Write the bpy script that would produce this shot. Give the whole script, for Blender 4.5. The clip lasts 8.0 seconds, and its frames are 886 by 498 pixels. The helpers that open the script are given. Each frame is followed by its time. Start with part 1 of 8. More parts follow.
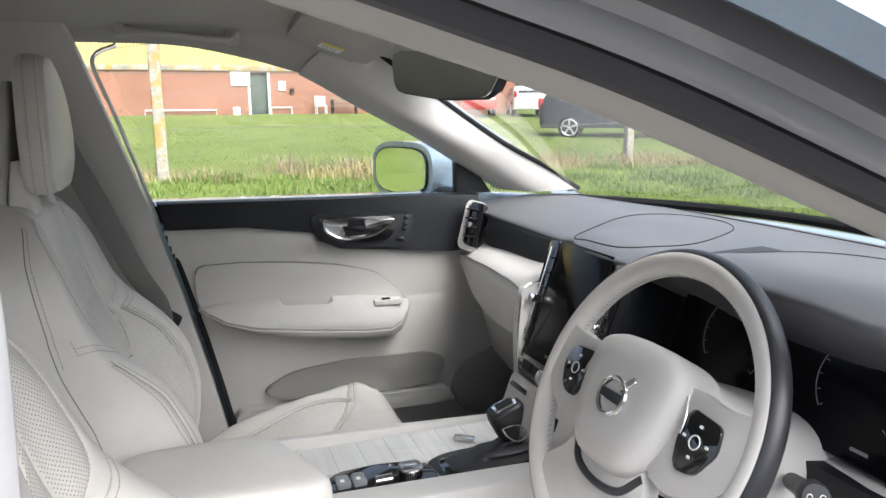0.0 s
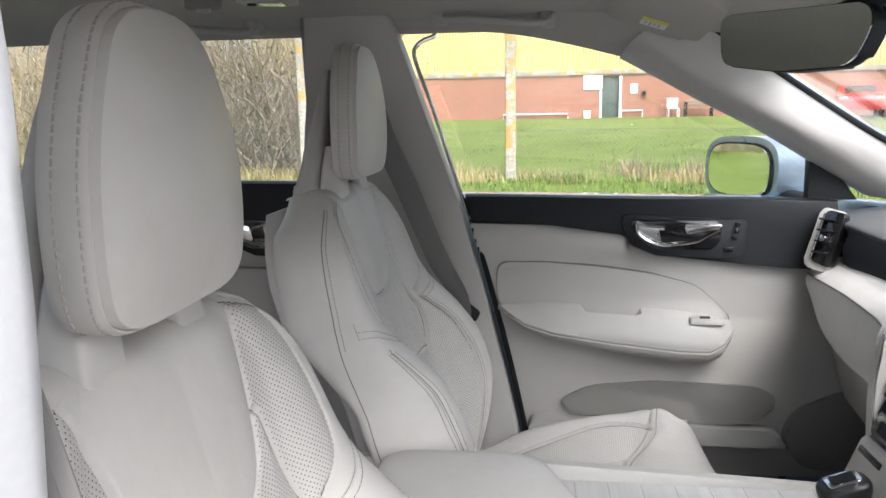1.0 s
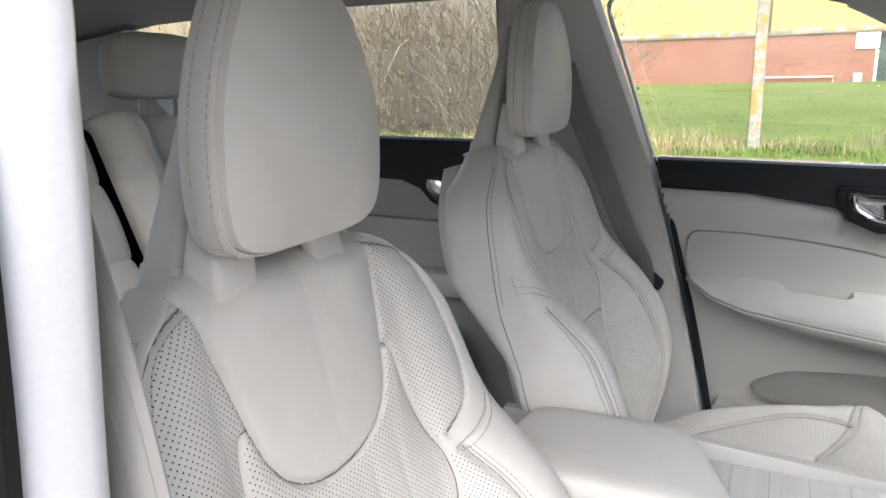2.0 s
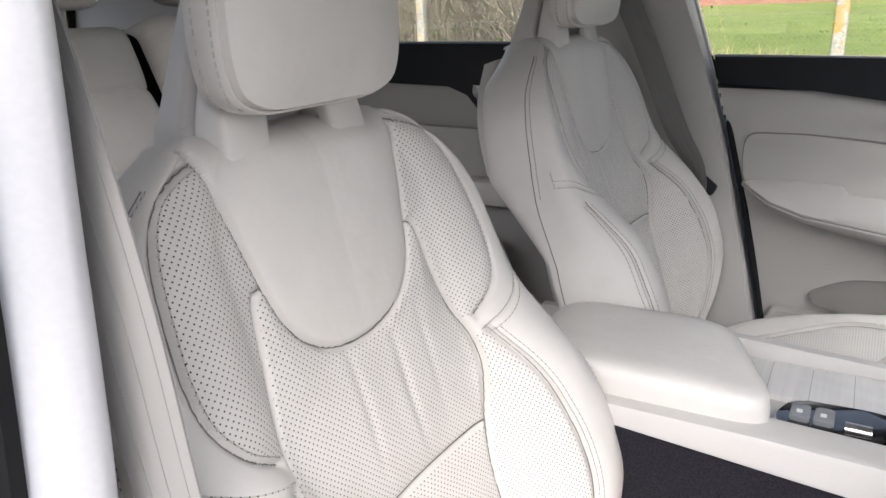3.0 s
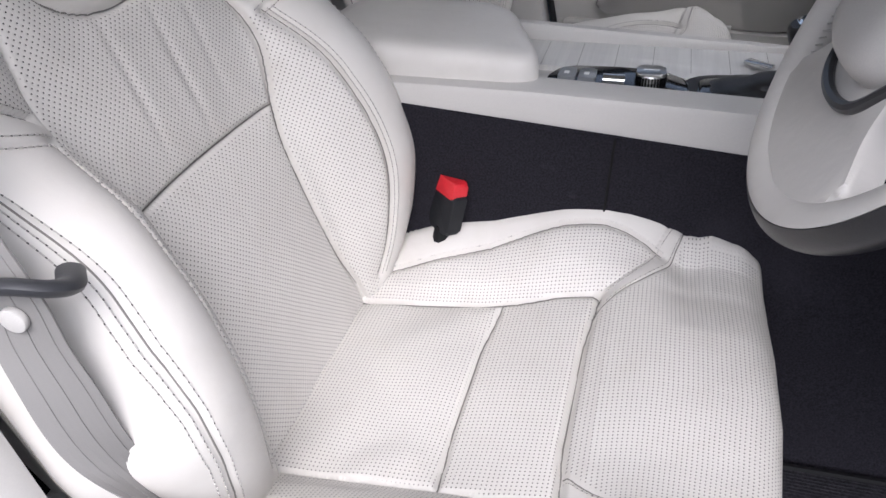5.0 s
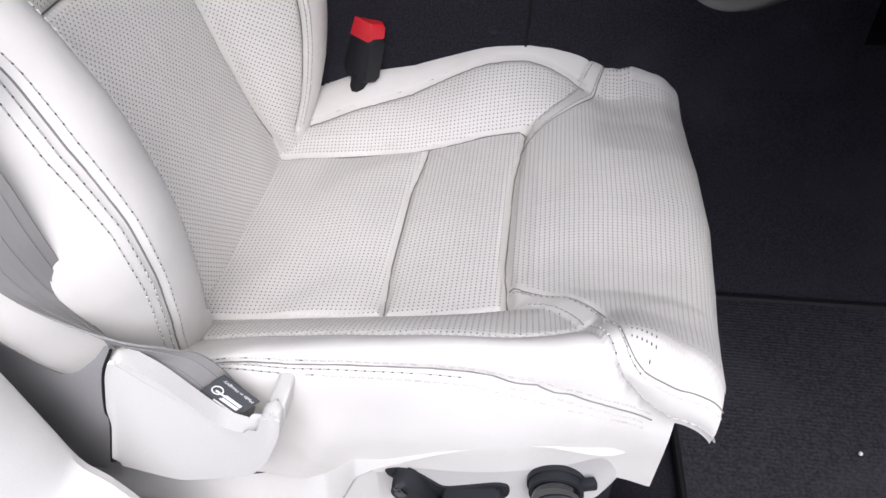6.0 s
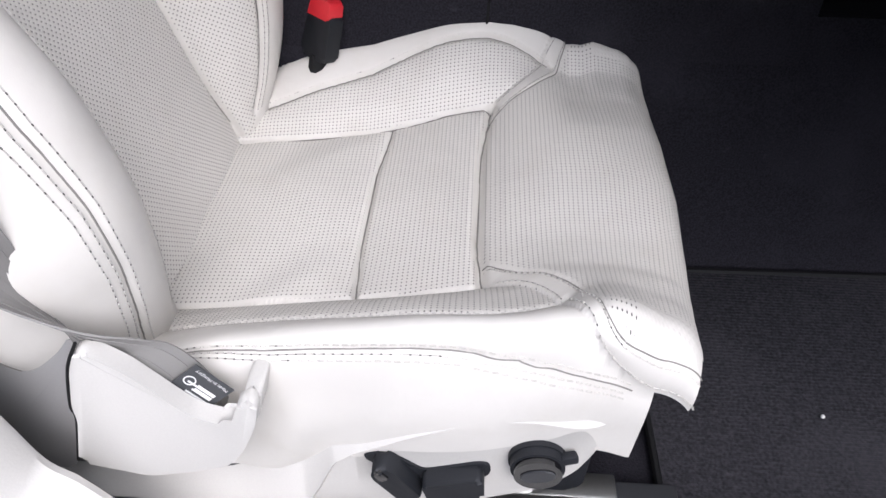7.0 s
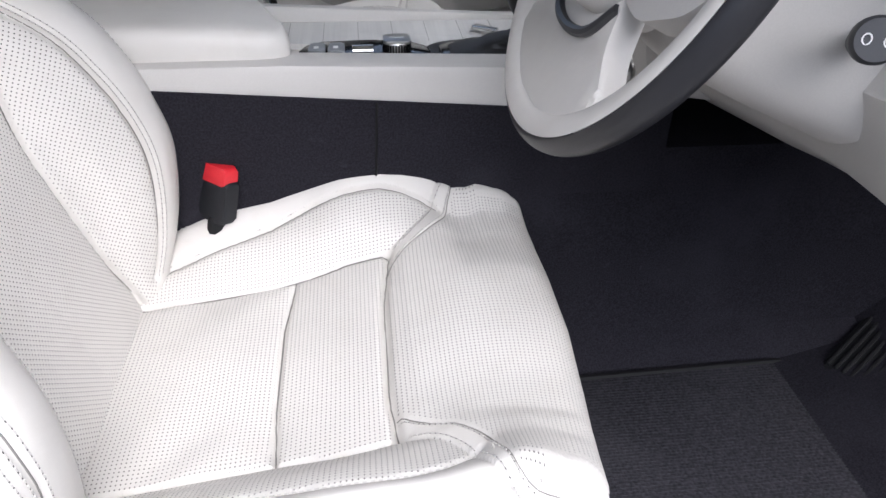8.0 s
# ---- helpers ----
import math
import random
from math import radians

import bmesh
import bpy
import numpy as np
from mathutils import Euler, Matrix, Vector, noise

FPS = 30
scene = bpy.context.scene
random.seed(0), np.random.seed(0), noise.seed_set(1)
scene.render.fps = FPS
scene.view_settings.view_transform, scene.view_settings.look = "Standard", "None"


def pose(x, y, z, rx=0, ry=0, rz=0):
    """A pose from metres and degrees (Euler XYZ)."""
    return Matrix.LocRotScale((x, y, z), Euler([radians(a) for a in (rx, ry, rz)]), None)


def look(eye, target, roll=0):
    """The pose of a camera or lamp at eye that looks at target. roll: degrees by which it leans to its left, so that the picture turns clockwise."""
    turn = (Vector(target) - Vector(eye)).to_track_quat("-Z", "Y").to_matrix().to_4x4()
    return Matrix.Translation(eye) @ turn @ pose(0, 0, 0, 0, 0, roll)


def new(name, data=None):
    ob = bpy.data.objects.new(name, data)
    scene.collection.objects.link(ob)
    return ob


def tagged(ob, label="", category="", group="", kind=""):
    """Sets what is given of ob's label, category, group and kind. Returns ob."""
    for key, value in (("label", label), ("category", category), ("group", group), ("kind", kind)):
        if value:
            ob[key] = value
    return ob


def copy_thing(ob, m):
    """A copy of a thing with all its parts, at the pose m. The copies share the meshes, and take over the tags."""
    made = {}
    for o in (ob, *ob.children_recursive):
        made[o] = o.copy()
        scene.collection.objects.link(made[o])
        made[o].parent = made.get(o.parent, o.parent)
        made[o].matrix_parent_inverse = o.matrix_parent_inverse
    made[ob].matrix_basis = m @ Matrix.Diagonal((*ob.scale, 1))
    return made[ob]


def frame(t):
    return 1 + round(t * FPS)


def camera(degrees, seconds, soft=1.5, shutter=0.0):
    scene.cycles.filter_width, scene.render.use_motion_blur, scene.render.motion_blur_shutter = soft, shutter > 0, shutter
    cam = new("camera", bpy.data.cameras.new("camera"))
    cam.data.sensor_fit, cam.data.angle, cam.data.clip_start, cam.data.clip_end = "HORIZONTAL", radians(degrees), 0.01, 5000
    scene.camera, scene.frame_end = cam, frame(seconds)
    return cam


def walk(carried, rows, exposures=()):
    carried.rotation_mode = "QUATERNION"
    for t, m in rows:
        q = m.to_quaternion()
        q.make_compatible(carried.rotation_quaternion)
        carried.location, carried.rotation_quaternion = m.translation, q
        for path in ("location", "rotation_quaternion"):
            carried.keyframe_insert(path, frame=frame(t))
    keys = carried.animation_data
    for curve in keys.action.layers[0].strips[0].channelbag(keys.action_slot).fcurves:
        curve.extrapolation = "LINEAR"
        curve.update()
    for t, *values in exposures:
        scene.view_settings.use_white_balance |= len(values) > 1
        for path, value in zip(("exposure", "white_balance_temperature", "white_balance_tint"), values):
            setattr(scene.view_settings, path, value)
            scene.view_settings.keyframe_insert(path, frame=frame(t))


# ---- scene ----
cam = camera(63.3, 8.0)
# seconds, eye, target, roll
PATH = [
    (0, (0.036, -0.995, 1.437), (0.712, 0.848, 1.057), -0.5),
    (0.5, (0.121, -0.905, 1.411), (0.314, 1.053, 1.053), -1.1),
    (1, (0.124, -0.859, 1.406), (-0.114, 1.094, 1.048), -1.0),
    (1.5, (0.162, -0.838, 1.411), (-0.44, 1.031, 1.035), -1.2),
    (1.7, (0.189, -0.85, 1.407), (-0.52, 0.977, 1.007), -1.0),
    (2.8, (0.244, -0.832, 1.345), (-0.728, 0.818, 0.766), -2.0),
    (3, (0.251, -0.831, 1.335), (-0.717, 0.807, 0.717), -2.2),
    (3.5, (0.27, -0.834, 1.316), (-0.644, 0.784, 0.576), -2.4),
    (4, (0.284, -0.835, 1.29), (-0.521, 0.776, 0.421), -2.6),
    (4.5, (0.305, -0.848, 1.256), (-0.354, 0.749, 0.248), -2.9),
    (5, (0.328, -0.871, 1.233), (-0.165, 0.689, 0.084), -2.8),
    (5.2, (0.336, -0.884, 1.219), (-0.092, 0.659, 0.02), -2.6),
    (6.3, (0.287, -0.921, 1.138), (0.151, 0.553, -0.207), 0.6),
    (6.5, (0.285, -0.919, 1.138), (0.17, 0.547, -0.218), 0.8),
    (7, (0.284, -0.917, 1.137), (0.223, 0.562, -0.208), 1.3),
    (7.5, (0.288, -0.917, 1.148), (0.311, 0.609, -0.145), 1.7),
    (8, (0.282, -0.914, 1.203), (0.488, 0.72, 0.069), 1.2),
]
walk(cam, [(t, look(eye, target, roll)) for t, eye, target, roll in PATH],
     [(0.0, 1.55, 6150, 9), (1.0, 1.5, 6100, 10), (1.7, 1.55, 6100, 10), (3.0, 1.5, 6200, 12), (4.0, 1.12, 6100, 13), (5.0, 0.80, 5900, 14), (6.5, 0.55, 5850, 13), (7.2, 0.6, 5900, 13), (8.0, 1.02, 5850, 12)])

# ---- world and sun ----
world = bpy.data.worlds.new("overcast_sky")
scene.world = world
world.use_nodes = True
wn = world.node_tree
wn.nodes.clear()
sky = wn.nodes.new("ShaderNodeTexSky")
sky.sky_type = "NISHITA"
sky.sun_disc = False
sky.sun_elevation = radians(51)
sky.sun_rotation = radians(160)
sky.air_density, sky.dust_density, sky.ozone_density = 1.0, 6.0, 1.0
pale = wn.nodes.new("ShaderNodeHueSaturation")
pale.inputs["Saturation"].default_value = 0.62
bg = wn.nodes.new("ShaderNodeBackground")
bg.inputs["Strength"].default_value = 0.15
wout = wn.nodes.new("ShaderNodeOutputWorld")
wn.links.new(sky.outputs[0], pale.inputs["Color"])
wn.links.new(pale.outputs[0], bg.inputs["Color"])
wn.links.new(bg.outputs[0], wout.inputs["Surface"])
sun = new("sun", bpy.data.lights.new("sun", "SUN"))
sun.data.energy, sun.data.angle, sun.data.color = 1.65, radians(68), (1.0, 0.98, 0.96)
sun.matrix_world = look((1.8, -5, 6.8), (0, 0, 0))

# ---- materials ----
def base_material(name):
    m = bpy.data.materials.new(name)
    m.use_nodes = True
    nt = m.node_tree
    return m, nt, nt.nodes["Principled BSDF"]


def node(nt, kind, *ins, operation=""):
    n = nt.nodes.new(kind)
    if operation:
        n.operation = operation
    for i, v in enumerate(ins):
        if v is None:
            continue
        if isinstance(v, bpy.types.NodeSocket):
            nt.links.new(v, n.inputs[i])
        else:
            n.inputs[i].default_value = v
    return n.outputs[0]


def calc(nt, op, a, b=None):
    return node(nt, "ShaderNodeMath", a, b, operation=op)


def mixed(nt, f, a, b):
    n = nt.nodes.new("ShaderNodeMix")
    n.data_type = "RGBA"
    for sock, v in ((n.inputs[0], f), (n.inputs[6], a), (n.inputs[7], b)):
        if isinstance(v, bpy.types.NodeSocket):
            nt.links.new(v, sock)
        else:
            sock.default_value = v if not isinstance(v, tuple) else (*v[:3], 1)
    return n.outputs[2]


def coords(nt, which="Object"):
    return nt.nodes.new("ShaderNodeTexCoord").outputs[which]


def noise_tex(nt, vec, scale, detail=3.0, rough=0.55):
    n = nt.nodes.new("ShaderNodeTexNoise")
    nt.links.new(vec, n.inputs["Vector"])
    n.inputs["Scale"].default_value, n.inputs["Detail"].default_value, n.inputs["Roughness"].default_value = scale, detail, rough
    return n.outputs["Fac"]


def spread(nt, fac, lo, hi, a=0.3, b=0.7):
    n = nt.nodes.new("ShaderNodeMapRange")
    nt.links.new(fac, n.inputs[0])
    for i, v in enumerate((a, b, lo, hi)):
        n.inputs[i + 1].default_value = v
    return n.outputs[0]


def relief(nt, bsdf, height, strength, distance, before=None):
    n = nt.nodes.new("ShaderNodeBump")
    n.inputs["Strength"].default_value, n.inputs["Distance"].default_value = strength, distance
    nt.links.new(height, n.inputs["Height"])
    if before:
        nt.links.new(before, n.inputs["Normal"])
    nt.links.new(n.outputs[0], bsdf.inputs["Normal"])
    return n.outputs[0]


def surface(name, colour, rough=0.5, metal=0.0, big=3.0, fine=250.0, vary=0.12, bump=0.15, depth=0.0004, coat=0.0, spec=0.5):
    """A plain surface with stains at one scale and grain at another."""
    m, nt, b = base_material(name)
    v = coords(nt)
    n1, n2 = noise_tex(nt, v, big, 4), noise_tex(nt, v, fine, 2)
    dark = tuple(c * (1 - vary) for c in colour)
    light = tuple(min(1, c * (1 + vary * 0.6)) for c in colour)
    c = mixed(nt, spread(nt, n1, 0, 1), dark, light)
    nt.links.new(mixed(nt, spread(nt, n2, 0, 0.25), c, tuple(k * 0.8 for k in colour)), b.inputs["Base Color"])
    nt.links.new(spread(nt, n1, rough * 0.88, min(1, rough * 1.12)), b.inputs["Roughness"])
    b.inputs["Metallic"].default_value = metal
    b.inputs["Coat Weight"].default_value = coat
    b.inputs["Specular IOR Level"].default_value = spec
    if bump:
        relief(nt, b, n2, bump, depth)
    return m


def leather(name, colour, pitch=0.0, hole=0.13, turned=False):
    """Grained leather; pitch: the spacing of its perforation in metres, over the mesh's own UV map in metres."""
    m, nt, b = base_material(name)
    v = coords(nt)
    n1, n2 = noise_tex(nt, v, 6.0, 4), noise_tex(nt, v, 30.0, 3)
    grain = nt.nodes.new("ShaderNodeTexVoronoi")
    nt.links.new(v, grain.inputs["Vector"])
    grain.inputs["Scale"].default_value = 900.0
    c = mixed(nt, spread(nt, n1, 0, 1), tuple(k * 0.93 for k in colour), tuple(min(1, k * 1.04) for k in colour))
    c = mixed(nt, spread(nt, n2, 0, 0.3, 0.5, 0.8), c, (colour[0] * 0.86, colour[1] * 0.84, colour[2] * 0.80))
    nt.links.new(spread(nt, n1, 0.38, 0.5), b.inputs["Roughness"])
    b.inputs["Specular IOR Level"].default_value = 0.45
    last = relief(nt, b, grain.outputs["Distance"], 0.10, 0.0003)
    last = relief(nt, b, n2, 0.25, 0.004, last)
    if pitch:
        sep = nt.nodes.new("ShaderNodeSeparateXYZ")
        nt.links.new(coords(nt, "UV"), sep.inputs[0])
        x, y = sep.outputs[0], sep.outputs[1]
        if turned:
            x, y = calc(nt, "MULTIPLY", calc(nt, "ADD", x, y), 0.7071), calc(nt, "MULTIPLY", calc(nt, "SUBTRACT", x, y), 0.7071)
        fx = calc(nt, "SUBTRACT", calc(nt, "FRACT", calc(nt, "DIVIDE", x, pitch)), 0.5)
        fy = calc(nt, "SUBTRACT", calc(nt, "FRACT", calc(nt, "DIVIDE", y, pitch)), 0.5)
        d = calc(nt, "SQRT", calc(nt, "ADD", calc(nt, "MULTIPLY", fx, fx), calc(nt, "MULTIPLY", fy, fy)))
        # no holes within a few millimetres of a seam
        margin = nt.nodes.new("ShaderNodeAttribute")
        margin.attribute_name = "seam_gap"
        far = spread(nt, margin.outputs["Fac"], 0, 1, 0.0032, 0.0042)
        hole_mask = calc(nt, "MULTIPLY", far, spread(nt, d, 1, 0, hole * 0.85, hole * 1.15))
        dent = spread(nt, d, 0, 1, hole, hole * 2.6)
        c = mixed(nt, hole_mask, c, (0.025, 0.022, 0.02))
        last = relief(nt, b, dent, 0.35, 0.0008, last)
    nt.links.new(c, b.inputs["Base Color"])
    return m


def veneer(name):
    """Pale grey driftwood, cut across its grain in fine ribs."""
    m, nt, b = base_material(name)
    v = coords(nt)
    mp = nt.nodes.new("ShaderNodeMapping")
    nt.links.new(v, mp.inputs[0])
    mp.inputs["Scale"].default_value = (160, 6, 6)
    n1, n2 = noise_tex(nt, mp.outputs[0], 1.0, 3), noise_tex(nt, v, 14, 4)
    c = mixed(nt, spread(nt, n1, 0, 1, 0.35, 0.65), (0.56, 0.55, 0.535), (0.65, 0.64, 0.62))
    c = mixed(nt, spread(nt, n2, 0, 0.5), c, (0.70, 0.69, 0.67))
    nt.links.new(c, b.inputs["Base Color"])
    b.inputs["Roughness"].default_value = 0.42
    relief(nt, b, n1, 0.3, 0.0006)
    return m


def weave(name, colour, scale, rough=0.9, depth=0.0015):
    """Carpet or webbing: fine tufts with lint and wear."""
    m, nt, b = base_material(name)
    v = coords(nt)
    n1, n2, n3 = noise_tex(nt, v, 5, 5), noise_tex(nt, v, scale, 2), noise_tex(nt, v, 60, 4)
    c = mixed(nt, spread(nt, n2, 0, 1), tuple(k * 0.55 for k in colour), tuple(k * 1.3 for k in colour))
    c = mixed(nt, spread(nt, n1, 0, 0.5, 0.5, 0.75), c, tuple(min(1, k * 1.7 + 0.004) for k in colour))
    c = mixed(nt, spread(nt, n3, 0, 0.4, 0.68, 0.8), c, tuple(min(1, k * 2.4 + 0.01) for k in colour))
    nt.links.new(c, b.inputs["Base Color"])
    b.inputs["Roughness"].default_value = rough
    b.inputs["Specular IOR Level"].default_value = 0.06
    relief(nt, b, n2, 0.6, depth)
    return m


def clear_glass(name, tint=(1, 1, 1), rough=0.0):
    m, nt, b = base_material(name)
    b.inputs["Base Color"].default_value = (*tint, 1)
    b.inputs["Roughness"].default_value = rough
    b.inputs["Transmission Weight"].default_value = 1.0
    b.inputs["IOR"].default_value = 1.45
    return m


BLOND = (0.63, 0.607, 0.572)
m_leather = leather("blond_leather", BLOND)
m_perf = leather("perforated_leather", BLOND, 0.0044, 0.15)
m_perf_back = leather("perforated_back_leather", BLOND, 0.0043, 0.155, True)
# darker than the leather, so that seam lines carry their shade as colour
m_seam = surface("seam_shade", (0.20, 0.19, 0.175), 0.8, bump=0)
m_hole = surface("needle_holes", (0.09, 0.085, 0.08), 0.9, bump=0)
m_thread = surface("pale_thread", (0.49, 0.470, 0.441), 0.7, bump=0)
m_trim = surface("blond_plastic", (0.52, 0.504, 0.480), 0.5, fine=700, bump=0.25, vary=0.05)
m_trim_soft = surface("blond_door_skin", (0.45, 0.437, 0.412), 0.55, fine=600, bump=0.3, vary=0.06)
m_trim_grey = surface("speaker_grey_pocket_shade", (0.27, 0.26, 0.245), 0.8, fine=900, bump=0.4, vary=0.08)
# trim plastic darkened: the shade beside the hinge is put into its colour
m_trim_shade = surface("shade_grey_trim_plastic", (0.33, 0.325, 0.325), 0.5, fine=700, bump=0.25, vary=0.05)
m_lining = surface("headlining_cloth", (0.44, 0.425, 0.395), 0.95, fine=1100, bump=0.35, vary=0.06, spec=0.1)
m_black = surface("charcoal_soft_plastic", (0.012, 0.013, 0.016), 0.55, fine=700, bump=0.35, vary=0.2, spec=0.3)
m_dash = surface("charcoal_dash_skin", (0.085, 0.086, 0.092), 0.48, fine=600, bump=0.4, vary=0.15)
m_rubber = surface("black_rubber", (0.008, 0.008, 0.009), 0.7, bump=0.2, vary=0.3, spec=0.25)
m_gloss = surface("piano_black", (0.006, 0.006, 0.007), 0.12, vary=0.1, bump=0, coat=0.6)
m_screen = surface("dark_display_glass", (0.004, 0.004, 0.005), 0.14, vary=0.05, bump=0, spec=0.1)
m_chrome = surface("satin_chrome", (0.75, 0.75, 0.74), 0.16, 1.0, vary=0.05, bump=0)
m_steel = surface("brushed_metal", (0.50, 0.50, 0.49), 0.3, 1.0, vary=0.1, bump=0.1)
m_carpet = weave("black_carpet", (0.019, 0.018, 0.023), 420)
m_mat = weave("ribbed_black_mat", (0.031, 0.030, 0.035), 260, 0.85, 0.002)
m_belt = surface("grey_webbing", (0.22, 0.212, 0.204), 0.7, fine=1400, bump=0.3, vary=0.05)
m_red = surface("red_plastic", (0.62, 0.02, 0.03), 0.4, bump=0)
m_stalk = surface("dark_grey_plastic", (0.035, 0.036, 0.04), 0.45, fine=500, bump=0.2, vary=0.15)
m_white = surface("white_mark", (0.75, 0.75, 0.74), 0.6, bump=0)
m_yellow = surface("yellow_label", (0.80, 0.68, 0.08), 0.6, bump=0)
m_veneer = veneer("driftwood_veneer")
m_paint = surface("pale_blue_metallic_paint", (0.28, 0.35, 0.42), 0.28, 0.6, vary=0.06, bump=0, coat=0.7)
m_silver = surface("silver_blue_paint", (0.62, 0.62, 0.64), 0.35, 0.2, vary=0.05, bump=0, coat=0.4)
m_mirror = surface("mirror_silver", (0.80, 0.84, 0.82), 0.02, 1.0, vary=0.0, bump=0)
m_mirror_dim = surface("dimmed_mirror", (0.74, 0.78, 0.74), 0.03, 1.0, vary=0.0, bump=0)
m_glass = clear_glass("window_glass", (0.97, 0.99, 0.98))

# ---- building helpers ----
def part(name, bm, material, parent=None, label="", smooth=True):
    """Links a bmesh (or a ready mesh) as one object under a thing."""
    if isinstance(bm, bpy.types.Mesh):
        me = bm
    else:
        me = bpy.data.meshes.new(name)
        bmesh.ops.recalc_face_normals(bm, faces=bm.faces)
        bm.to_mesh(me)
        bm.free()
    if smooth and not me.get("one_shade"):
        me.shade_smooth()
        me.set_sharp_from_angle(angle=radians(38))
    if not me.materials:
        me.materials.append(material)
    ob = new(name, me)
    if parent:
        ob.parent = parent
    if label:
        ob["label"] = label
    return ob


def thing(name, at, label, category, group="", kind=""):
    ob = new(name)
    ob.location = at
    ob.empty_display_size = 0.05
    return tagged(ob, label, category, group, kind)


def moved(bm, m, since=0):
    bmesh.ops.transform(bm, matrix=m, verts=list(bm.verts)[since:])
    return bm


def box(bm, lo, hi, bevel=0.0, segments=2, m=None):
    c = [(a + b) / 2 for a, b in zip(lo, hi)]
    d = [abs(b - a) for a, b in zip(lo, hi)]
    t = Matrix.Translation(c) @ Matrix.Diagonal((*d, 1))
    r = bmesh.ops.create_cube(bm, size=1, matrix=t)
    vs = r["verts"]
    if bevel:
        es = list({e for v in vs for e in v.link_edges})
        out = bmesh.ops.bevel(bm, geom=es, offset=bevel, segments=segments, profile=0.5, affect="EDGES")
        vs = list({v for f in out["faces"] for v in f.verts} | {v for v in vs if v.is_valid})
    if m:
        bmesh.ops.transform(bm, matrix=m, verts=vs)
    return bm


def slab(bm, outline, lo, hi, bevel=0.0, segments=2, m=None):
    """A plate with the 2D outline (x, y), from height lo to hi, its edges rounded."""
    bot = [bm.verts.new((x, y, lo)) for x, y in outline]
    top = [bm.verts.new((x, y, hi)) for x, y in outline]
    n = len(outline)
    fs = [bm.faces.new(list(reversed(bot))), bm.faces.new(top)]
    rim = [bm.faces.new((bot[i], bot[(i + 1) % n], top[(i + 1) % n], top[i])) for i in range(n)]
    vs = bot + top
    if bevel:
        es = [e for e in fs[1].edges] + [e for e in fs[0].edges]
        out = bmesh.ops.bevel(bm, geom=es, offset=bevel, segments=segments, profile=0.5, affect="EDGES")
        vs = list({v for f in out["faces"] for v in f.verts} | {v for v in vs if v.is_valid} | {v for f in rim if f.is_valid for v in f.verts} | {v for f in fs if f.is_valid for v in f.verts})
    if m:
        bmesh.ops.transform(bm, matrix=m, verts=vs)
    return bm


def smooth_line(pts, n, closed=False):
    """n points along a smooth curve through pts (any dimension)."""
    p = np.array(pts, float)
    if closed:
        p = np.vstack([p[-1:], p, p[:2]])
    else:
        p = np.vstack([2 * p[0] - p[1], p, 2 * p[-1] - p[-2]])
    k = len(p) - 3
    ts = np.linspace(0, k, n, endpoint=not closed)
    i = np.minimum(ts.astype(int), k - 1)
    f = (ts - i)[:, None]
    a, b, c, d = p[i], p[i + 1], p[i + 2], p[i + 3]
    return 0.5 * (2 * b + (c - a) * f + (2 * a - 5 * b + 4 * c - d) * f ** 2 + (3 * b - a - 3 * c + d) * f ** 3)


def rounded(pts, r, n=5):
    """A polygon with its corners rounded."""
    out = []
    k = len(pts)
    for i in range(k):
        a, b, c = np.array(pts[i - 1], float), np.array(pts[i], float), np.array(pts[(i + 1) % k], float)
        u, v = a - b, c - b
        ru = min(r, np.linalg.norm(u) * 0.45)
        rv = min(r, np.linalg.norm(v) * 0.45)
        s, e = b + u / np.linalg.norm(u) * ru, b + v / np.linalg.norm(v) * rv
        for j in range(n + 1):
            f = j / n
            out.append(tuple((1 - f) ** 2 * s + 2 * f * (1 - f) * b + f * f * e))
    return out


def tube(bm, pts, radius, sides=8, caps=True, flat=1.0):
    """A rod along points; radius: one number or one for each point."""
    pts = [Vector(p) for p in pts]
    rs = radius if hasattr(radius, "__len__") else [radius] * len(pts)
    rings, up = [], None
    for i, p in enumerate(pts):
        d = (pts[min(i + 1, len(pts) - 1)] - pts[max(i - 1, 0)]).normalized()
        if up is None:
            up = Vector((0, 0, 1)) if abs(d.z) < 0.9 else Vector((1, 0, 0))
        a = d.cross(up).normalized()
        up = a.cross(d).normalized()
        rings.append([bm.verts.new(p + (a * math.cos(2 * math.pi * j / sides) + up * flat * math.sin(2 * math.pi * j / sides)) * rs[i]) for j in range(sides)])
    for r, q in zip(rings, rings[1:]):
        for j in range(sides):
            bm.faces.new((r[j], r[(j + 1) % sides], q[(j + 1) % sides], q[j]))
    if caps:
        bm.faces.new(list(reversed(rings[0])))
        bm.faces.new(rings[-1])
    return bm


def disc(bm, r, lo, hi, bevel=0.0, sides=32, m=None, hole=0.0):
    pts = [(r * math.cos(2 * math.pi * i / sides), r * math.sin(2 * math.pi * i / sides)) for i in range(sides)]
    return slab(bm, pts, lo, hi, bevel, 2, m)


def loft(bm, rings, caps=True, closed=True):
    """Joins rings of points of equal length."""
    vs = [[bm.verts.new(p) for p in r] for r in rings]
    n = len(vs[0])
    for a, b in zip(vs, vs[1:]):
        for j in range(n if closed else n - 1):
            bm.faces.new((a[j], a[(j + 1) % n], b[(j + 1) % n], b[j]))
    if caps:
        bm.faces.new(list(reversed(vs[0])))
        bm.faces.new(vs[-1])
    return bm


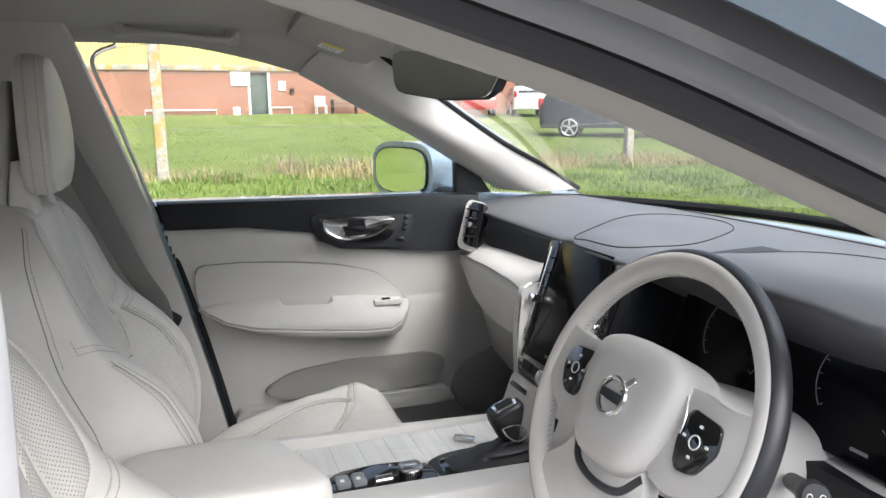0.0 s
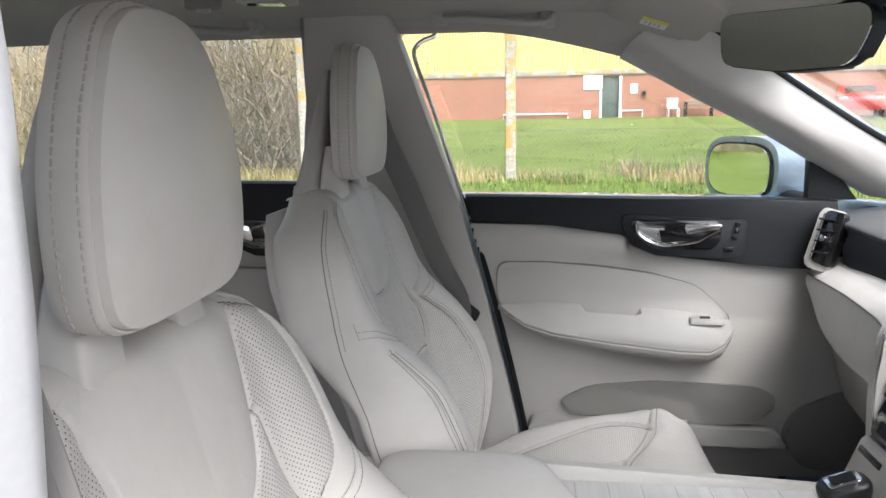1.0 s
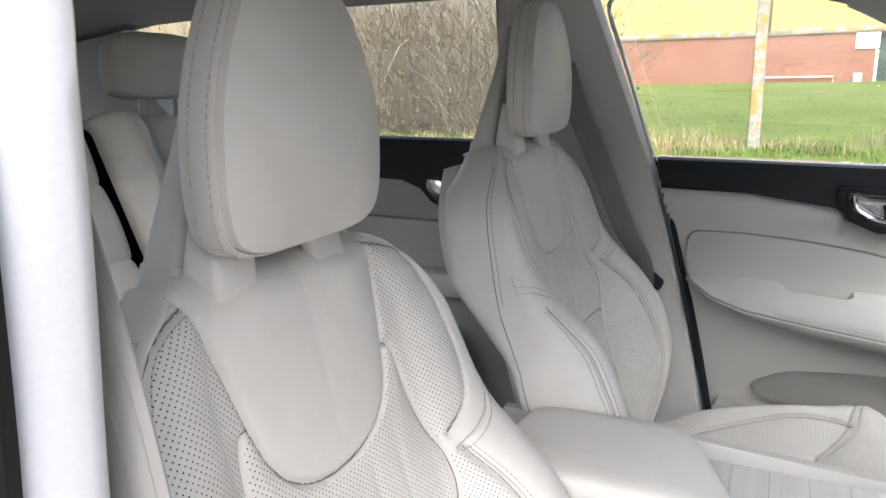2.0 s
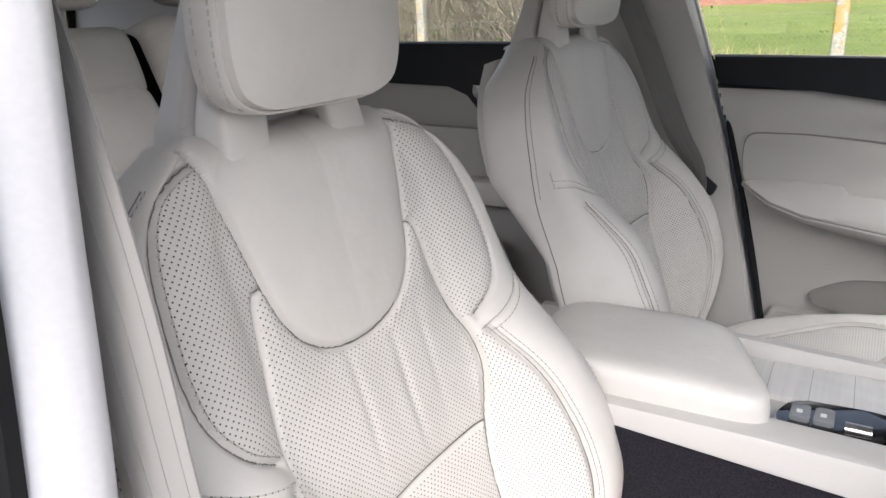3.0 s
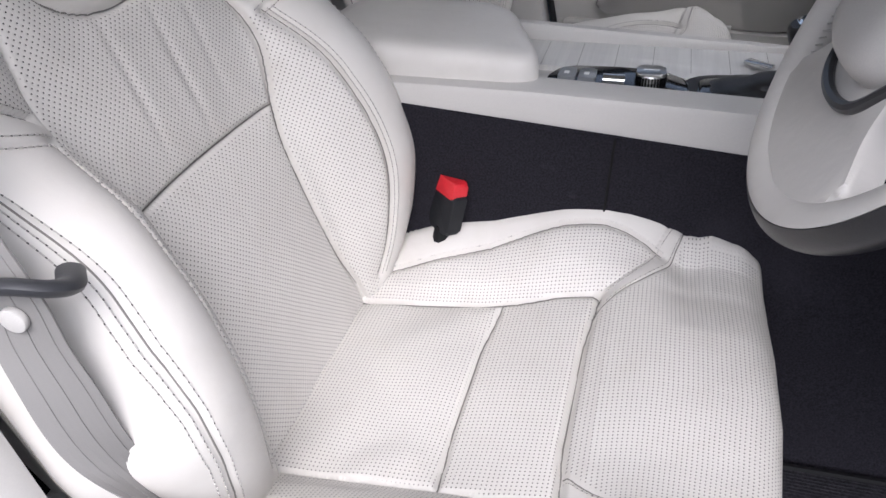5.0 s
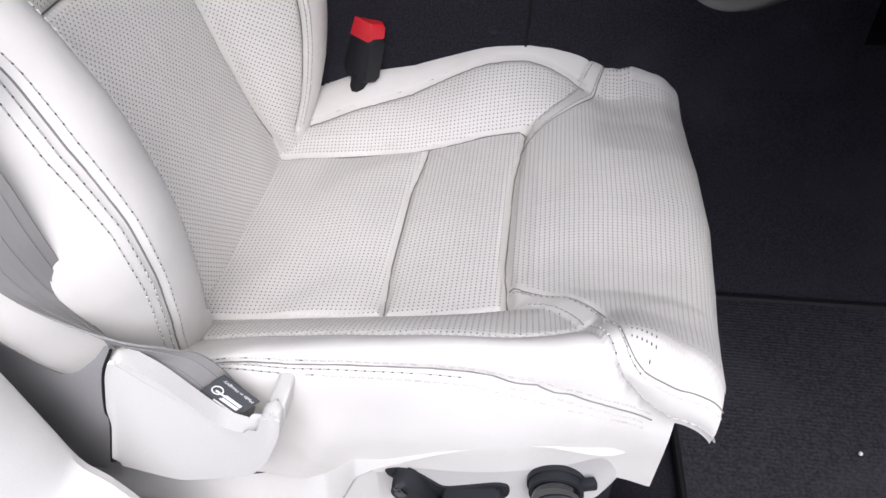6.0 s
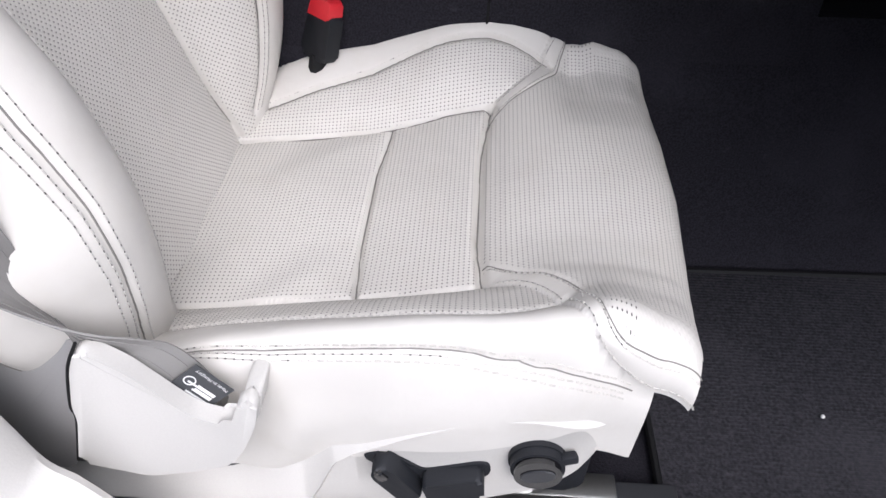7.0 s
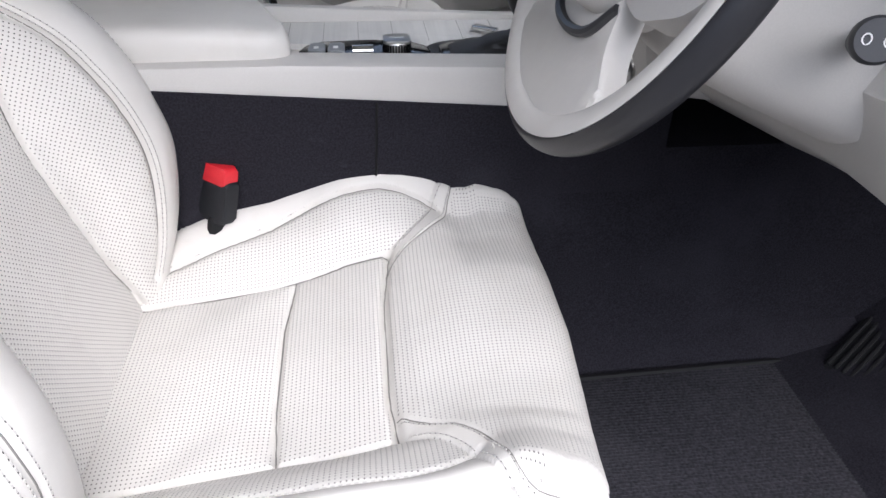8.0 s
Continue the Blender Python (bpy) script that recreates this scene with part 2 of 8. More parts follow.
def oval(a, b, power, n=40):
    """A superellipse with half-axes a and b."""
    out = []
    for i in range(n):
        t = 2 * math.pi * i / n
        c, s = math.cos(t), math.sin(t)
        out.append((a * math.copysign(abs(c) ** (2 / power), c), b * math.copysign(abs(s) ** (2 / power), s)))
    return out


def sheet(xyz, uv=None, keep=None, name="sheet", gap=None):
    """A mesh from a grid of places (rows, columns, 3); keep: a mask of the cells that stay."""
    h, w = xyz.shape[:2]
    i = np.arange(h * w).reshape(h, w)
    f = np.stack([i[:-1, :-1], i[:-1, 1:], i[1:, 1:], i[1:, :-1]], -1)
    f = f[keep] if keep is not None else f.reshape(-1, 4)
    used = np.unique(f)
    back = np.full(h * w, -1)
    back[used] = np.arange(len(used))
    f = back[f]
    me = bpy.data.meshes.new(name)
    me.from_pydata(xyz.reshape(-1, 3)[used].tolist(), [], f.tolist())
    if uv is not None:
        lay = me.uv_layers.new(name="UVMap")
        lay.data.foreach_set("uv", uv.reshape(-1, 2)[used][f.reshape(-1)].ravel())
    if gap is not None:
        me.attributes.new("seam_gap", "FLOAT", "POINT").data.foreach_set("value", gap.reshape(-1)[used].astype(np.float32))
    # one smooth shading across neighbouring panels
    n = np.cross(np.gradient(xyz, axis=1), np.gradient(xyz, axis=0)).reshape(-1, 3)
    n = n / (np.linalg.norm(n, axis=1)[:, None] + 1e-12)
    me.shade_smooth()
    me.normals_split_custom_set_from_vertices(n[used].tolist())
    me["one_shade"] = True
    return me


def seam_distance(u, v, line):
    """How far the places (u, v) lie from a broken line."""
    best = np.full(u.shape, 9.0)
    for (a, b), (c, d) in zip(line, line[1:]):
        lx, ly = c - a, d - b
        t = np.clip(((u - a) * lx + (v - b) * ly) / max(lx * lx + ly * ly, 1e-12), 0, 1)
        best = np.minimum(best, np.hypot(u - a - t * lx, v - b - t * ly))
    return best


def inside(u, v, poly):
    """Whether the places lie in a polygon."""
    r = np.zeros(u.shape, bool)
    k = len(poly)
    for i in range(k):
        (x1, y1), (x2, y2) = poly[i], poly[(i + 1) % k]
        if y1 == y2:
            continue
        c = (y1 > v) != (y2 > v)
        r ^= c & (u < (x2 - x1) * (v - y1) / (y2 - y1) + x1)
    return r


def bars(bm, m, rows, width, height, gap, seed=1):
    """Plain bars in place of small print, on the plane of m."""
    rnd = random.Random(seed)
    for r in range(rows):
        w = width * rnd.uniform(0.6, 1.0)
        box(bm, (-width / 2, -r * (height + gap) - height, 0), (-width / 2 + w, -r * (height + gap), 0.0003), m=m)
    return bm


def framed(at, ax, ay):
    """A pose at a place with its x and y axes along the given ways."""
    x = Vector(ax).normalized()
    z = x.cross(Vector(ay)).normalized()
    y = z.cross(x)
    m = Matrix((x, y, z)).transposed().to_4x4()
    return Matrix.Translation(at) @ m

# ---- ground and cabin shell ----
def ground_height(x, y):
    """The field rises gently away from the road that the car stands on."""
    t = np.clip((y - 3.0) / 8.0, 0, 1)
    z = 0.08 + 0.32 * t * t * (3 - 2 * t)
    return z + np.clip((y - 11.0) / 25.0, 0, 1) * 0.9 + np.clip((y - 36) / 200, 0, 1) * 2


def build_ground():
    xs = np.concatenate([np.linspace(-1500, -40, 12), np.linspace(-38, 60, 160), np.linspace(70, 1500, 12)])
    ys = np.concatenate([np.linspace(-1500, -30, 10), np.linspace(-28, 60, 150), np.linspace(70, 2000, 12)])
    X, Y = np.meshgrid(xs, ys)
    Z = ground_height(X, Y)
    rng = np.random.default_rng(3)
    Z = Z + np.where(Y > 4, rng.normal(0, 0.015, Z.shape), 0)
    ob = part("ground", sheet(np.stack([X, Y, Z], -1)), m_grass)
    tagged(ob, "rough green field behind a verge beside an asphalt road", "ground", kind="structure")


def grass_material():
    m, nt, b = base_material("field_grass")
    v = coords(nt)
    n1, n2, n3 = noise_tex(nt, v, 0.5, 5), noise_tex(nt, v, 4, 6, 0.7), noise_tex(nt, v, 40, 3, 0.7)
    c = mixed(nt, spread(nt, n1, 0, 1), (0.11, 0.158, 0.030), (0.20, 0.245, 0.06))
    c = mixed(nt, spread(nt, n2, 0, 0.6, 0.45, 0.75), c, (0.22, 0.22, 0.07))
    c = mixed(nt, spread(nt, n3, 0, 0.55), c, (0.06, 0.10, 0.015))
    sep = nt.nodes.new("ShaderNodeSeparateXYZ")
    nt.links.new(v, sep.inputs[0])
    edge = calc(nt, "ADD", sep.outputs[1], calc(nt, "MULTIPLY", n2, 1.2))
    road = mixed(nt, spread(nt, n3, 0, 1), (0.12, 0.12, 0.12), (0.19, 0.19, 0.185))
    nt.links.new(mixed(nt, spread(nt, edge, 0, 1, 4.2, 4.6), road, c), b.inputs["Base Color"])
    b.inputs["Roughness"].default_value = 0.9
    b.inputs["Specular IOR Level"].default_value = 0.15
    relief(nt, b, n3, 0.8, 0.03)
    return m


m_grass = grass_material()
build_ground()

# an unseen wall, added behind the viewer to hold back low skylight
bm = bmesh.new()
box(bm, (-30, -7.6, -0.2), (30, -7.3, 2.4), 0.02)
tagged(part("wall_light_block", bm, surface("grey_render", (0.30, 0.29, 0.27), 0.9, big=0.6, fine=60, bump=0.4, depth=0.01)), "plain grey wall added unseen behind the viewer to block low skylight", "wall", kind="structure")

# cabin floor: one carpet pan with the tunnel, under everything
bm = bmesh.new()
section = [(-0.70, 0.60), (-0.66, 0.47), (-0.60, 0.44), (-0.17, 0.44), (-0.14, 0.50), (-0.135, 0.80), (0.135, 0.80), (0.14, 0.50), (0.17, 0.44), (0.60, 0.44), (0.66, 0.47), (0.70, 0.60)]
rings = []
for x, lift in ((-1.35, 0.12), (-0.62, 0.02), (-0.5, 0.0), (0.85, 0.0), (1.02, 0.05), (1.18, 0.22), (1.28, 0.5)):
    rings.append([(x, y, max(z, 0.44 + lift)) for y, z in section])
loft(bm, rings, caps=False, closed=False)
loft(bm, [[(x, y, z - 0.03) for x, y, z in r] for r in rings], caps=False, closed=False)
floor = tagged(part("floor", bm, m_carpet), "black carpet covering the car floor and tunnel", "car floor", kind="structure")

# roof lining: a shallow vault, closed above by the roof skin
def build_ceiling():
    ys = np.linspace(-1, 1, 41)
    xs = np.linspace(-1.9, 0.62, 60)
    Y, X = np.meshgrid(ys, xs)
    half = 0.64 - 0.02 * np.clip((-0.5 - X), 0, 1)
    front = np.clip((X - 0.1) / 0.52, 0, 1)
    Z = 1.625 - 0.05 * np.abs(Y) ** 4 - 0.075 * front ** 1.6 - 0.05 * np.clip((-0.9 - X), 0, 1) ** 1.5
    inner = np.stack([X, Y * half, Z], -1)
    bm = bmesh.new()
    for k, lift in ((0, 0.0), (1, 0.045)):
        g = inner + np.array([0, 0, lift])
        vs = [[bm.verts.new(p) for p in row] for row in g]
        for a, b in zip(vs, vs[1:]):
            for i in range(len(a) - 1):
                bm.faces.new((a[i], a[i + 1], b[i + 1], b[i]) if k else (a[i], b[i], b[i + 1], a[i + 1]))
    return tagged(part("ceiling", bm, m_lining), "grey-beige woven cloth headlining of the car", "headlining", kind="structure")


build_ceiling()


def plate_y(outline, y0, y1, bevel=0.004):
    """A plate that stands along the car: the outline is (x, z), its depth runs from y0 to y1."""
    bm = bmesh.new()
    slab(bm, outline, -max(y0, y1), -min(y0, y1), bevel)
    return moved(bm, Matrix(((1, 0, 0, 0), (0, 0, -1, 0), (0, 1, 0, 0), (0, 0, 0, 1))))


def lean_in(bm, start=1.24, slope=0.42):
    """Leans what stands above the belt line inwards, as the glass does."""
    bmesh.ops.bisect_plane(bm, geom=bm.verts[:] + bm.edges[:] + bm.faces[:], plane_co=(0, 0, start), plane_no=(0, 0, 1))
    for v in bm.verts:
        if v.co.z > start:
            s = 1 if v.co.y > 0 else -1
            v.co.y -= s * (v.co.z - start) * slope
    return bm


def grid_y(outline, depth, step=0.012, y0=0.0):
    """A finely divided panel along the car inside the outline (x, z), at y = y0 + depth(x, z)."""
    o = np.array(outline)
    xs = np.arange(o[:, 0].min(), o[:, 0].max() + step, step)
    zs = np.arange(o[:, 1].min(), o[:, 1].max() + step, step)
    X, Z = np.meshgrid(xs, zs)
    Y = y0 + depth(X, Z)
    keep = inside((X[:-1, :-1] + X[1:, 1:]) / 2, (Z[:-1, :-1] + Z[1:, 1:]) / 2, outline)
    return sheet(np.stack([X, Y, Z], -1), None, keep)

# ---- front seats ----
TILT = radians(17.5)
HIP = (0.011, 0.0, 0.195)          # where backrest and cushion meet, over the seat's foot
SEAT_Z = 0.46


def curve_at(table, x):
    t = np.array(table)
    k = np.linspace(t[0, 0], t[-1, 0], 200)
    y = np.interp(k, t[:, 0], t[:, 1])
    w = np.ones(13) / 13
    y = np.convolve(np.pad(y, 6, mode="edge"), w, mode="valid")
    return np.interp(x, k, y)


def mirrored(line):
    return [line, [(-a, b) for a, b in line]]


def spline(line, n=40):
    return [tuple(p) for p in smooth_line(line, n)]


# seams of the backrest, as places (across, up) in metres
U_SEAM = spline([(0.128, 0.66), (0.122, 0.61), (0.112, 0.56), (0.100, 0.507), (0.088, 0.472), (0.068, 0.447), (0.038, 0.431), (0.0, 0.426), (-0.038, 0.431), (-0.068, 0.447), (-0.088, 0.472), (-0.100, 0.507), (-0.112, 0.56), (-0.122, 0.61), (-0.128, 0.66)], 90)
INNER = spline([(0.100, 0.507), (0.114, 0.500), (0.122, 0.455), (0.131, 0.41), (0.139, 0.372), (0.136, 0.34), (0.126, 0.305), (0.118, 0.279), (0.107, 0.23), (0.105, 0.16), (0.113, 0.09), (0.126, 0.03), (0.130, -0.03)], 70)
CREASE = [(-0.118, 0.279), (0.118, 0.279)]
SHOULDER = spline([(0.122, 0.612), (0.150, 0.602), (0.174, 0.586), (0.192, 0.553), (0.202, 0.511), (0.206, 0.472), (0.202, 0.437), (0.184, 0.408), (0.151, 0.386)], 50)
STRAP = spline([(0.262, 0.432), (0.232, 0.408), (0.200, 0.386), (0.152, 0.366)], 30)
CREST = spline([(0.156, 0.366), (0.162, 0.331), (0.167, 0.279), (0.171, 0.235), (0.174, 0.19), (0.173, 0.14), (0.168, 0.10), (0.160, 0.06), (0.149, 0.03)], 50)

HALF = [(-0.06, 0.150), (0.0, 0.196), (0.04, 0.232), (0.08, 0.258), (0.15, 0.279), (0.25, 0.274), (0.34, 0.258), (0.40, 0.250), (0.43, 0.244), (0.48, 0.240), (0.52, 0.231), (0.56, 0.210), (0.60, 0.168), (0.63, 0.125), (0.66, 0.10)]
RISE = [(-0.06, 0.0), (0.0, 0.020), (0.03, 0.038), (0.06, 0.056), (0.10, 0.073), (0.16, 0.091), (0.24, 0.096), (0.30, 0.088), (0.34, 0.070), (0.38, 0.046), (0.42, 0.033), (0.46, 0.027), (0.52, 0.020), (0.56, 0.012), (0.60, 0.004), (0.66, 0.0)]


def back_section(v):
    """Cross-section control places (across, out) of the backrest at height v; one side."""
    uo, bh = curve_at(HALF, v), curve_at(RISE, v)
    low = min(max((0.40 - v) / 0.12, 0), 1)
    low = low * low * (3 - 2 * low)
    ui = min(0.60 * uo, 0.128 - 0.010 * low)
    d = uo - ui
    rear = min(max((0.44 - v) / 0.14, 0), 1)
    s = [0.0, 0.30, 0.50, 0.60, 0.70, 0.80, 0.90, 0.97, 1.05, 1.14, 1.22, 1.28]
    fu = np.array([0.20, 0.40, 0.60, 0.80, 0.94]) * (1 - low) + np.array([0.16, 0.32, 0.50, 0.70, 0.89]) * low
    fw = np.array([0.52, 0.86, 1.0, 0.92, 0.58]) * (1 - low) + np.array([0.52, 0.86, 1.02, 0.97, 0.62]) * low
    u = [0, 0.6 * ui, ui, *(ui + f * d for f in fu), uo, uo - 0.004 - 0.006 * rear, uo - 0.025 - 0.02 * rear, uo - 0.07 - 0.03 * rear]
    w = [0, 0.003, 0.16 * bh, *(f * bh for f in fw), -0.030 + 0.019 * rear, -0.075 + 0.048 * rear, -0.098 + 0.062 * rear, -0.108 + 0.068 * rear]
    return s, np.array(u), np.array(w)


def padded(groups, u, v, puff=0.008, groove=0.0065, width=0.0025, reach=0.022):
    """Padding that swells between seams and sinks into them."""
    d = np.full(u.shape, 9.0)
    for g in groups:
        d = np.minimum(d, seam_distance(u, v, g))
    return puff * (1 - np.exp(-d / reach)) - groove * np.exp(-(d / width) ** 2), d


class Sweep:
    """A padded surface: sections across, swept along; knows its place at any (across, along)."""

    def __init__(self, along, across, place, pad):
        S, V = np.meshgrid(across, along)
        self.u = np.empty(S.shape)
        w = np.empty(S.shape)
        for i, v in enumerate(along):
            s, cu, cw = place(v)
            line = smooth_line(np.stack([np.array(s), cu, cw], -1), 120)
            order = np.maximum.accumulate(line[:, 0])
            self.u[i] = np.sign(across) * np.interp(np.abs(across), order, line[:, 1])
            w[i] = np.interp(np.abs(across), order, line[:, 2])
        self.v, self.across, self.along, self.holes = V, across, along, None
        lift, self.d = pad(self.u, V, S)
        # push the padding out along the section's own normal
        du, dw = np.gradient(self.u, axis=1), np.gradient(w, axis=1)
        n = np.hypot(du, dw) + 1e-9
        self.pu, self.pw = self.u - dw / n * lift, w + du / n * lift
        arc = np.cumsum(np.hypot(np.diff(self.u, axis=1, prepend=self.u[:, :1]), np.diff(w, axis=1, prepend=w[:, :1])), axis=1)
        self.arc = arc - arc[:, arc.shape[1] // 2][:, None]

    def solid(self, turn):
        self.xyz = turn(self.pu, self.pw, self.v)
        return self

    def at(self, u, v, side=0.0):
        """The place of the surface at (u, v) and its normal."""
        g = np.interp(v, self.along, np.arange(len(self.along)))
        i = int(min(max(g, 1), len(self.along) - 3))
        g = min(max(g - i, 0.0), 1.0)
        front = np.abs(self.across) <= 1.0
        first = int(np.argmax(front))
        spots = []
        for row in (i, i + 1):
            f = first + np.interp(u, np.maximum.accumulate(self.u[row][front]), np.arange(front.sum()))
            k = int(min(max(f, 1), len(self.across) - 3))
            f -= k
            spots.append(self.xyz[row, k] * (1 - f) + self.xyz[row, k + 1] * f)
        n = np.cross(self.xyz[i, k + 1] - self.xyz[i, k - 1], self.xyz[i + 1, k] - self.xyz[i - 1, k])
        return Vector(spots[0] * (1 - g) + spots[1] * g), Vector(n / (np.linalg.norm(n) + 1e-9))


def stitches(bm, surf, line, offset=0.004, length=0.0042, gap=0.0022, width=0.0011):
    """Single stitches beside a seam line, lying on the surface."""
    pts = np.array(spline(line, 240))
    d = np.gradient(pts, axis=0)
    n = np.stack([-d[:, 1], d[:, 0]], -1)
    n /= np.linalg.norm(n, axis=1)[:, None] + 1e-9
    pts = pts + n * offset
    lay_stitches(bm, surf, [surf.at(*p) for p in pts], length, gap, width)


def lay_stitches(bm, surf, spots, length, gap, width):
    pts, out = np.array([p for p, _ in spots]), np.array([n for _, n in spots])
    out = np.where((out @ np.array(surf.out))[:, None] < -0.5, -out, out)
    arc = np.concatenate([[0], np.cumsum(np.linalg.norm(np.diff(pts, axis=0), axis=1))])
    s = 0.0
    while s + length < arc[-1]:
        a, b, n = [Vector([np.interp(x, arc, w[:, j]) for j in range(3)]) for x, w in ((s, pts), (s + length, pts), (s + length / 2, out))]
        s += length + gap
        way = b - a
        w = way.cross(n).normalized() * width * 0.5
        lo = [bm.verts.new(p - n * 0.0006) for p in (a - w, a + w, b + w, b - w)]
        hi = [bm.verts.new(p + n * 0.0013) for p in (a + way * 0.15 - w * 0.6, a + way * 0.15 + w * 0.6, b - way * 0.15 + w * 0.6, b - way * 0.15 - w * 0.6)]
        bm.faces.new(hi)
        for j in range(4):
            bm.faces.new((lo[j], lo[(j + 1) % 4], hi[(j + 1) % 4], hi[j]))
        if surf.holes is not None:
            c, e, q = b + way.normalized() * gap * 0.5 + n * 0.0003, way.normalized() * gap * 0.55, w.normalized() * width * 0.5
            surf.holes.faces.new([surf.holes.verts.new(c + e * math.cos(k) + q * math.sin(k)) for k in np.linspace(0, 2 * math.pi, 7)[:-1]])


def seam_cord(bm, surf, line, r=0.0008):
    """A thin dark cord in the bottom of a seam; its colour stands for the shade there."""
    pts = np.array(line)
    arc = np.concatenate([[0], np.cumsum(np.linalg.norm(np.diff(pts, axis=0), axis=1))])
    steps = np.linspace(0, arc[-1], max(int(arc[-1] / 0.004), 2))
    places = [surf.at(np.interp(s, arc, pts[:, 0]), np.interp(s, arc, pts[:, 1])) for s in steps]
    tube(bm, [p + (n if n.dot(surf.out) > 0 else -n) * 0.0007 for p, n in places], r, 5)


def row_cord(bm, surf, side, table, v0, v1, r=0.0008):
    t = np.array(table)
    pts = []
    for v in np.linspace(v0, v1, 90):
        i = int(np.clip(np.searchsorted(surf.along, v), 1, len(surf.along) - 2))
        g = np.interp(side * np.interp(v, t[:, 0], t[:, 1]), surf.across, np.arange(len(surf.across)))
        k = min(int(g), len(surf.across) - 2)
        pts.append(Vector(surf.xyz[i, k] * (1 - g + k) + surf.xyz[i, k + 1] * (g - k)))
    tube(bm, pts, r, 5)


def section_at(surf, s, v):
    """The place and normal at the section's own coordinate s and the height v."""
    f = np.interp(v, surf.along, np.arange(len(surf.along)))
    i = min(int(f), len(surf.along) - 2)
    g = np.interp(s, surf.across, np.arange(len(surf.across)))
    k = min(int(g), len(surf.across) - 2)
    f, g, q = f - i, g - k, surf.xyz
    p = (q[i, k] * (1 - g) + q[i, k + 1] * g) * (1 - f) + (q[i + 1, k] * (1 - g) + q[i + 1, k + 1] * g) * f
    n = np.cross(q[i, k + 1] - q[i, k], q[i + 1, k] - q[i, k])
    return p, n / (np.linalg.norm(n) + 1e-9)


def row_stitches(bm, surf, side, table, shift, v0, v1, length=0.0045, gap=0.0022, width=0.0012):
    """Single stitches along a line of the section, given as (up, section) pairs."""
    t = np.array(table)
    spots = [section_at(surf, side * (np.interp(v, t[:, 0], t[:, 1]) + shift), v) for v in np.linspace(v0, v1, 300)]
    lay_stitches(bm, surf, spots, length, gap, width)


# the tucked seam along the outer bolsters, as (along, section)
B_FLANK = [(0.0, 0.955), (0.03, 0.938), (0.08, 0.917), (0.13, 0.906), (0.18, 0.906), (0.24, 0.914), (0.30, 0.912), (0.36, 0.912), (0.385, 0.922)]
B_EDGE = [(0.0, 1.09), (0.10, 1.075), (0.25, 1.06), (0.38, 1.045), (0.45, 1.03), (0.55, 1.02), (0.61, 1.0)]
C_SIDE = [(-0.02, 0.87), (0.06, 0.905), (0.15, 0.935), (0.23, 0.952), (0.285, 0.966), (0.32, 0.985), (0.35, 1.003), (0.40, 1.022), (0.445, 1.03)]



# --- backrest ---
def back_place(U, W, V):
    """From across, out and up to the seat's own metres; the top rolls back."""
    top = 0.585
    r = 0.050
    over = np.clip(V - top, 0, None) / r
    roll = np.minimum(over, math.pi * 0.62)
    v = np.where(V > top, top + r * np.sin(roll), V)
    back = np.where(V > top, -r * (1 - np.cos(roll)), 0.0)
    W = np.where(W < 0, W * (1 - 0.8 * roll / (math.pi * 0.62)), W) + back
    bow = 0.010 * np.exp(-((V - 0.18) / 0.12) ** 2) + 0.012 * np.clip((V - 0.40) / 0.2, 0, 1)
    W = W + bow
    x = HIP[0] - np.sin(TILT) * v + np.cos(TILT) * W
    z = HIP[2] + np.cos(TILT) * v + np.sin(TILT) * W
    return np.stack([x, U + 0.006, z], -1)


def back_pad(u, v, s):
    groups = [U_SEAM, *mirrored(INNER), CREASE, *mirrored(SHOULDER), *mirrored(CREST)]
    lift, d = padded(groups, u, v)
    strap = np.minimum(seam_distance(u, v, STRAP), seam_distance(-u, v, STRAP))
    lift -= 0.0025 * np.exp(-(strap / 0.003) ** 2)
    fade = np.clip((np.abs(s) - 0.90) / 0.12, 0, 1)
    lift = lift * (1 - fade) + 0.004 * fade
    tuck = np.abs(s) - np.interp(v, [p[0] for p in B_FLANK], [p[1] for p in B_FLANK])
    lift -= 0.0030 * np.exp(-(tuck / 0.006) ** 2) * np.clip((0.385 - v) / 0.01, 0, 1)
    # creases that sitting has pressed in under the plain panel
    for k, (a, b, h) in enumerate(((0.03, 0.36, 0.0022), (-0.035, 0.37, 0.0018), (0.075, 0.38, 0.0014))):
        lift -= h * np.exp(-((u - a - 0.06 * (v - b)) / 0.006) ** 2) * np.exp(-((v - b) / 0.055) ** 2)
    lift += 0.0012 * np.sin(u * 37 + 3 * np.sin(v * 21)) * np.exp(-((v - 0.33) / 0.1) ** 2)
    return lift, d


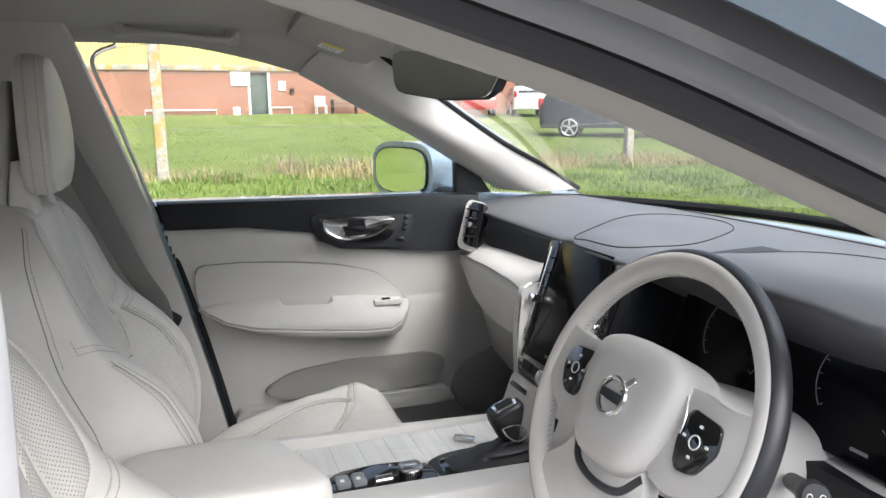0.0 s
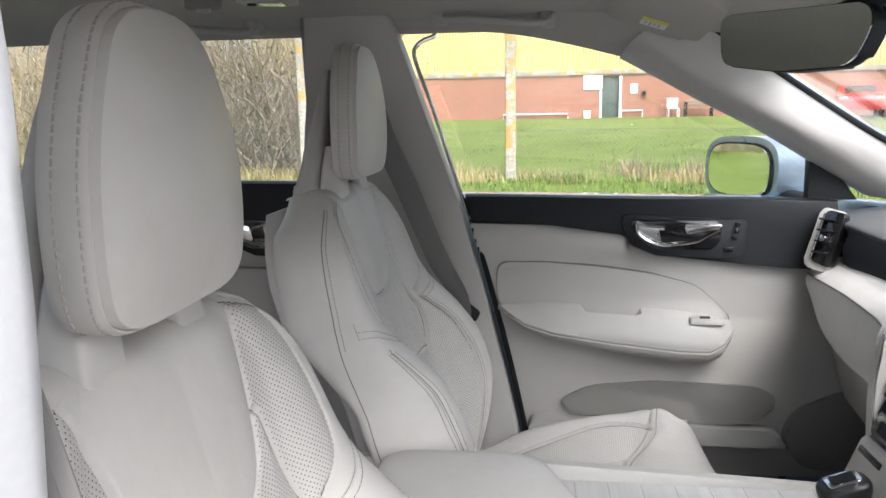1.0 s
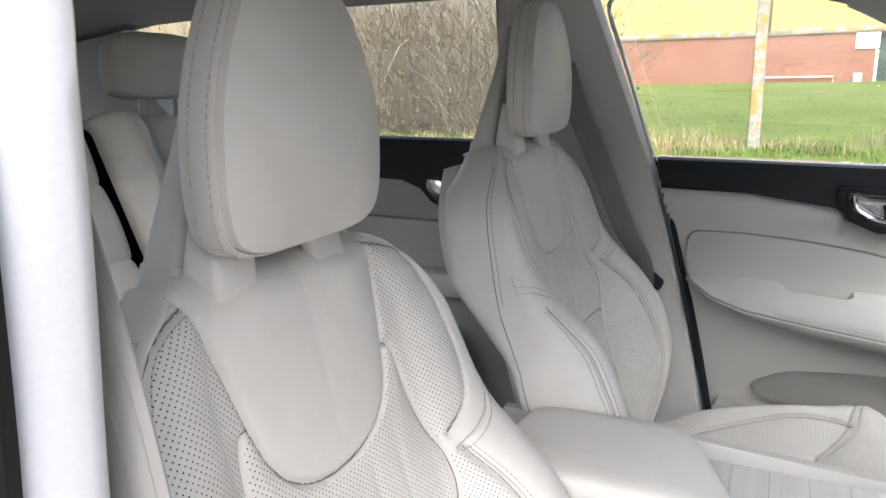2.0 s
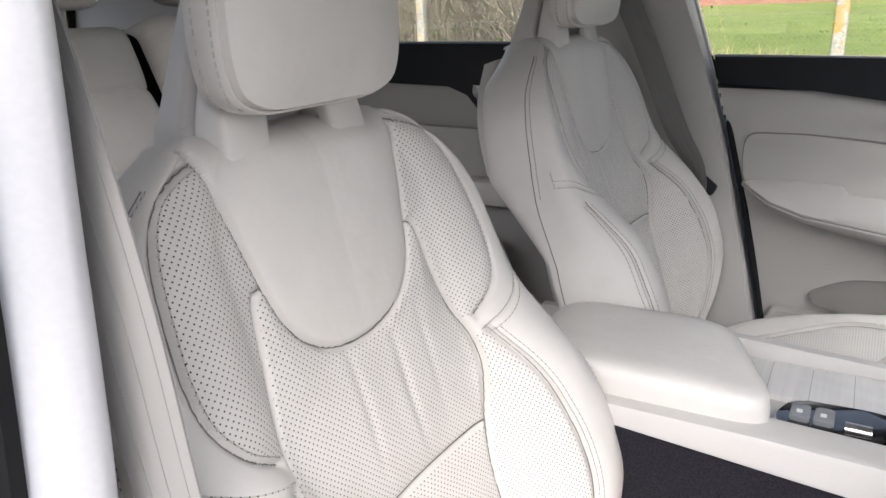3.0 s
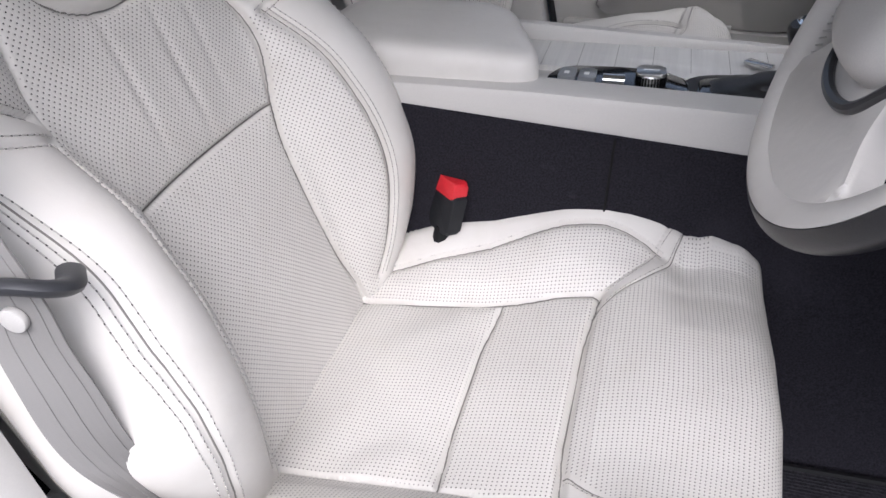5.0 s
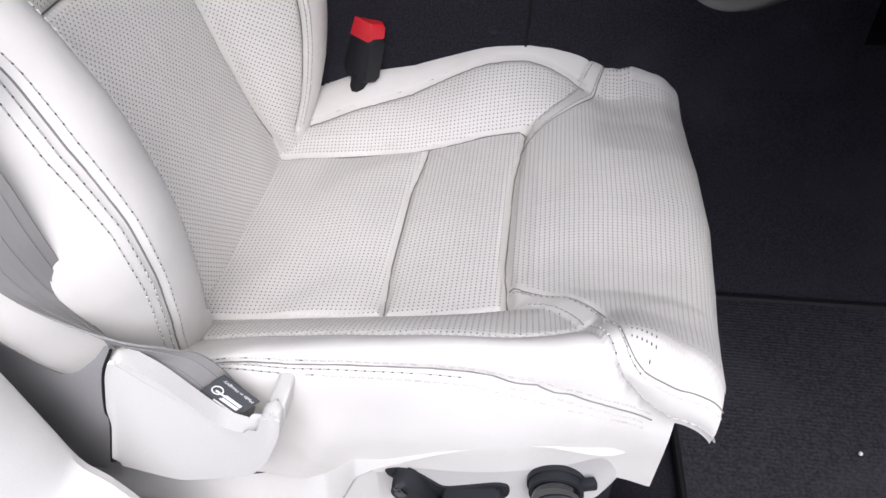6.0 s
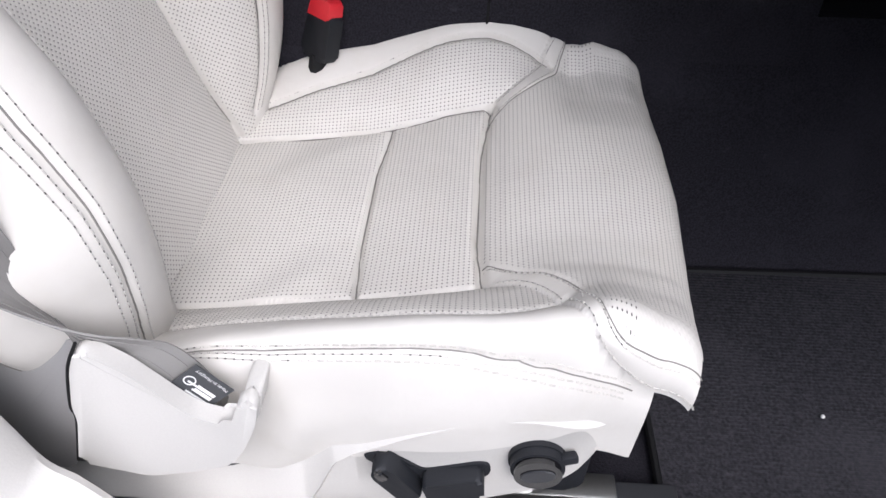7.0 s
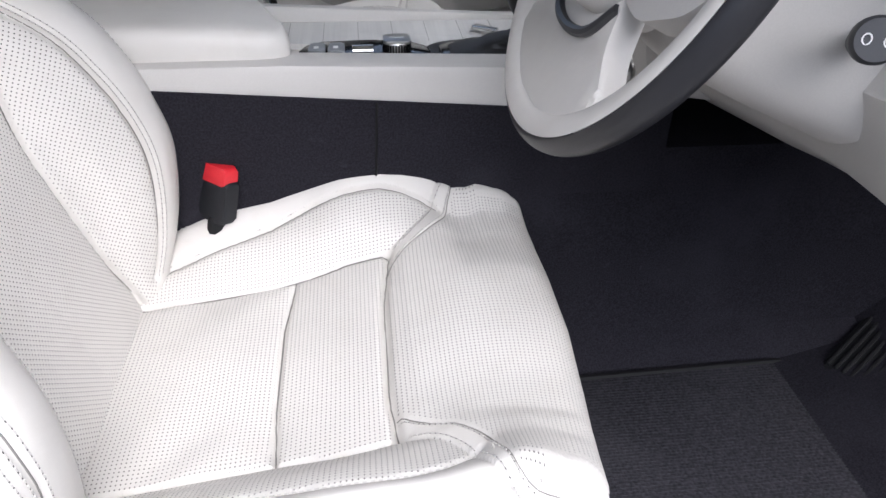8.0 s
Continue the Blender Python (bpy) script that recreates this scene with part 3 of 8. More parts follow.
def build_backrest(seat):
    across = np.concatenate([np.linspace(-1.28, -0.96, 22)[:-1], np.linspace(-0.96, 0.96, 275), np.linspace(0.96, 1.28, 22)[1:]])
    along = np.linspace(-0.05, 0.69, 250)
    surf = Sweep(along, across, back_section, back_pad)
    surf.out = Vector((math.cos(TILT), 0, math.sin(TILT)))
    surf.solid(back_place)
    uv = np.stack([surf.arc, surf.v], -1)
    cu, cv = (surf.u[:-1, :-1] + surf.u[1:, 1:]) / 2, (surf.v[:-1, :-1] + surf.v[1:, 1:]) / 2
    cs = np.abs((across[:-1] + across[1:]) / 2)[None, :].repeat(len(along) - 1, 0)
    plain = inside(cu, cv, U_SEAM)
    inner_poly = INNER + [(-a, b) for a, b in reversed(INNER)]
    centre = inside(cu, cv, inner_poly) & ~plain & (cs < 0.8)
    lower_c, upper_c = centre & (cv < 0.279), centre & (cv >= 0.279)
    shoulder_poly = SHOULDER + [(0.137, 0.386), (0.131, 0.41), (0.122, 0.455), (0.114, 0.50), (0.10, 0.507), (0.112, 0.56), (0.122, 0.612)]
    low_poly = CREST + [(0.130, -0.03)] + [p for p in reversed(INNER) if p[1] < 0.366] + [(0.138, 0.366)]
    perf_r = (inside(cu, cv, shoulder_poly) | inside(cu, cv, low_poly)) & (cs < 0.93) & ~centre & ~plain
    perf_l = (inside(-cu, cv, shoulder_poly) | inside(-cu, cv, low_poly)) & (cs < 0.93) & ~centre & ~plain
    rest = ~(plain | centre | perf_r | perf_l)
    back = part("backrest", sheet(surf.xyz, uv, rest), m_leather, seat, "smooth blond leather backrest side with rolled shoulders")
    part("upper_panel", sheet(surf.xyz, uv, plain), m_leather, back, "smooth tongue-shaped leather panel")
    part("centre_panel", sheet(surf.xyz, uv, upper_c, gap=surf.d), m_perf_back, back, "perforated leather with sitting creases")
    part("lumbar_panel", sheet(surf.xyz, uv, lower_c, gap=surf.d), m_perf_back, back)
    part("bolster_panel", sheet(surf.xyz, uv, perf_r, gap=surf.d), m_perf_back, back)
    part("bolster_panel", sheet(surf.xyz, uv, perf_l, gap=surf.d), m_perf_back, back)
    bm = bmesh.new()
    surf.holes = bmesh.new()
    for side in (1, -1):
        f = [(side * a, b) for a, b in SHOULDER]
        stitches(bm, surf, f, -0.0045 * side)
        for o in (0.0045, -0.0045):
            stitches(bm, surf, [(side * a, b) for a, b in STRAP], o, 0.0042, 0.0022, 0.0011)
        stitches(bm, surf, [(side * a, b) for a, b in CREST], 0.004 * side, 0.004, 0.002)
        stitches(bm, surf, [(side * a, b) for a, b in CREST], 0.008 * side, 0.004, 0.002)
        for o in (-0.013, 0.010, 0.021):
            row_stitches(bm, surf, side, B_FLANK, o, 0.0, 0.378)
        row_stitches(bm, surf, side, B_EDGE, -0.012, 0.40, 0.60)
    tagged(part("stitching", bm, m_thread, back, "pale thread stitching"), kind="stuff")
    tagged(part("needle_hole", surf.holes, m_hole, back, smooth=False), kind="stuff")
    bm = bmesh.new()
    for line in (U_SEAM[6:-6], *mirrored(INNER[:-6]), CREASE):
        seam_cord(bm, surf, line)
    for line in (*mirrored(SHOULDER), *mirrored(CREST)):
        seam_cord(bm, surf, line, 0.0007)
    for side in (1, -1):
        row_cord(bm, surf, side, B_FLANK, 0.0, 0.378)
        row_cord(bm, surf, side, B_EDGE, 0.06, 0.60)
    tagged(part("seam", bm, m_seam, back, "dark cords in the seams, coloured for the shade there"), kind="stuff")
    return surf


# --- cushion ---
C_HALF = [(-0.06, 0.225), (0.05, 0.240), (0.15, 0.246), (0.30, 0.248), (0.38, 0.247), (0.41, 0.242), (0.45, 0.239), (0.50, 0.237), (0.55, 0.232)]
C_RISE = [(-0.06, 0.022), (0.03, 0.032), (0.10, 0.056), (0.18, 0.065), (0.27, 0.068), (0.34, 0.061), (0.39, 0.058), (0.43, 0.055), (0.465, 0.050), (0.50, 0.036), (0.55, 0.022)]
C_BASE = [(-0.06, 0.655), (0.0, 0.657), (0.10, 0.668), (0.20, 0.684), (0.30, 0.704), (0.36, 0.722), (0.42, 0.724), (0.46, 0.716), (0.55, 0.716)]
C_IN = spline([(0.130, -0.06), (0.132, 0.1), (0.134, 0.2), (0.140, 0.26), (0.139, 0.305)], 40)
C_MID = [(-0.133, 0.192), (-0.06, 0.186), (0.06, 0.186), (0.135, 0.196)]
C_TRENCH = [(-0.139, 0.300), (-0.07, 0.294), (0.07, 0.296), (0.139, 0.305)]
C_CREST = spline([(0.166, -0.05), (0.175, 0.043), (0.187, 0.105), (0.198, 0.169), (0.210, 0.236), (0.214, 0.298), (0.206, 0.343), (0.196, 0.368)], 50)
# the same edges as (section, along): the perforated field's border and the band's outer edge
S_EXT = spline([(0.40, 0.300), (0.51, 0.326), (0.60, 0.355), (0.70, 0.376), (0.83, 0.386), (0.918, 0.395), (0.952, 0.412), (0.958, 0.434), (0.955, 0.460), (0.945, 0.49), (0.935, 0.53)], 70)
S_EXT2 = spline([(0.52, 0.303), (0.62, 0.336), (0.73, 0.356), (0.85, 0.369), (0.935, 0.383), (0.982, 0.399), (1.008, 0.424), (1.016, 0.452), (1.012, 0.49), (1.005, 0.53)], 70)
EXT_FIELD = [(-0.01, 0.295), (0.25, 0.2955), (0.38, 0.299)] + S_EXT + [(0.93, 0.70), (-0.01, 0.70)]
EXT_OUT = [(-0.01, 0.295), (0.25, 0.2955), (0.50, 0.302)] + S_EXT2 + [(1.0, 0.70), (-0.01, 0.70)]


def girth(s):
    """Metres along the section for its own coordinate, about."""
    return np.where(np.abs(s) < 0.95, 0.22 * np.abs(s), 0.209 + 0.6 * (np.abs(s) - 0.95))


def cush_section(v):
    uo, bh = curve_at(C_HALF, v), curve_at(C_RISE, v)
    ui = min(0.58 * uo, 0.136)
    d = uo - ui
    s = [0.0, 0.30, 0.50, 0.60, 0.70, 0.80, 0.90, 0.97, 1.05, 1.14, 1.22]
    u = [0 * uo, 0.6 * ui, ui, ui + 0.23 * d, ui + 0.45 * d, ui + 0.66 * d, ui + 0.86 * d, ui + 0.97 * d, uo + 0.001, uo - 0.004, uo - 0.008]
    soft = min(max((v - 0.24) / 0.10, 0), 1)
    firm = np.array([0, 0.015, 0.15, 0.42, 0.74, 0.98, 1.14])
    dish = np.array([0, 0.05, 0.24, 0.42, 0.62, 0.88, 1.10])
    w = [k * bh for k in firm * (1 - soft) + dish * soft] + [0.92 * bh, 0.14 * bh - 0.006, -0.045 + 0 * bh, -0.075 + 0 * bh]
    return s, np.array(u), np.array(w)


def cush_pad(u, v, s):
    groups = [*mirrored(C_IN), C_MID, *mirrored(C_CREST)]
    lift, d = padded(groups, u, v, 0.007, 0.0055, 0.0024, 0.02)
    trench = seam_distance(u, v, C_TRENCH)
    lift -= 0.012 * np.exp(-(trench / 0.004) ** 2)
    g = girth(s)
    ext = seam_distance(g, v, [(float(girth(a)), b) for a, b in S_EXT])
    ext2 = seam_distance(g, v, [(float(girth(a)), b) for a, b in S_EXT2])
    within = inside(np.abs(s), v, EXT_OUT)
    step = np.where(within, 0.007 * (1 - np.exp(-ext2 / 0.010)), -0.002 * np.exp(-ext2 / 0.004)) * np.clip((v - 0.30) / 0.02, 0, 1)
    step -= 0.0018 * np.exp(-(ext / 0.0018) ** 2) * np.clip((v - 0.30) / 0.01, 0, 1)
    fade = np.clip((np.abs(s) - 0.90) / 0.12, 0, 1)
    lift = lift * (1 - fade) + 0.004 * fade
    tuck = np.abs(s) - np.interp(v, [p[0] for p in C_SIDE], [p[1] for p in C_SIDE])
    lift -= 0.0035 * np.exp(-(tuck / 0.008) ** 2) * np.clip((0.40 - v) / 0.03, 0, 1)
    lift += step
    # wear wrinkles on the near bolster's skirt and soft waves in the middle
    lift += np.clip((np.abs(s) - 1.0) / 0.04, 0, 1) * 0.0022 * np.sin((v - 0.10) * 95 + (np.abs(s) - 1) * 22) * np.exp(-((v - 0.15) / 0.06) ** 2)
    lift += 0.0016 * np.sin(v * 55 + 2 * np.sin(u * 30)) * np.exp(-((v - 0.1) / 0.07) ** 2) * (np.abs(u) < 0.13)
    corner = (np.abs(s) > 0.85) & (v > 0.42)
    return lift, np.where(corner, 0.0, np.minimum(np.minimum(d, trench), np.where(v > 0.30, ext, 9.0)))


FALL = ([0.05, 0.12, 0.166, 0.22, 0.25, 0.30, 0.325, 0.347, 0.37, 0.395, 0.41, 0.424, 0.453, 0.475, 0.49, 0.55],
        [0.0, 0.007, 0.010, 0.003, 0.0, 0.0, 0.006, 0.015, 0.025, 0.042, 0.041, 0.032, 0.026, 0.024, 0.017, 0.013])


def cush_place(U, W, V):
    front, r = 0.452, 0.036
    over = np.clip(V - front, 0, None) / r
    roll = np.minimum(over, math.pi * 0.56)
    more = np.clip(over - math.pi * 0.56, 0, None) * r
    inset = 0.05 * np.clip(np.abs(U) - 0.09, 0, None) + 0.10 * np.clip(-U, 0, None)
    x = np.where(V > front, front + r * np.sin(roll) - 0.18 * more, V) - inset * np.clip((V - 0.33) / 0.12, 0, 1)
    drop = np.where(V > front, r * (1 - np.cos(roll)) + more, 0.0)
    base = np.interp(V, np.linspace(-0.06, 0.6, 300), curve_at(C_BASE, np.linspace(-0.06, 0.6, 300)))
    sag = -0.010 * np.clip((np.abs(U) - 0.12) / 0.09, 0, 1) ** 2 * np.clip((V - 0.40) / 0.05, 0, 1)
    # the inner bolster falls away before the thigh extension
    fall = np.interp(V, FALL[0], FALL[1]) * np.clip((U - 0.08) / 0.11, 0, 1) ** 1.3
    return np.stack([x, U, base - SEAT_Z + W - drop + sag - fall], -1)


def build_cushion(seat):
    across = np.concatenate([np.linspace(-1.22, -0.97, 16)[:-1], np.linspace(-0.97, 0.97, 275), np.linspace(0.97, 1.22, 16)[1:]])
    along = np.concatenate([np.linspace(-0.05, 0.45, 195), np.linspace(0.453, 0.58, 46)])
    surf = Sweep(along, across, cush_section, cush_pad)
    surf.out = Vector((0, 0, 1))
    surf.solid(cush_place)
    uv = np.stack([surf.arc, surf.v], -1)
    cu, cv = (surf.u[:-1, :-1] + surf.u[1:, 1:]) / 2, (surf.v[:-1, :-1] + surf.v[1:, 1:]) / 2
    cs = np.abs((across[:-1] + across[1:]) / 2)[None, :].repeat(len(along) - 1, 0)
    ext = inside(cs, cv, EXT_FIELD)
    front_skirt = ext & (cv > 0.555)
    ext &= ~front_skirt
    band = inside(cs, cv, EXT_OUT) & ~ext & ~front_skirt & (cv > 0.29)
    in_poly = C_IN + [(-a, b) for a, b in reversed(C_IN)]
    inner = inside(cu, cv, in_poly) & ~ext & ~band & (cv < 0.3)
    rear, mid = inner & (cv < 0.19), inner & (cv >= 0.19)
    side_poly = C_CREST + [(0.150, 0.39), (0.118, 0.31)] + [p for p in reversed(C_IN)]
    perf_r = inside(cu, cv, side_poly) & ~ext & ~inner & ~front_skirt & ~band & (cs < 0.9)
    perf_l = inside(-cu, cv, side_poly) & ~ext & ~inner & ~front_skirt & ~band & (cs < 0.9)
    whole = (cv < 0.512 - 0.026 * np.clip((np.abs(cu) - 0.165) / 0.065, 0, 1) ** 2) & ~((cv > 0.452) & (cs > 0.9) & ~(ext | band))
    rest = ~(ext | inner | perf_r | perf_l | band) & whole
    ext, band = ext & whole, band & whole
    cushion = part("seat_cushion", sheet(surf.xyz, uv, rest & (cu <= 0)), m_leather, seat, "smooth blond leather cushion bolster")
    part("cushion_bolster", sheet(surf.xyz, uv, rest & (cu > 0)), m_leather, cushion)
    part("seat_panel", sheet(surf.xyz, uv, rear, gap=surf.d), m_perf, cushion, "perforated leather, softly creased")
    part("front_panel", sheet(surf.xyz, uv, mid, gap=surf.d), m_perf, cushion)
    part("thigh_support", sheet(surf.xyz, uv, ext, gap=surf.d), m_perf, cushion, "perforated leather thigh extension")
    part("edge_band", sheet(surf.xyz, uv, band & (cu > 0)), m_leather, cushion, "smooth leather edge of the thigh extension")
    part("edge_band", sheet(surf.xyz, uv, band & (cu <= 0)), m_leather, cushion, "smooth leather edge of the thigh extension")
    part("side_panel", sheet(surf.xyz, uv, perf_r, gap=surf.d), m_perf, cushion)
    part("side_panel", sheet(surf.xyz, uv, perf_l, gap=surf.d), m_perf, cushion)
    bm = bmesh.new()
    surf.holes = bmesh.new()
    for side in (1, -1):
        m = lambda l: [(side * a, b) for a, b in l]
        stitches(bm, surf, m(C_CREST), -0.0045 * side, 0.004, 0.002)
        for f in (0.16, 0.82):
            line = [(a + (c - a) * f, b + (d - b) * f) for (a, b), (c, d) in zip(S_EXT, S_EXT2) if b < 0.49]
            lay_stitches(bm, surf, [section_at(surf, side * a, b) for a, b in line], 0.0046, 0.0020, 0.0012)
        for o in (-0.009, 0.008, 0.017):
            row_stitches(bm, surf, side, C_SIDE, o, -0.01, 0.43)
    tagged(part("stitching", bm, m_thread, cushion, "pale thread stitching"), kind="stuff")
    tagged(part("needle_hole", surf.holes, m_hole, cushion, smooth=False), kind="stuff")
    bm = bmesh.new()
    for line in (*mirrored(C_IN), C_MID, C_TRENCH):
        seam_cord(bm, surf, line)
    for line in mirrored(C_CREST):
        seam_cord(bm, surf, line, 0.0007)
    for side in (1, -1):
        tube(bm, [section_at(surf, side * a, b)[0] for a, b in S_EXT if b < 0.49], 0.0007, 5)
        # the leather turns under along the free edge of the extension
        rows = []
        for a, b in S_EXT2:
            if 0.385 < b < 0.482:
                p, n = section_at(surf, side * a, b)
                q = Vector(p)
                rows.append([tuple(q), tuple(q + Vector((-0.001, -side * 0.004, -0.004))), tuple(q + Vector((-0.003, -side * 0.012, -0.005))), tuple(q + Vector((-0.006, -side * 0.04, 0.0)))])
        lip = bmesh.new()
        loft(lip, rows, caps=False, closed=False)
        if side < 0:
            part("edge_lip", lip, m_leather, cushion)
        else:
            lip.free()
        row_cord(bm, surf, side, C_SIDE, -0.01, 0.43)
    tagged(part("seam", bm, m_seam, cushion, "dark cords in the seams, coloured for the shade there"), kind="stuff")
    return surf


def build_headrest(seat):
    """The padded head restraint with its stitched side bands, and the shell behind it."""
    half = smooth_line([(0.808, 0.050), (0.811, 0.076), (0.822, 0.098), (0.845, 0.107), (0.880, 0.109), (0.915, 0.106), (0.950, 0.096), (0.980, 0.082), (1.006, 0.066), (1.021, 0.044), (1.027, 0.020)], 60)
    side_line = [(w, z) for z, w in half]
    ring0 = np.array(side_line + [(-w, z) for w, z in reversed(side_line)])
    ring0 = smooth_line(ring0, 600, closed=True)
    gap = np.linalg.norm(np.diff(ring0, axis=0, append=ring0[:1]), axis=1)
    arc = np.concatenate([[0], np.cumsum(gap)])
    n = 150
    loop = np.array([[np.interp(a, arc, np.append(ring0[:, j], ring0[0, j])) for j in (0, 1)] for a in np.linspace(0, arc[-1], n, endpoint=False)])
    mid = np.array((0.0, 0.912))

    def ring(r, x):
        q = mid + (loop - mid) * r
        return [(x - 0.10 * (b - 0.912) ** 2 * 4 - 0.02 * (b - 0.912), a, b) for a, b in q]

    face = [(r, -0.127 + 0.016 * (1 - r ** 2.4)) for r in (0.02, 0.2, 0.4, 0.6, 0.75, 0.85, 0.91, 0.945, 0.960)]
    edge = [(0.966, -0.1305), (0.970, -0.1335), (0.976, -0.1320), (0.986, -0.1318), (0.996, -0.134), (1.002, -0.137), (1.006, -0.142), (1.007, -0.148), (1.005, -0.154), (0.997, -0.160), (0.98, -0.165), (0.95, -0.168), (0.80, -0.173), (0.3, -0.178)]
    bm = bmesh.new()
    loft(bm, [ring(r, x) for r, x in face + edge])
    head = part("headrest", bm, m_leather, seat, "smooth blond leather head restraint")
    bm = bmesh.new()
    for r, x in ((1.003, -0.1370), (1.006, -0.1535)):
        pts = [Vector(p) for p in ring(r, x)]
        walk_arc = np.concatenate([[0], np.cumsum([(q - p).length for p, q in zip(pts, pts[1:])])])
        s = 0.0
        while s < walk_arc[-1] - 0.006:
            a, b = [Vector([np.interp(k, walk_arc, [p[j] for p in pts]) for j in range(3)]) for k in (s, s + 0.0045)]
            if (a + b).z / 2 > 0.815:
                tube(bm, [a, b], 0.0010, 5)
            s += 0.0068
    tagged(part("stitching", bm, m_thread, head, "grey thread stitching"), kind="stuff")
    # shell that rises behind the pad on two arms, and the leather wrap at each arm's front
    bm = bmesh.new()
    rings = []
    for z, hw, x0, x1 in smooth_line([(0.785, 0.092, -0.196, -0.243), (0.80, 0.091, -0.196, -0.240), (0.84, 0.082, -0.192, -0.229), (0.90, 0.068, -0.186, -0.213), (0.95, 0.054, -0.184, -0.203), (0.985, 0.036, -0.186, -0.197)], 30):
        rings.append([((x0 + x1) / 2 + a, b, z) for a, b in oval((x0 - x1) / 2, hw, 5, 48)])
    loft(bm, rings)
    shell = part("headrest_shell", bm, m_trim, seat, "smooth blond shell behind the head restraint")
    for side in (-1, 1):
        bm = bmesh.new()
        loft(bm, [[((x0 + x1) / 2 + a, side * yc + b, z) for a, b in oval((x0 - x1) / 2, 0.026, 5, 32)] for z, yc, x0, x1 in smooth_line([(0.68, 0.073, -0.196, -0.248), (0.745, 0.071, -0.197, -0.248), (0.80, 0.064, -0.196, -0.240)], 14)])
        part("shell_arm", bm, m_trim, shell)
        bm = bmesh.new()
        loft(bm, [[((x0 + x1) / 2 + a, side * yc + b, z) for a, b in oval((x0 - x1) / 2, 0.025, 6, 32)] for z, yc, x0, x1 in smooth_line([(0.68, 0.070, -0.150, -0.1975), (0.745, 0.068, -0.152, -0.1985), (0.79, 0.063, -0.158, -0.1975), (0.83, 0.055, -0.166, -0.194), (0.862, 0.045, -0.177, -0.190)], 24)])
        part("shell_front", bm, m_leather, shell, "blond leather wrap at the shell's front")
    for y in (-0.045, 0.045):
        bm = bmesh.new()
        tube(bm, [(-0.185, y, 0.70), (-0.172, y, 0.81)], 0.008, 10)
        part("headrest_post", bm, m_steel, seat)


def build_seat_base(seat):
    """Side valances, switches, rails and the back shell."""
    # rear shell of the backrest
    bm = bmesh.new()
    rings = []
    for v in np.linspace(-0.02, 0.62, 24):
        hw = float(curve_at(HALF, v)) - 0.03 - 0.06 * min(max((0.44 - v) / 0.1, 0), 1)
        ring = []
        for a, b in oval(0.022, max(hw, 0.05), 4, 40):
            w = -0.062 - 0.038 * min(max((v - 0.30) / 0.14, 0), 1) + a
            ring.append((HIP[0] - math.sin(TILT) * v + math.cos(TILT) * w, b, HIP[2] + math.cos(TILT) * v + math.sin(TILT) * w))
        rings.append(ring)
    loft(bm, rings)
    part("back_shell", bm, m_trim, seat, "blond plastic shell of the seat back")
    # outer side valance: the upper field leans out to a ridge, the lower field is set back under it
    top_z = [(-0.10, 0.098), (-0.05, 0.104), (0.002, 0.114), (0.042, 0.128), (0.082, 0.141), (0.100, 0.151), (0.116, 0.172), (0.133, 0.210), (0.145, 0.236), (0.152, 0.243), (0.195, 0.252), (0.253, 0.269), (0.307, 0.282), (0.356, 0.286), (0.388, 0.282), (0.408, 0.274), (0.418, 0.252)]
    ridge_z = [(-0.10, 0.088), (0.0, 0.090), (0.12, 0.092), (0.160, 0.096), (0.174, 0.128), (0.188, 0.164), (0.205, 0.180), (0.253, 0.208), (0.29, 0.226), (0.315, 0.234), (0.34, 0.235), (0.375, 0.230), (0.40, 0.226), (0.418, 0.240)]
    low_z = [(-0.10, 0.070), (0.0, 0.075), (0.18, 0.083), (0.29, 0.098), (0.355, 0.129), (0.383, 0.156), (0.401, 0.184), (0.412, 0.210), (0.418, 0.236)]
    for side in (-1, 1):
        bm = bmesh.new()
        rings = []
        for x in np.concatenate([np.linspace(-0.10, 0.14, 40), np.linspace(0.145, 0.40, 80), np.linspace(0.402, 0.418, 12)]):
            zt, zr, zb = [float(np.interp(x, [p[0] for p in t], [p[1] for p in t])) for t in (top_z, ridge_z, low_z)]
            zr = max(min(zr, zt - 0.006), zb + 0.003)
            tuck = 0.030 * max(0, (x - 0.36) / 0.058) ** 2.5
            prof = [(0.190, zt - 0.012), (0.208, zt - 0.003), (0.216, zt), (0.222, zt - 0.003), (0.238, zt * 0.5 + zr * 0.5), (0.250, zr + 0.003), (0.2515, zr), (0.249, zr - 0.003), (0.246, max(zr - 0.008, zb + 0.001)), (0.2465, zb * 0.6 + zr * 0.4 - 0.002), (0.243, zb + 0.0015), (0.232, zb), (0.19, zb)]
            rings.append([(x, side * (y - tuck), z) for y, z in prof])
        loft(bm, rings)
        part("side_valance", bm, m_trim, seat, "blond plastic seat side valance")
    # fill between valance and cushion
    bm = bmesh.new()
    box(bm, (-0.08, -0.235, 0.10), (0.40, 0.235, 0.20), 0.02)
    part("seat_pan", bm, m_black, seat)
    y = -0.247
    flat = framed((0, y, 0), (1, 0, 0), (0, 0, 1))
    # recline lever, cushion lever, lumbar dial
    bm = bmesh.new()
    slab(bm, rounded([(0.210, 0.174), (0.224, 0.180), (0.240, 0.174), (0.260, 0.157), (0.303, 0.173), (0.312, 0.172), (0.314, 0.160), (0.306, 0.150), (0.262, 0.130), (0.246, 0.130), (0.226, 0.158)], 0.006), -0.004, 0.0018, 0.001, 1, flat)
    part("switch_bezel", bm, m_black, seat, "black recess round the levers")
    bm = bmesh.new()
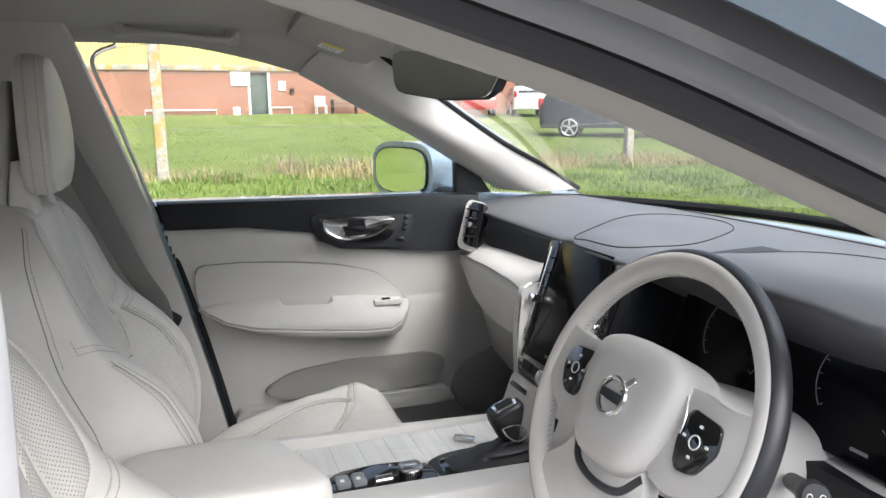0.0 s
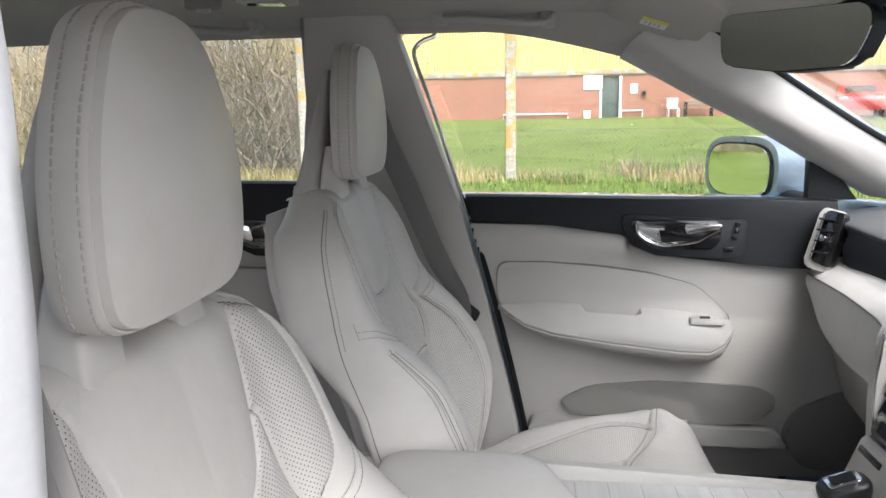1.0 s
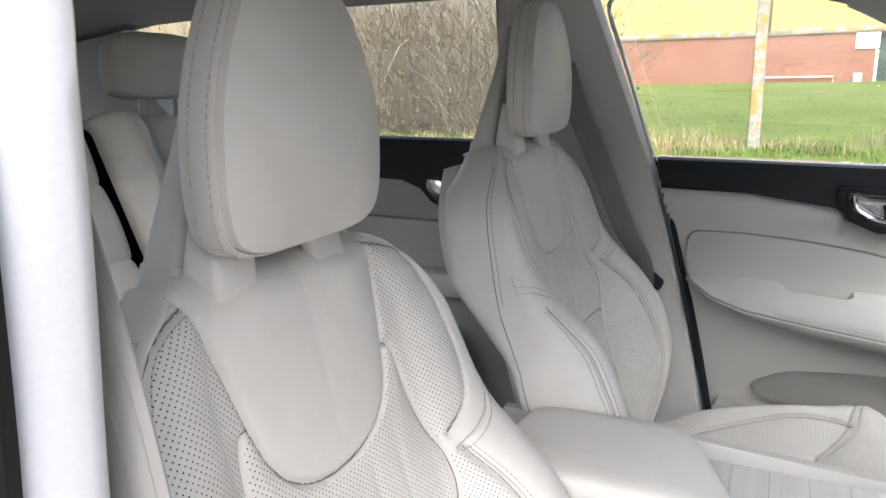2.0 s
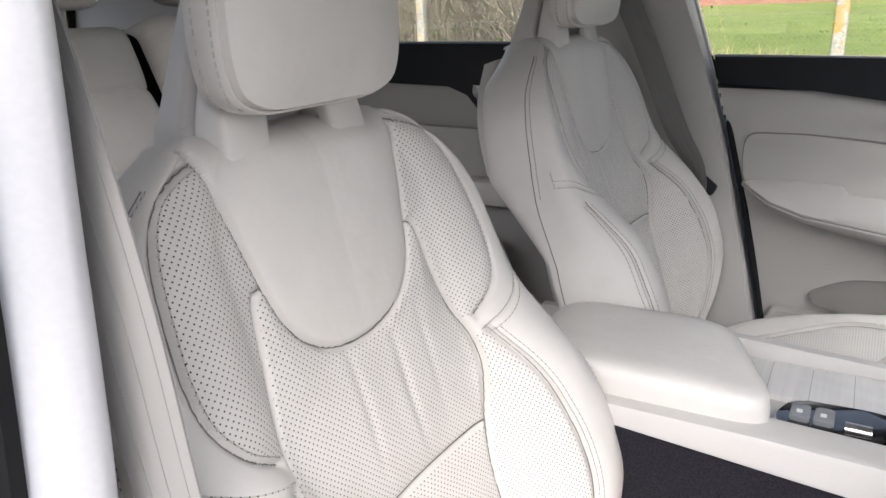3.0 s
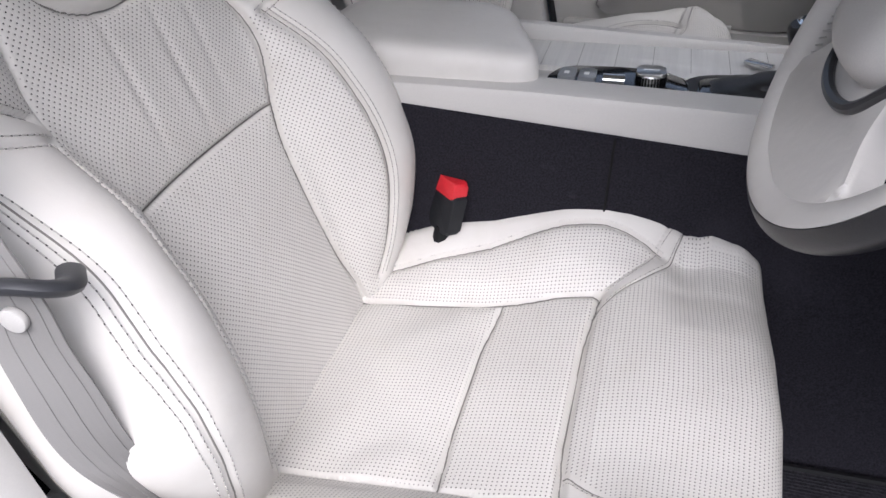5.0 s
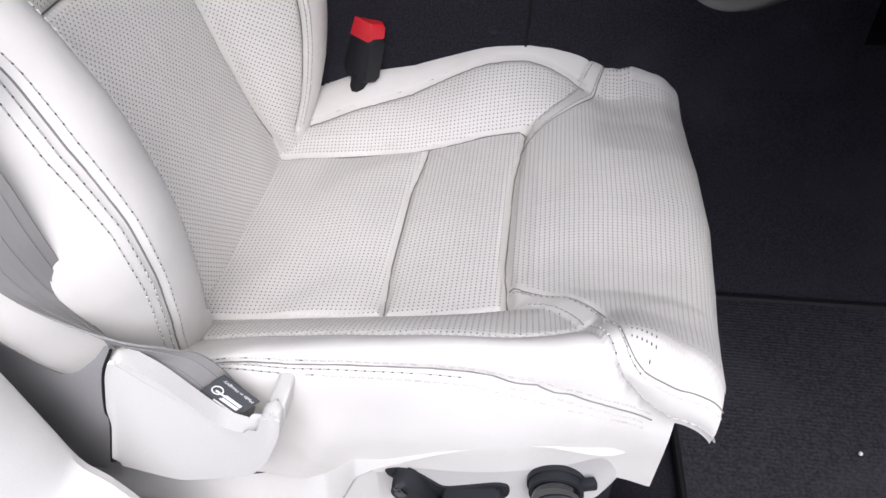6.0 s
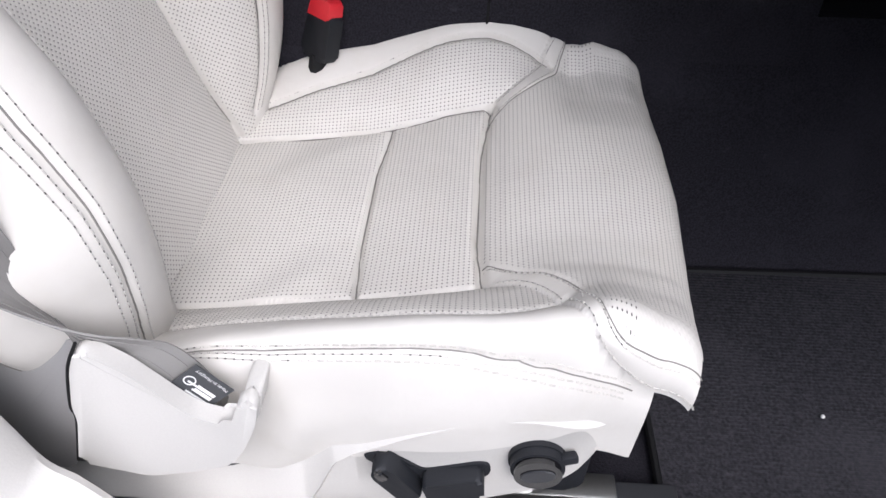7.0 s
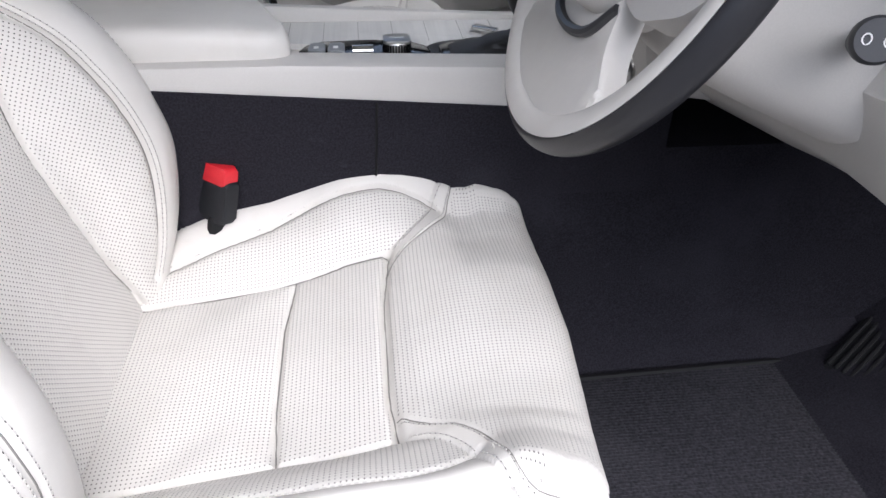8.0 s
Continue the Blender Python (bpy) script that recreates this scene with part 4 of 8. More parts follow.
    slab(bm, rounded([(-0.009, -0.027), (0.009, -0.026), (0.010, 0.018), (0.004, 0.027), (-0.006, 0.026), (-0.010, 0.018)], 0.005), 0, 0.018, 0.005, 3, flat @ pose(0.239, 0.158, 0.0, 0, 0, 33))
    lever = part("recline_switch", bm, m_black, seat, "dark grey recline lever")
    bm = bmesh.new()
    slab(bm, rounded([(-0.005, 0.014), (0.004, 0.014), (0.003, 0.025), (-0.004, 0.025)], 0.002), 0.014, 0.020, 0.002, 2, flat @ pose(0.239, 0.158, 0.0, 0, 0, 33))
    part("lever_tip", bm, m_gloss, lever)
    bm = bmesh.new()
    slab(bm, rounded([(-0.024, -0.012), (0.022, -0.012), (0.025, 0.004), (0.024, 0.012), (-0.024, 0.012)], 0.004), 0, 0.017, 0.005, 3, flat @ pose(0.285, 0.153, 0.0, 0, 0, 15))
    part("cushion_switch", bm, m_black, seat, "dark grey cushion lever")
    hub = flat @ pose(0.348, 0.184, 0)
    bm = bmesh.new()
    disc(bm, 0.0225, -0.004, 0.004, 0.002, 40, hub)
    disc(bm, 0.0210, 0.004, 0.011, 0.002, 40, hub)
    box(bm, (0.017, -0.004, 0.002), (0.032, 0.005, 0.010), 0.002, 2, hub @ pose(0, 0, 0, 0, 0, 24))
    dial = part("lumbar_dial", bm, m_black, seat, "dark grey lumbar dial with a small lever")
    bm = bmesh.new()
    disc(bm, 0.0185, 0.0108, 0.0165, 0.003, 40, hub)
    cap = part("dial_cap", bm, m_gloss, dial, "gloss black dial cap")
    bm = bmesh.new()
    slab(bm, oval(0.0135, 0.0075, 2.4, 28), 0.0163, 0.0178, 0.0006, 1, hub @ pose(0, 0, 0, 0, 0, 14))
    part("dial_pad", bm, m_stalk, cap)
    for yy in (-0.19, 0.19):
        bm = bmesh.new()
        box(bm, (-0.20, yy - 0.022, -0.012), (0.50, yy + 0.022, 0.012), 0.003)
        box(bm, (-0.18, yy - 0.014, 0.012), (0.44, yy + 0.014, 0.05), 0.003)
        box(bm, (0.30, yy - 0.012, 0.04), (0.36, yy + 0.012, 0.14), 0.004)
        box(bm, (-0.05, yy - 0.012, 0.04), (0.02, yy + 0.012, 0.14), 0.004)
        part("seat_rail", bm, m_steel, seat, "grey steel seat rail")


seat = thing("front_seat", (0, -0.362, SEAT_Z), "blond perforated leather driver seat with stitched bolsters", "car seat", "front seats")
back_surf = build_backrest(seat)
cush_surf = build_cushion(seat)
build_headrest(seat)
build_seat_base(seat)
passenger_seat = copy_thing(seat, pose(0.013, 0.368, SEAT_Z + 0.004) @ Matrix.Diagonal((1, -1, 1, 1)))
tagged(passenger_seat, "blond perforated leather passenger seat beside the centre console")
for ob in passenger_seat.children:
    # its backrest is set higher and further back
    if ob.name.startswith(("backrest", "back_shell", "headrest")):
        ob.location = (-0.031, 0, 0.039)
    if ob.name.startswith("headrest") and "post" not in ob.name:
        # its head restraint is the wider kind
        ob.scale = (1.0, 1.12, 1.01)
        ob.location.z -= 0.010

# ---- doors, pillars and glass of the far side (mirrored where the near side shows) ----
def arc_pts(pts, n=30):
    return [tuple(p) for p in smooth_line(pts, n)]


def build_far_door():
    """The closed passenger door: trim panel with armrest, handle, switches, pocket and speaker."""
    d = thing("car_door", (0.34, 0.72, 0.60), "closed passenger door with blond and black trim, armrest and chrome handle", "car door", "car doors")
    inv = Matrix.Translation((-0.34, -0.72, -0.60))

    def put(name, bm, mat, parent=None, label=""):
        if isinstance(bm, bpy.types.Mesh):
            bm.transform(inv)
        else:
            moved(bm, inv)
        return part(name, bm, mat, parent or d, label)

    # main skin, with a soft step under the black upper
    skin = arc_pts([(-0.008, 1.20), (0.04, 1.03), (0.084, 0.84), (0.116, 0.70), (0.14, 0.60)], 20) + [(0.95, 0.60), (0.95, 1.10), (0.70, 1.10), (0.66, 1.09), (0.559, 1.10), (0.388, 1.115), (0.336, 1.135), (0.318, 1.172), (0.172, 1.180)]

    def depth(X, Z):
        y = 0.690 + 0.030 * np.clip((0.98 - Z) / 0.3, 0, 1) ** 1.3
        y = y - 0.012 * np.exp(-((Z - 1.155 + 0.05 * X) / 0.035) ** 2) * (X < 0.33)
        hollow = 0.014 * np.exp(-np.clip(np.hypot((X - 0.30) / 1.5, (Z - 1.05) * 1.0) - 0.06, 0, 1) / 0.02)
        return y + hollow * 0.6
    me = grid_y(skin, depth, 0.006)
    ob = put("door_skin", me, m_trim_soft, None, "moulded blond plastic door skin")
    # upper black rail under the glass
    rail = [(-0.014, 1.243), (0.175, 1.238), (0.368, 1.234), (0.565, 1.232), (0.745, 1.229), (0.76, 1.15), (0.72, 1.085), (0.66, 1.088), (0.559, 1.098), (0.388, 1.113), (0.338, 1.134), (0.320, 1.168), (0.172, 1.178), (0.0, 1.181)]
    put("door_top_rail", plate_y(rail, 0.668, 0.722, 0.010), m_black, None, "black soft plastic door top")
    # insert pad, sunk with a dark seam round it
    ins = rounded([(0.060, 0.99), (0.053, 1.050), (0.058, 1.094), (0.159, 1.095), (0.282, 1.085), (0.385, 1.071), (0.475, 1.048), (0.520, 1.010), (0.556, 0.972), (0.50, 0.95), (0.10, 0.97)], 0.022)
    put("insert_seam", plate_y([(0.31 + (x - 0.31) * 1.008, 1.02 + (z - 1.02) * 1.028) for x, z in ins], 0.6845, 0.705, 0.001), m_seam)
    put("door_insert", plate_y(ins, 0.682, 0.705, 0.0035), m_trim_soft, None, "flush blond door insert with a seam round it")
    # armrest: its top falls from the insert to a stitched edge, with a pull cup sunk into the back of it
    kx = [0.056, 0.066, 0.084, 0.114, 0.174, 0.305, 0.437, 0.500, 0.530, 0.550, 0.562]
    top_z = [0.995, 1.002, 1.004, 1.006, 1.008, 1.004, 0.996, 0.987, 0.980, 0.974, 0.964]
    edge_z = [0.993, 0.992, 0.984, 0.967, 0.949, 0.931, 0.916, 0.914, 0.928, 0.948, 0.958]
    low_z = [0.990, 0.982, 0.970, 0.952, 0.930, 0.902, 0.886, 0.885, 0.897, 0.924, 0.950]
    edge_y = [0.684, 0.668, 0.652, 0.640, 0.633, 0.631, 0.631, 0.633, 0.642, 0.660, 0.684]
    bm = bmesh.new()
    rings, stitched = [], []
    for x in np.linspace(0.056, 0.562, 90):
        zt, ze, zl, ye = (float(np.interp(x, kx, t)) for t in (top_z, edge_z, low_z, edge_y))
        cup = 0.024 / ((1 + math.exp(-(x - 0.243) / 0.0035)) * (1 + math.exp((x - 0.357) / 0.0018)))
        w = 0.692 - ye
        rings.append([(x, y, z) for y, z in (
            (0.704, zt - cup - 0.004), (0.692, zt - cup), (0.692 - 0.25 * w, zt - 0.06 * (zt - ze) - cup * 0.96), (0.692 - 0.42 * w, zt - 0.16 * (zt - ze) - cup * 0.25),
            (0.692 - 0.70 * w, zt - 0.42 * (zt - ze)), (0.692 - 0.90 * w, zt - 0.74 * (zt - ze)), (ye + 0.001, ze + 0.004), (ye + 0.0022, ze), (ye, ze - 0.004),
            (ye + 0.004, 0.55 * ze + 0.45 * zl), (ye + 0.30 * w, zl + 0.003), (ye + 0.65 * w, zl), (0.704, zl + 0.006))])
        stitched.append((x, ye + 0.0005, ze + 0.0045))
    loft(bm, rings)
    arm = put("armrest", bm, m_trim_soft, None, "stitched blond door armrest with a pull cup")
    bm = bmesh.new()
    tube(bm, [(x, y + 0.0012, z - 0.0045) for x, y, z in stitched[4:-3]], 0.0012, 5)
    put("piping", bm, m_seam, arm, "dark folded seam")
    bm = bmesh.new()
    for i in range(4, 84):
        a, b = np.array(stitched[i]), np.array(stitched[i + 1])
        tube(bm, [tuple(a + 0.15 * (b - a)), tuple(a + 0.85 * (b - a))], 0.0009, 4)
    tagged(put("stitching", bm, m_thread, arm, "pale row of stitches"), kind="stuff")
    bm = bmesh.new()
    box(bm, (0.462, 0.652, 0.968), (0.532, 0.676, 0.982), 0.003)
    put("switch_plate", bm, m_trim, arm)
    bm = bmesh.new()
    box(bm, (0.482, 0.655, 0.974), (0.503, 0.667, 0.9855), 0.002)
    put("window_switch", bm, m_gloss, arm, "black window switch with chrome tip")
    # handle bowl, chrome lever, switches
    bezel = rounded([(0.314, 1.202), (0.322, 1.166), (0.360, 1.130), (0.40, 1.116), (0.54, 1.110), (0.566, 1.12), (0.570, 1.19)], 0.016)
    put("handle_bezel", plate_y(bezel, 0.660, 0.676, 0.003), m_black, None, "black handle surround")
    put("handle_bowl", plate_y(rounded([(0.332, 1.192), (0.338, 1.160), (0.38, 1.130), (0.50, 1.128), (0.518, 1.150), (0.514, 1.190)], 0.014), 0.657, 0.668, 0.002), m_gloss)
    bm = bmesh.new()
    rim = arc_pts([(0.345, 0.655, 1.184), (0.352, 0.655, 1.160), (0.385, 0.654, 1.142), (0.43, 0.653, 1.139), (0.468, 0.653, 1.145), (0.49, 0.652, 1.158), (0.512, 0.651, 1.170)], 30)
    tube(bm, rim, [0.0065] * 30, 8, flat=0.6)
    top = [(0.345, 0.655, 1.186), (0.37, 0.650, 1.178), (0.40, 0.648, 1.176)]
    tube(bm, arc_pts(top, 12), 0.006, 8)
    put("handle_rim", bm, m_chrome, None, "polished chrome handle rim")
    bm = bmesh.new()
    slab(bm, rounded([(-0.030, -0.008), (0.040, 0.004), (0.042, 0.014), (-0.034, 0.014)], 0.006), 0, 0.010, 0.003, 2, framed((0.475, 0.660, 1.170), (1, 0, 0), (0, 0, 1)))
    put("handle_lever", bm, m_chrome, None, "polished chrome door lever")
    bm = bmesh.new()
    slab(bm, rounded([(-0.030, -0.010), (0.018, -0.024), (0.010, 0.014), (-0.028, 0.016)], 0.006), 0, 0.008, 0.003, 2, framed((0.378, 0.659, 1.168), (1, 0, 0), (0, 0, 1)))
    put("lock_lever", bm, m_chrome, None, "polished chrome lock lever")
    for x, z, w, h in ((0.548, 1.182, 0.010, 0.009), (0.546, 1.168, 0.010, 0.009), (0.543, 1.154, 0.010, 0.009), (0.532, 1.130, 0.020, 0.010)):
        bm = bmesh.new()
        box(bm, (x - w / 2, 0.655, z - h / 2), (x + w / 2, 0.662, z + h / 2), 0.0015)
        put("memory_button", bm, m_gloss)
    # map pocket and speaker
    pocket = rounded([(0.188, 0.772), (0.26, 0.812), (0.40, 0.826), (0.62, 0.820), (0.668, 0.790), (0.64, 0.742), (0.56, 0.726), (0.36, 0.733), (0.22, 0.748)], 0.03)
    # the pocket is greyer than the skin: its shade is in the colour
    put("map_pocket", plate_y(pocket, 0.696, 0.730, 0.006), m_trim_grey, None, "map pocket with its inner shade put into the grey")
    put("pocket_lip", plate_y(rounded([(0.13, 0.735), (0.66, 0.722), (0.69, 0.68), (0.12, 0.69)], 0.015), 0.682, 0.73, 0.008), m_trim_soft)
    speaker = rounded([(0.676, 0.700), (0.70, 0.765), (0.80, 0.815), (0.90, 0.815), (0.90, 0.63), (0.72, 0.63)], 0.03)
    put("speaker_grille", plate_y(speaker, 0.694, 0.73, 0.006), m_trim_grey, None, "grey cloth speaker grille")
    bm = bmesh.new()
    box(bm, (0.445, 0.6935, 0.7275), (0.475, 0.6975, 0.7375), 0.002)
    put("reflector", bm, m_trim, None)
    # outer skin of the door, closing it to the outside
    outer = [(-0.03, 1.235), (0.78, 1.222), (1.0, 1.20), (1.0, 0.35), (0.10, 0.35)]
    put("outer_skin", plate_y(outer, 0.75, 0.86, 0.02), m_paint, None, "pale blue metallic outer skin")
    return d


build_far_door()


def build_rear_far_door():
    d = thing("car_door", (-0.75, 0.72, 0.60), "closed rear door with blond trim and black top rail", "car door", "car doors")
    inv = Matrix.Translation((0.75, -0.72, -0.60))
    def put(name, bm, mat, parent=None, label=""):
        if isinstance(bm, bpy.types.Mesh):
            bm.transform(inv)
        else:
            moved(bm, inv)
        return part(name, bm, mat, parent or d, label)
    skin = [(-0.36, 1.19), (-0.30, 0.60), (-1.05, 0.60), (-1.20, 0.90), (-1.22, 1.20)]
    put("door_skin", grid_y(list(reversed(skin)), lambda X, Z: 0.690 + 0.02 * np.clip((0.95 - Z) / 0.3, 0, 1) + 0.014 * np.exp(-((Z - 1.06) / 0.05) ** 2), 0.01), m_trim_soft, None, "moulded blond plastic door skin")
    rail = [(-0.355, 1.272), (-1.25, 1.285), (-1.25, 1.19), (-0.60, 1.186), (-0.545, 1.165), (-0.53, 1.125), (-0.49, 1.108), (-0.40, 1.105), (-0.36, 1.11)]
    put("door_top_rail", plate_y(rail, 0.664, 0.722, 0.010), m_black, None, "black soft plastic door top")
    put("handle_bowl", plate_y(rounded([(-0.535, 1.190), (-0.528, 1.150), (-0.50, 1.128), (-0.40, 1.126), (-0.385, 1.190)], 0.014), 0.655, 0.668, 0.002), m_gloss)
    bm = bmesh.new()
    tube(bm, arc_pts([(-0.525, 0.653, 1.182), (-0.520, 0.653, 1.158), (-0.49, 0.652, 1.142), (-0.45, 0.651, 1.140), (-0.42, 0.650, 1.150), (-0.39, 0.650, 1.168)], 24), 0.0065, 8, flat=0.6)
    slab(bm, rounded([(-0.030, -0.010), (0.030, 0.002), (0.032, 0.014), (-0.034, 0.014)], 0.006), 0, 0.010, 0.003, 2, framed((-0.425, 0.658, 1.168), (1, 0, 0), (0, 0, 1)))
    slab(bm, rounded([(-0.030, -0.008), (0.018, -0.022), (0.010, 0.014), (-0.028, 0.016)], 0.006), 0, 0.008, 0.003, 2, framed((-0.50, 0.657, 1.166), (1, 0, 0), (0, 0, 1)))
    put("handle_lever", bm, m_chrome, None, "polished chrome door lever")
    put("door_insert", plate_y(rounded([(-0.33, 0.965), (-1.1, 0.965), (-1.1, 1.085), (-0.36, 1.075)], 0.03), 0.676, 0.70, 0.008), m_trim_soft)
    bm = bmesh.new()
    box(bm, (-1.0, 0.63, 0.90), (-0.34, 0.70, 0.965), 0.02)
    put("armrest", bm, m_leather)
    put("outer_skin", plate_y([(-0.34, 1.262), (-1.30, 1.275), (-1.30, 0.35), (-0.30, 0.35)], 0.75, 0.86, 0.02), m_paint, None, "pale blue metallic outer skin")


build_rear_far_door()


def strip_along(bm, pts, section):
    """Sweeps a section (offsets in y and along the path's upward normal in the x-z plane) along points."""
    p = np.array(pts)
    d = np.gradient(p, axis=0)
    rings = []
    for q, t in zip(p, d):
        n = np.array([-t[2], 0, t[0]])
        n = n / (np.linalg.norm(n) + 1e-9)
        rings.append([tuple(q + np.array([0, a, 0]) + n * b) for a, b in section])
    return loft(bm, rings)


def build_pillars():
    # far A-pillar
    low = smooth_line([(0.30, 0.615, 1.518), (0.336, 0.62, 1.500), (0.453, 0.64, 1.438), (0.60, 0.67, 1.364), (0.73, 0.70, 1.288), (0.828, 0.725, 1.231)], 40)
    high = smooth_line([(0.40, 0.555, 1.590), (0.437, 0.56, 1.569), (0.585, 0.59, 1.475), (0.763, 0.605, 1.362), (0.907, 0.64, 1.293), (1.04, 0.68, 1.228)], 40)
    bm = bmesh.new()
    rings = []
    for a, b in zip(low, high):
        a, b = np.array(a), np.array(b)
        mid = (a + b) / 2 + np.array([-0.028, -0.030, -0.004])
        back = (a + b) / 2 + np.array([0.02, 0.05, 0.01])
        front = smooth_line([a, a * 0.6 + mid * 0.4 + np.array([-0.004, -0.006, 0]), mid, b * 0.6 + mid * 0.4 + np.array([-0.004, -0.006, 0]), b], 14)
        rings.append([tuple(q) for q in front] + [tuple(b + np.array([0.01, 0.04, 0.0])), tuple(back), tuple(a + np.array([0.0, 0.035, 0.0]))])
    loft(bm, rings)
    tagged(part("pillar_trim_1", bm, m_trim), "smooth pale grey windscreen pillar trim", "pillar trim", kind="structure")
    # far B-pillar: trim with belt slot, leaning in above the belt line
    for s in (1, -1):
        front = [(-0.135, 1.63), (-0.118, 1.560), (-0.078, 1.43), (-0.016, 1.235), (0.042, 1.02), (0.09, 0.82), (0.135, 0.60)]
        rear = [(-0.31, 0.60), (-0.345, 0.95), (-0.375, 1.27), (-0.315, 1.44), (-0.318, 1.63)]
        edge = [(x - 0.012, z) for x, z in front] if s > 0 else [(-0.110, 1.60), (-0.066, 1.45), (-0.058, 1.36), (-0.058, 1.25), (-0.062, 1.12), (-0.076, 1.0), (-0.092, 0.90), (-0.115, 0.75), (-0.115, 0.60)]
        bm = plate_y(edge + rear, s * (0.655 if s > 0 else 0.648), s * 0.73, 0.012)
        lean_in(bm, 1.24 if s > 0 else 1.30, 0.33 if s > 0 else 0.12)
        p = part("pillar_trim_2" if s > 0 else "pillar_trim_3", bm, m_trim)
        tagged(p, "pale grey plastic door pillar trim", "pillar trim", kind="structure")
        if s < 0:
            continue
        # door seal: dark rubber with a bright lip
        pts = smooth_line([(x + 0.003, s * (0.692 - 0.33 * max(0, z - 1.24)), z) for x, z in front if z < 1.24], 40)
        bm = bmesh.new()
        tube(bm, pts, 0.0065, 8)
        part("door_seal", bm, m_rubber, p, "black rubber door seal")
    # bright inner edge by the far front window
    bm = bmesh.new()
    tube(bm, smooth_line([(-0.060, 0.602, 1.568), (-0.098, 0.600, 1.550), (-0.104, 0.612, 1.52), (-0.072, 0.636, 1.42), (-0.022, 0.688, 1.24), (0.0, 0.694, 1.18)], 30), 0.0045, 8)
    tagged(part("trim_1", bm, m_chrome), "bright metal strip along the window frame", "window strip", kind="structure")
    # far cant rail over both windows
    bm = bmesh.new()
    line = smooth_line([(-1.75, 0.60, 1.50), (-1.3, 0.615, 1.575), (-0.8, 0.61, 1.605), (-0.3, 0.60, 1.588), (-0.06, 0.595, 1.585), (0.07, 0.595, 1.580), (0.20, 0.602, 1.556), (0.34, 0.612, 1.520)], 50)
    loft(bm, [[(x, y + a, z + b) for a, b in ((-0.080, 0.050), (-0.030, 0.014), (0.0, -0.010), (0.012, -0.012), (0.03, 0.0), (0.05, 0.06))] for x, y, z in line])
    tagged(part("roof_rail_1", bm, m_lining), "cloth-covered roof edge over the side windows", "roof edge", kind="structure")
    # corner piece at the mirror foot
    bm = bmesh.new()
    slab(bm, [(0.70, 1.225), (0.80, 1.225), (0.745, 1.300), (0.70, 1.320)], -0.745, -0.715, 0.004)
    moved(bm, Matrix(((1, 0, 0, 0), (0, 0, -1, 0), (0, 1, 0, 0), (0, 0, 0, 1))))
    tagged(part("mirror_sail", bm, m_black), "black corner piece at the mirror foot", "corner trim", kind="structure")
    # rear pillar, wall behind the rear bench and quarter panel
    bm = plate_y([(-1.36, 1.55), (-1.32, 1.36), (-1.24, 1.285), (-1.24, 0.5), (-2.1, 0.5), (-2.1, 1.45), (-1.75, 1.50)], 0.63, 0.70, 0.01)
    lean_in(bm, 1.28, 0.25)
    tagged(part("wall_left", bm, m_trim), "pale plastic trim beside the luggage space", "side trim", kind="structure")
    bm = plate_y([(-0.34, 1.27), (-0.30, 0.5), (-2.1, 0.5), (-2.1, 1.45), (-1.75, 1.50), (-1.36, 1.50), (-1.32, 1.36), (-1.24, 1.285)], -0.74, -0.68, 0.01)
    lean_in(bm, 1.28, 0.25)
    tagged(part("wall_right", bm, m_trim), "pale rear door trim on the driver side", "side trim", kind="structure")
    bm = bmesh.new()
    box(bm, (-2.12, -0.70, 0.5), (-2.06, 0.70, 1.0), 0.01)
    tagged(part("wall_rear", bm, m_black), "dark tailgate trim behind the rear bench", "tailgate trim", kind="structure")
    # firewall
    bm = bmesh.new()
    box(bm, (1.27, -0.74, 0.35), (1.31, 0.74, 1.10), 0.01)
    tagged(part("wall_front", bm, m_carpet), "black carpeted bulkhead under the dashboard", "bulkhead", kind="structure")


build_pillars()


def build_near_frame():
    """Roof rail and windscreen pillar over the open driver door, with its seals and outer skin."""
    line = smooth_line([(-0.55, 1.590), (-0.25, 1.578), (-0.05, 1.552), (0.115, 1.508), (0.283, 1.457), (0.467, 1.383), (0.571, 1.340), (0.75, 1.262), (0.95, 1.170), (1.05, 1.12)], 60)
    p = [(x, -0.58 - 0.12 * max(0, x - 0.2), z) for x, z in line]
    specs = (
        ("pillar_trim_4", [(0.075, 0.055), (0.050, 0.012), (0.020, -0.016), (-0.008, -0.018), (-0.030, -0.004), (-0.030, 0.05)], m_lining, "cloth-covered inner roof rail and pillar", "pillar trim"),
        ("door_seal_1", [(-0.026, 0.000), (-0.030, -0.010), (-0.040, -0.009), (-0.047, 0.004), (-0.044, 0.016), (-0.026, 0.022)], m_seal, "black rubber seal round the door opening", "door seal"),
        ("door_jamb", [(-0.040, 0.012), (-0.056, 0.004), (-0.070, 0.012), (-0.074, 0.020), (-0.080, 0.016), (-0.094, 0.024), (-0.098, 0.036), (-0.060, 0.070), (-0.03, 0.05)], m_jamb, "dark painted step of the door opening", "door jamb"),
        ("door_seal_2", [(-0.092, 0.026), (-0.098, 0.020), (-0.106, 0.026), (-0.110, 0.036), (-0.10, 0.046)], m_seal, "thin black roof seal", "door seal"),
        ("roof_skin", [(-0.100, 0.034), (-0.116, 0.030), (-0.134, 0.044), (-0.124, 0.100), (-0.05, 0.130), (0.06, 0.14), (0.06, 0.10), (-0.06, 0.08)], m_paint, "pale blue metallic roof skin", "car roof"),
    )
    for name, section, mat, label, cat in specs:
        bm = bmesh.new()
        strip_along(bm, p, section)
        tagged(part(name, bm, mat), label, cat, kind="structure")


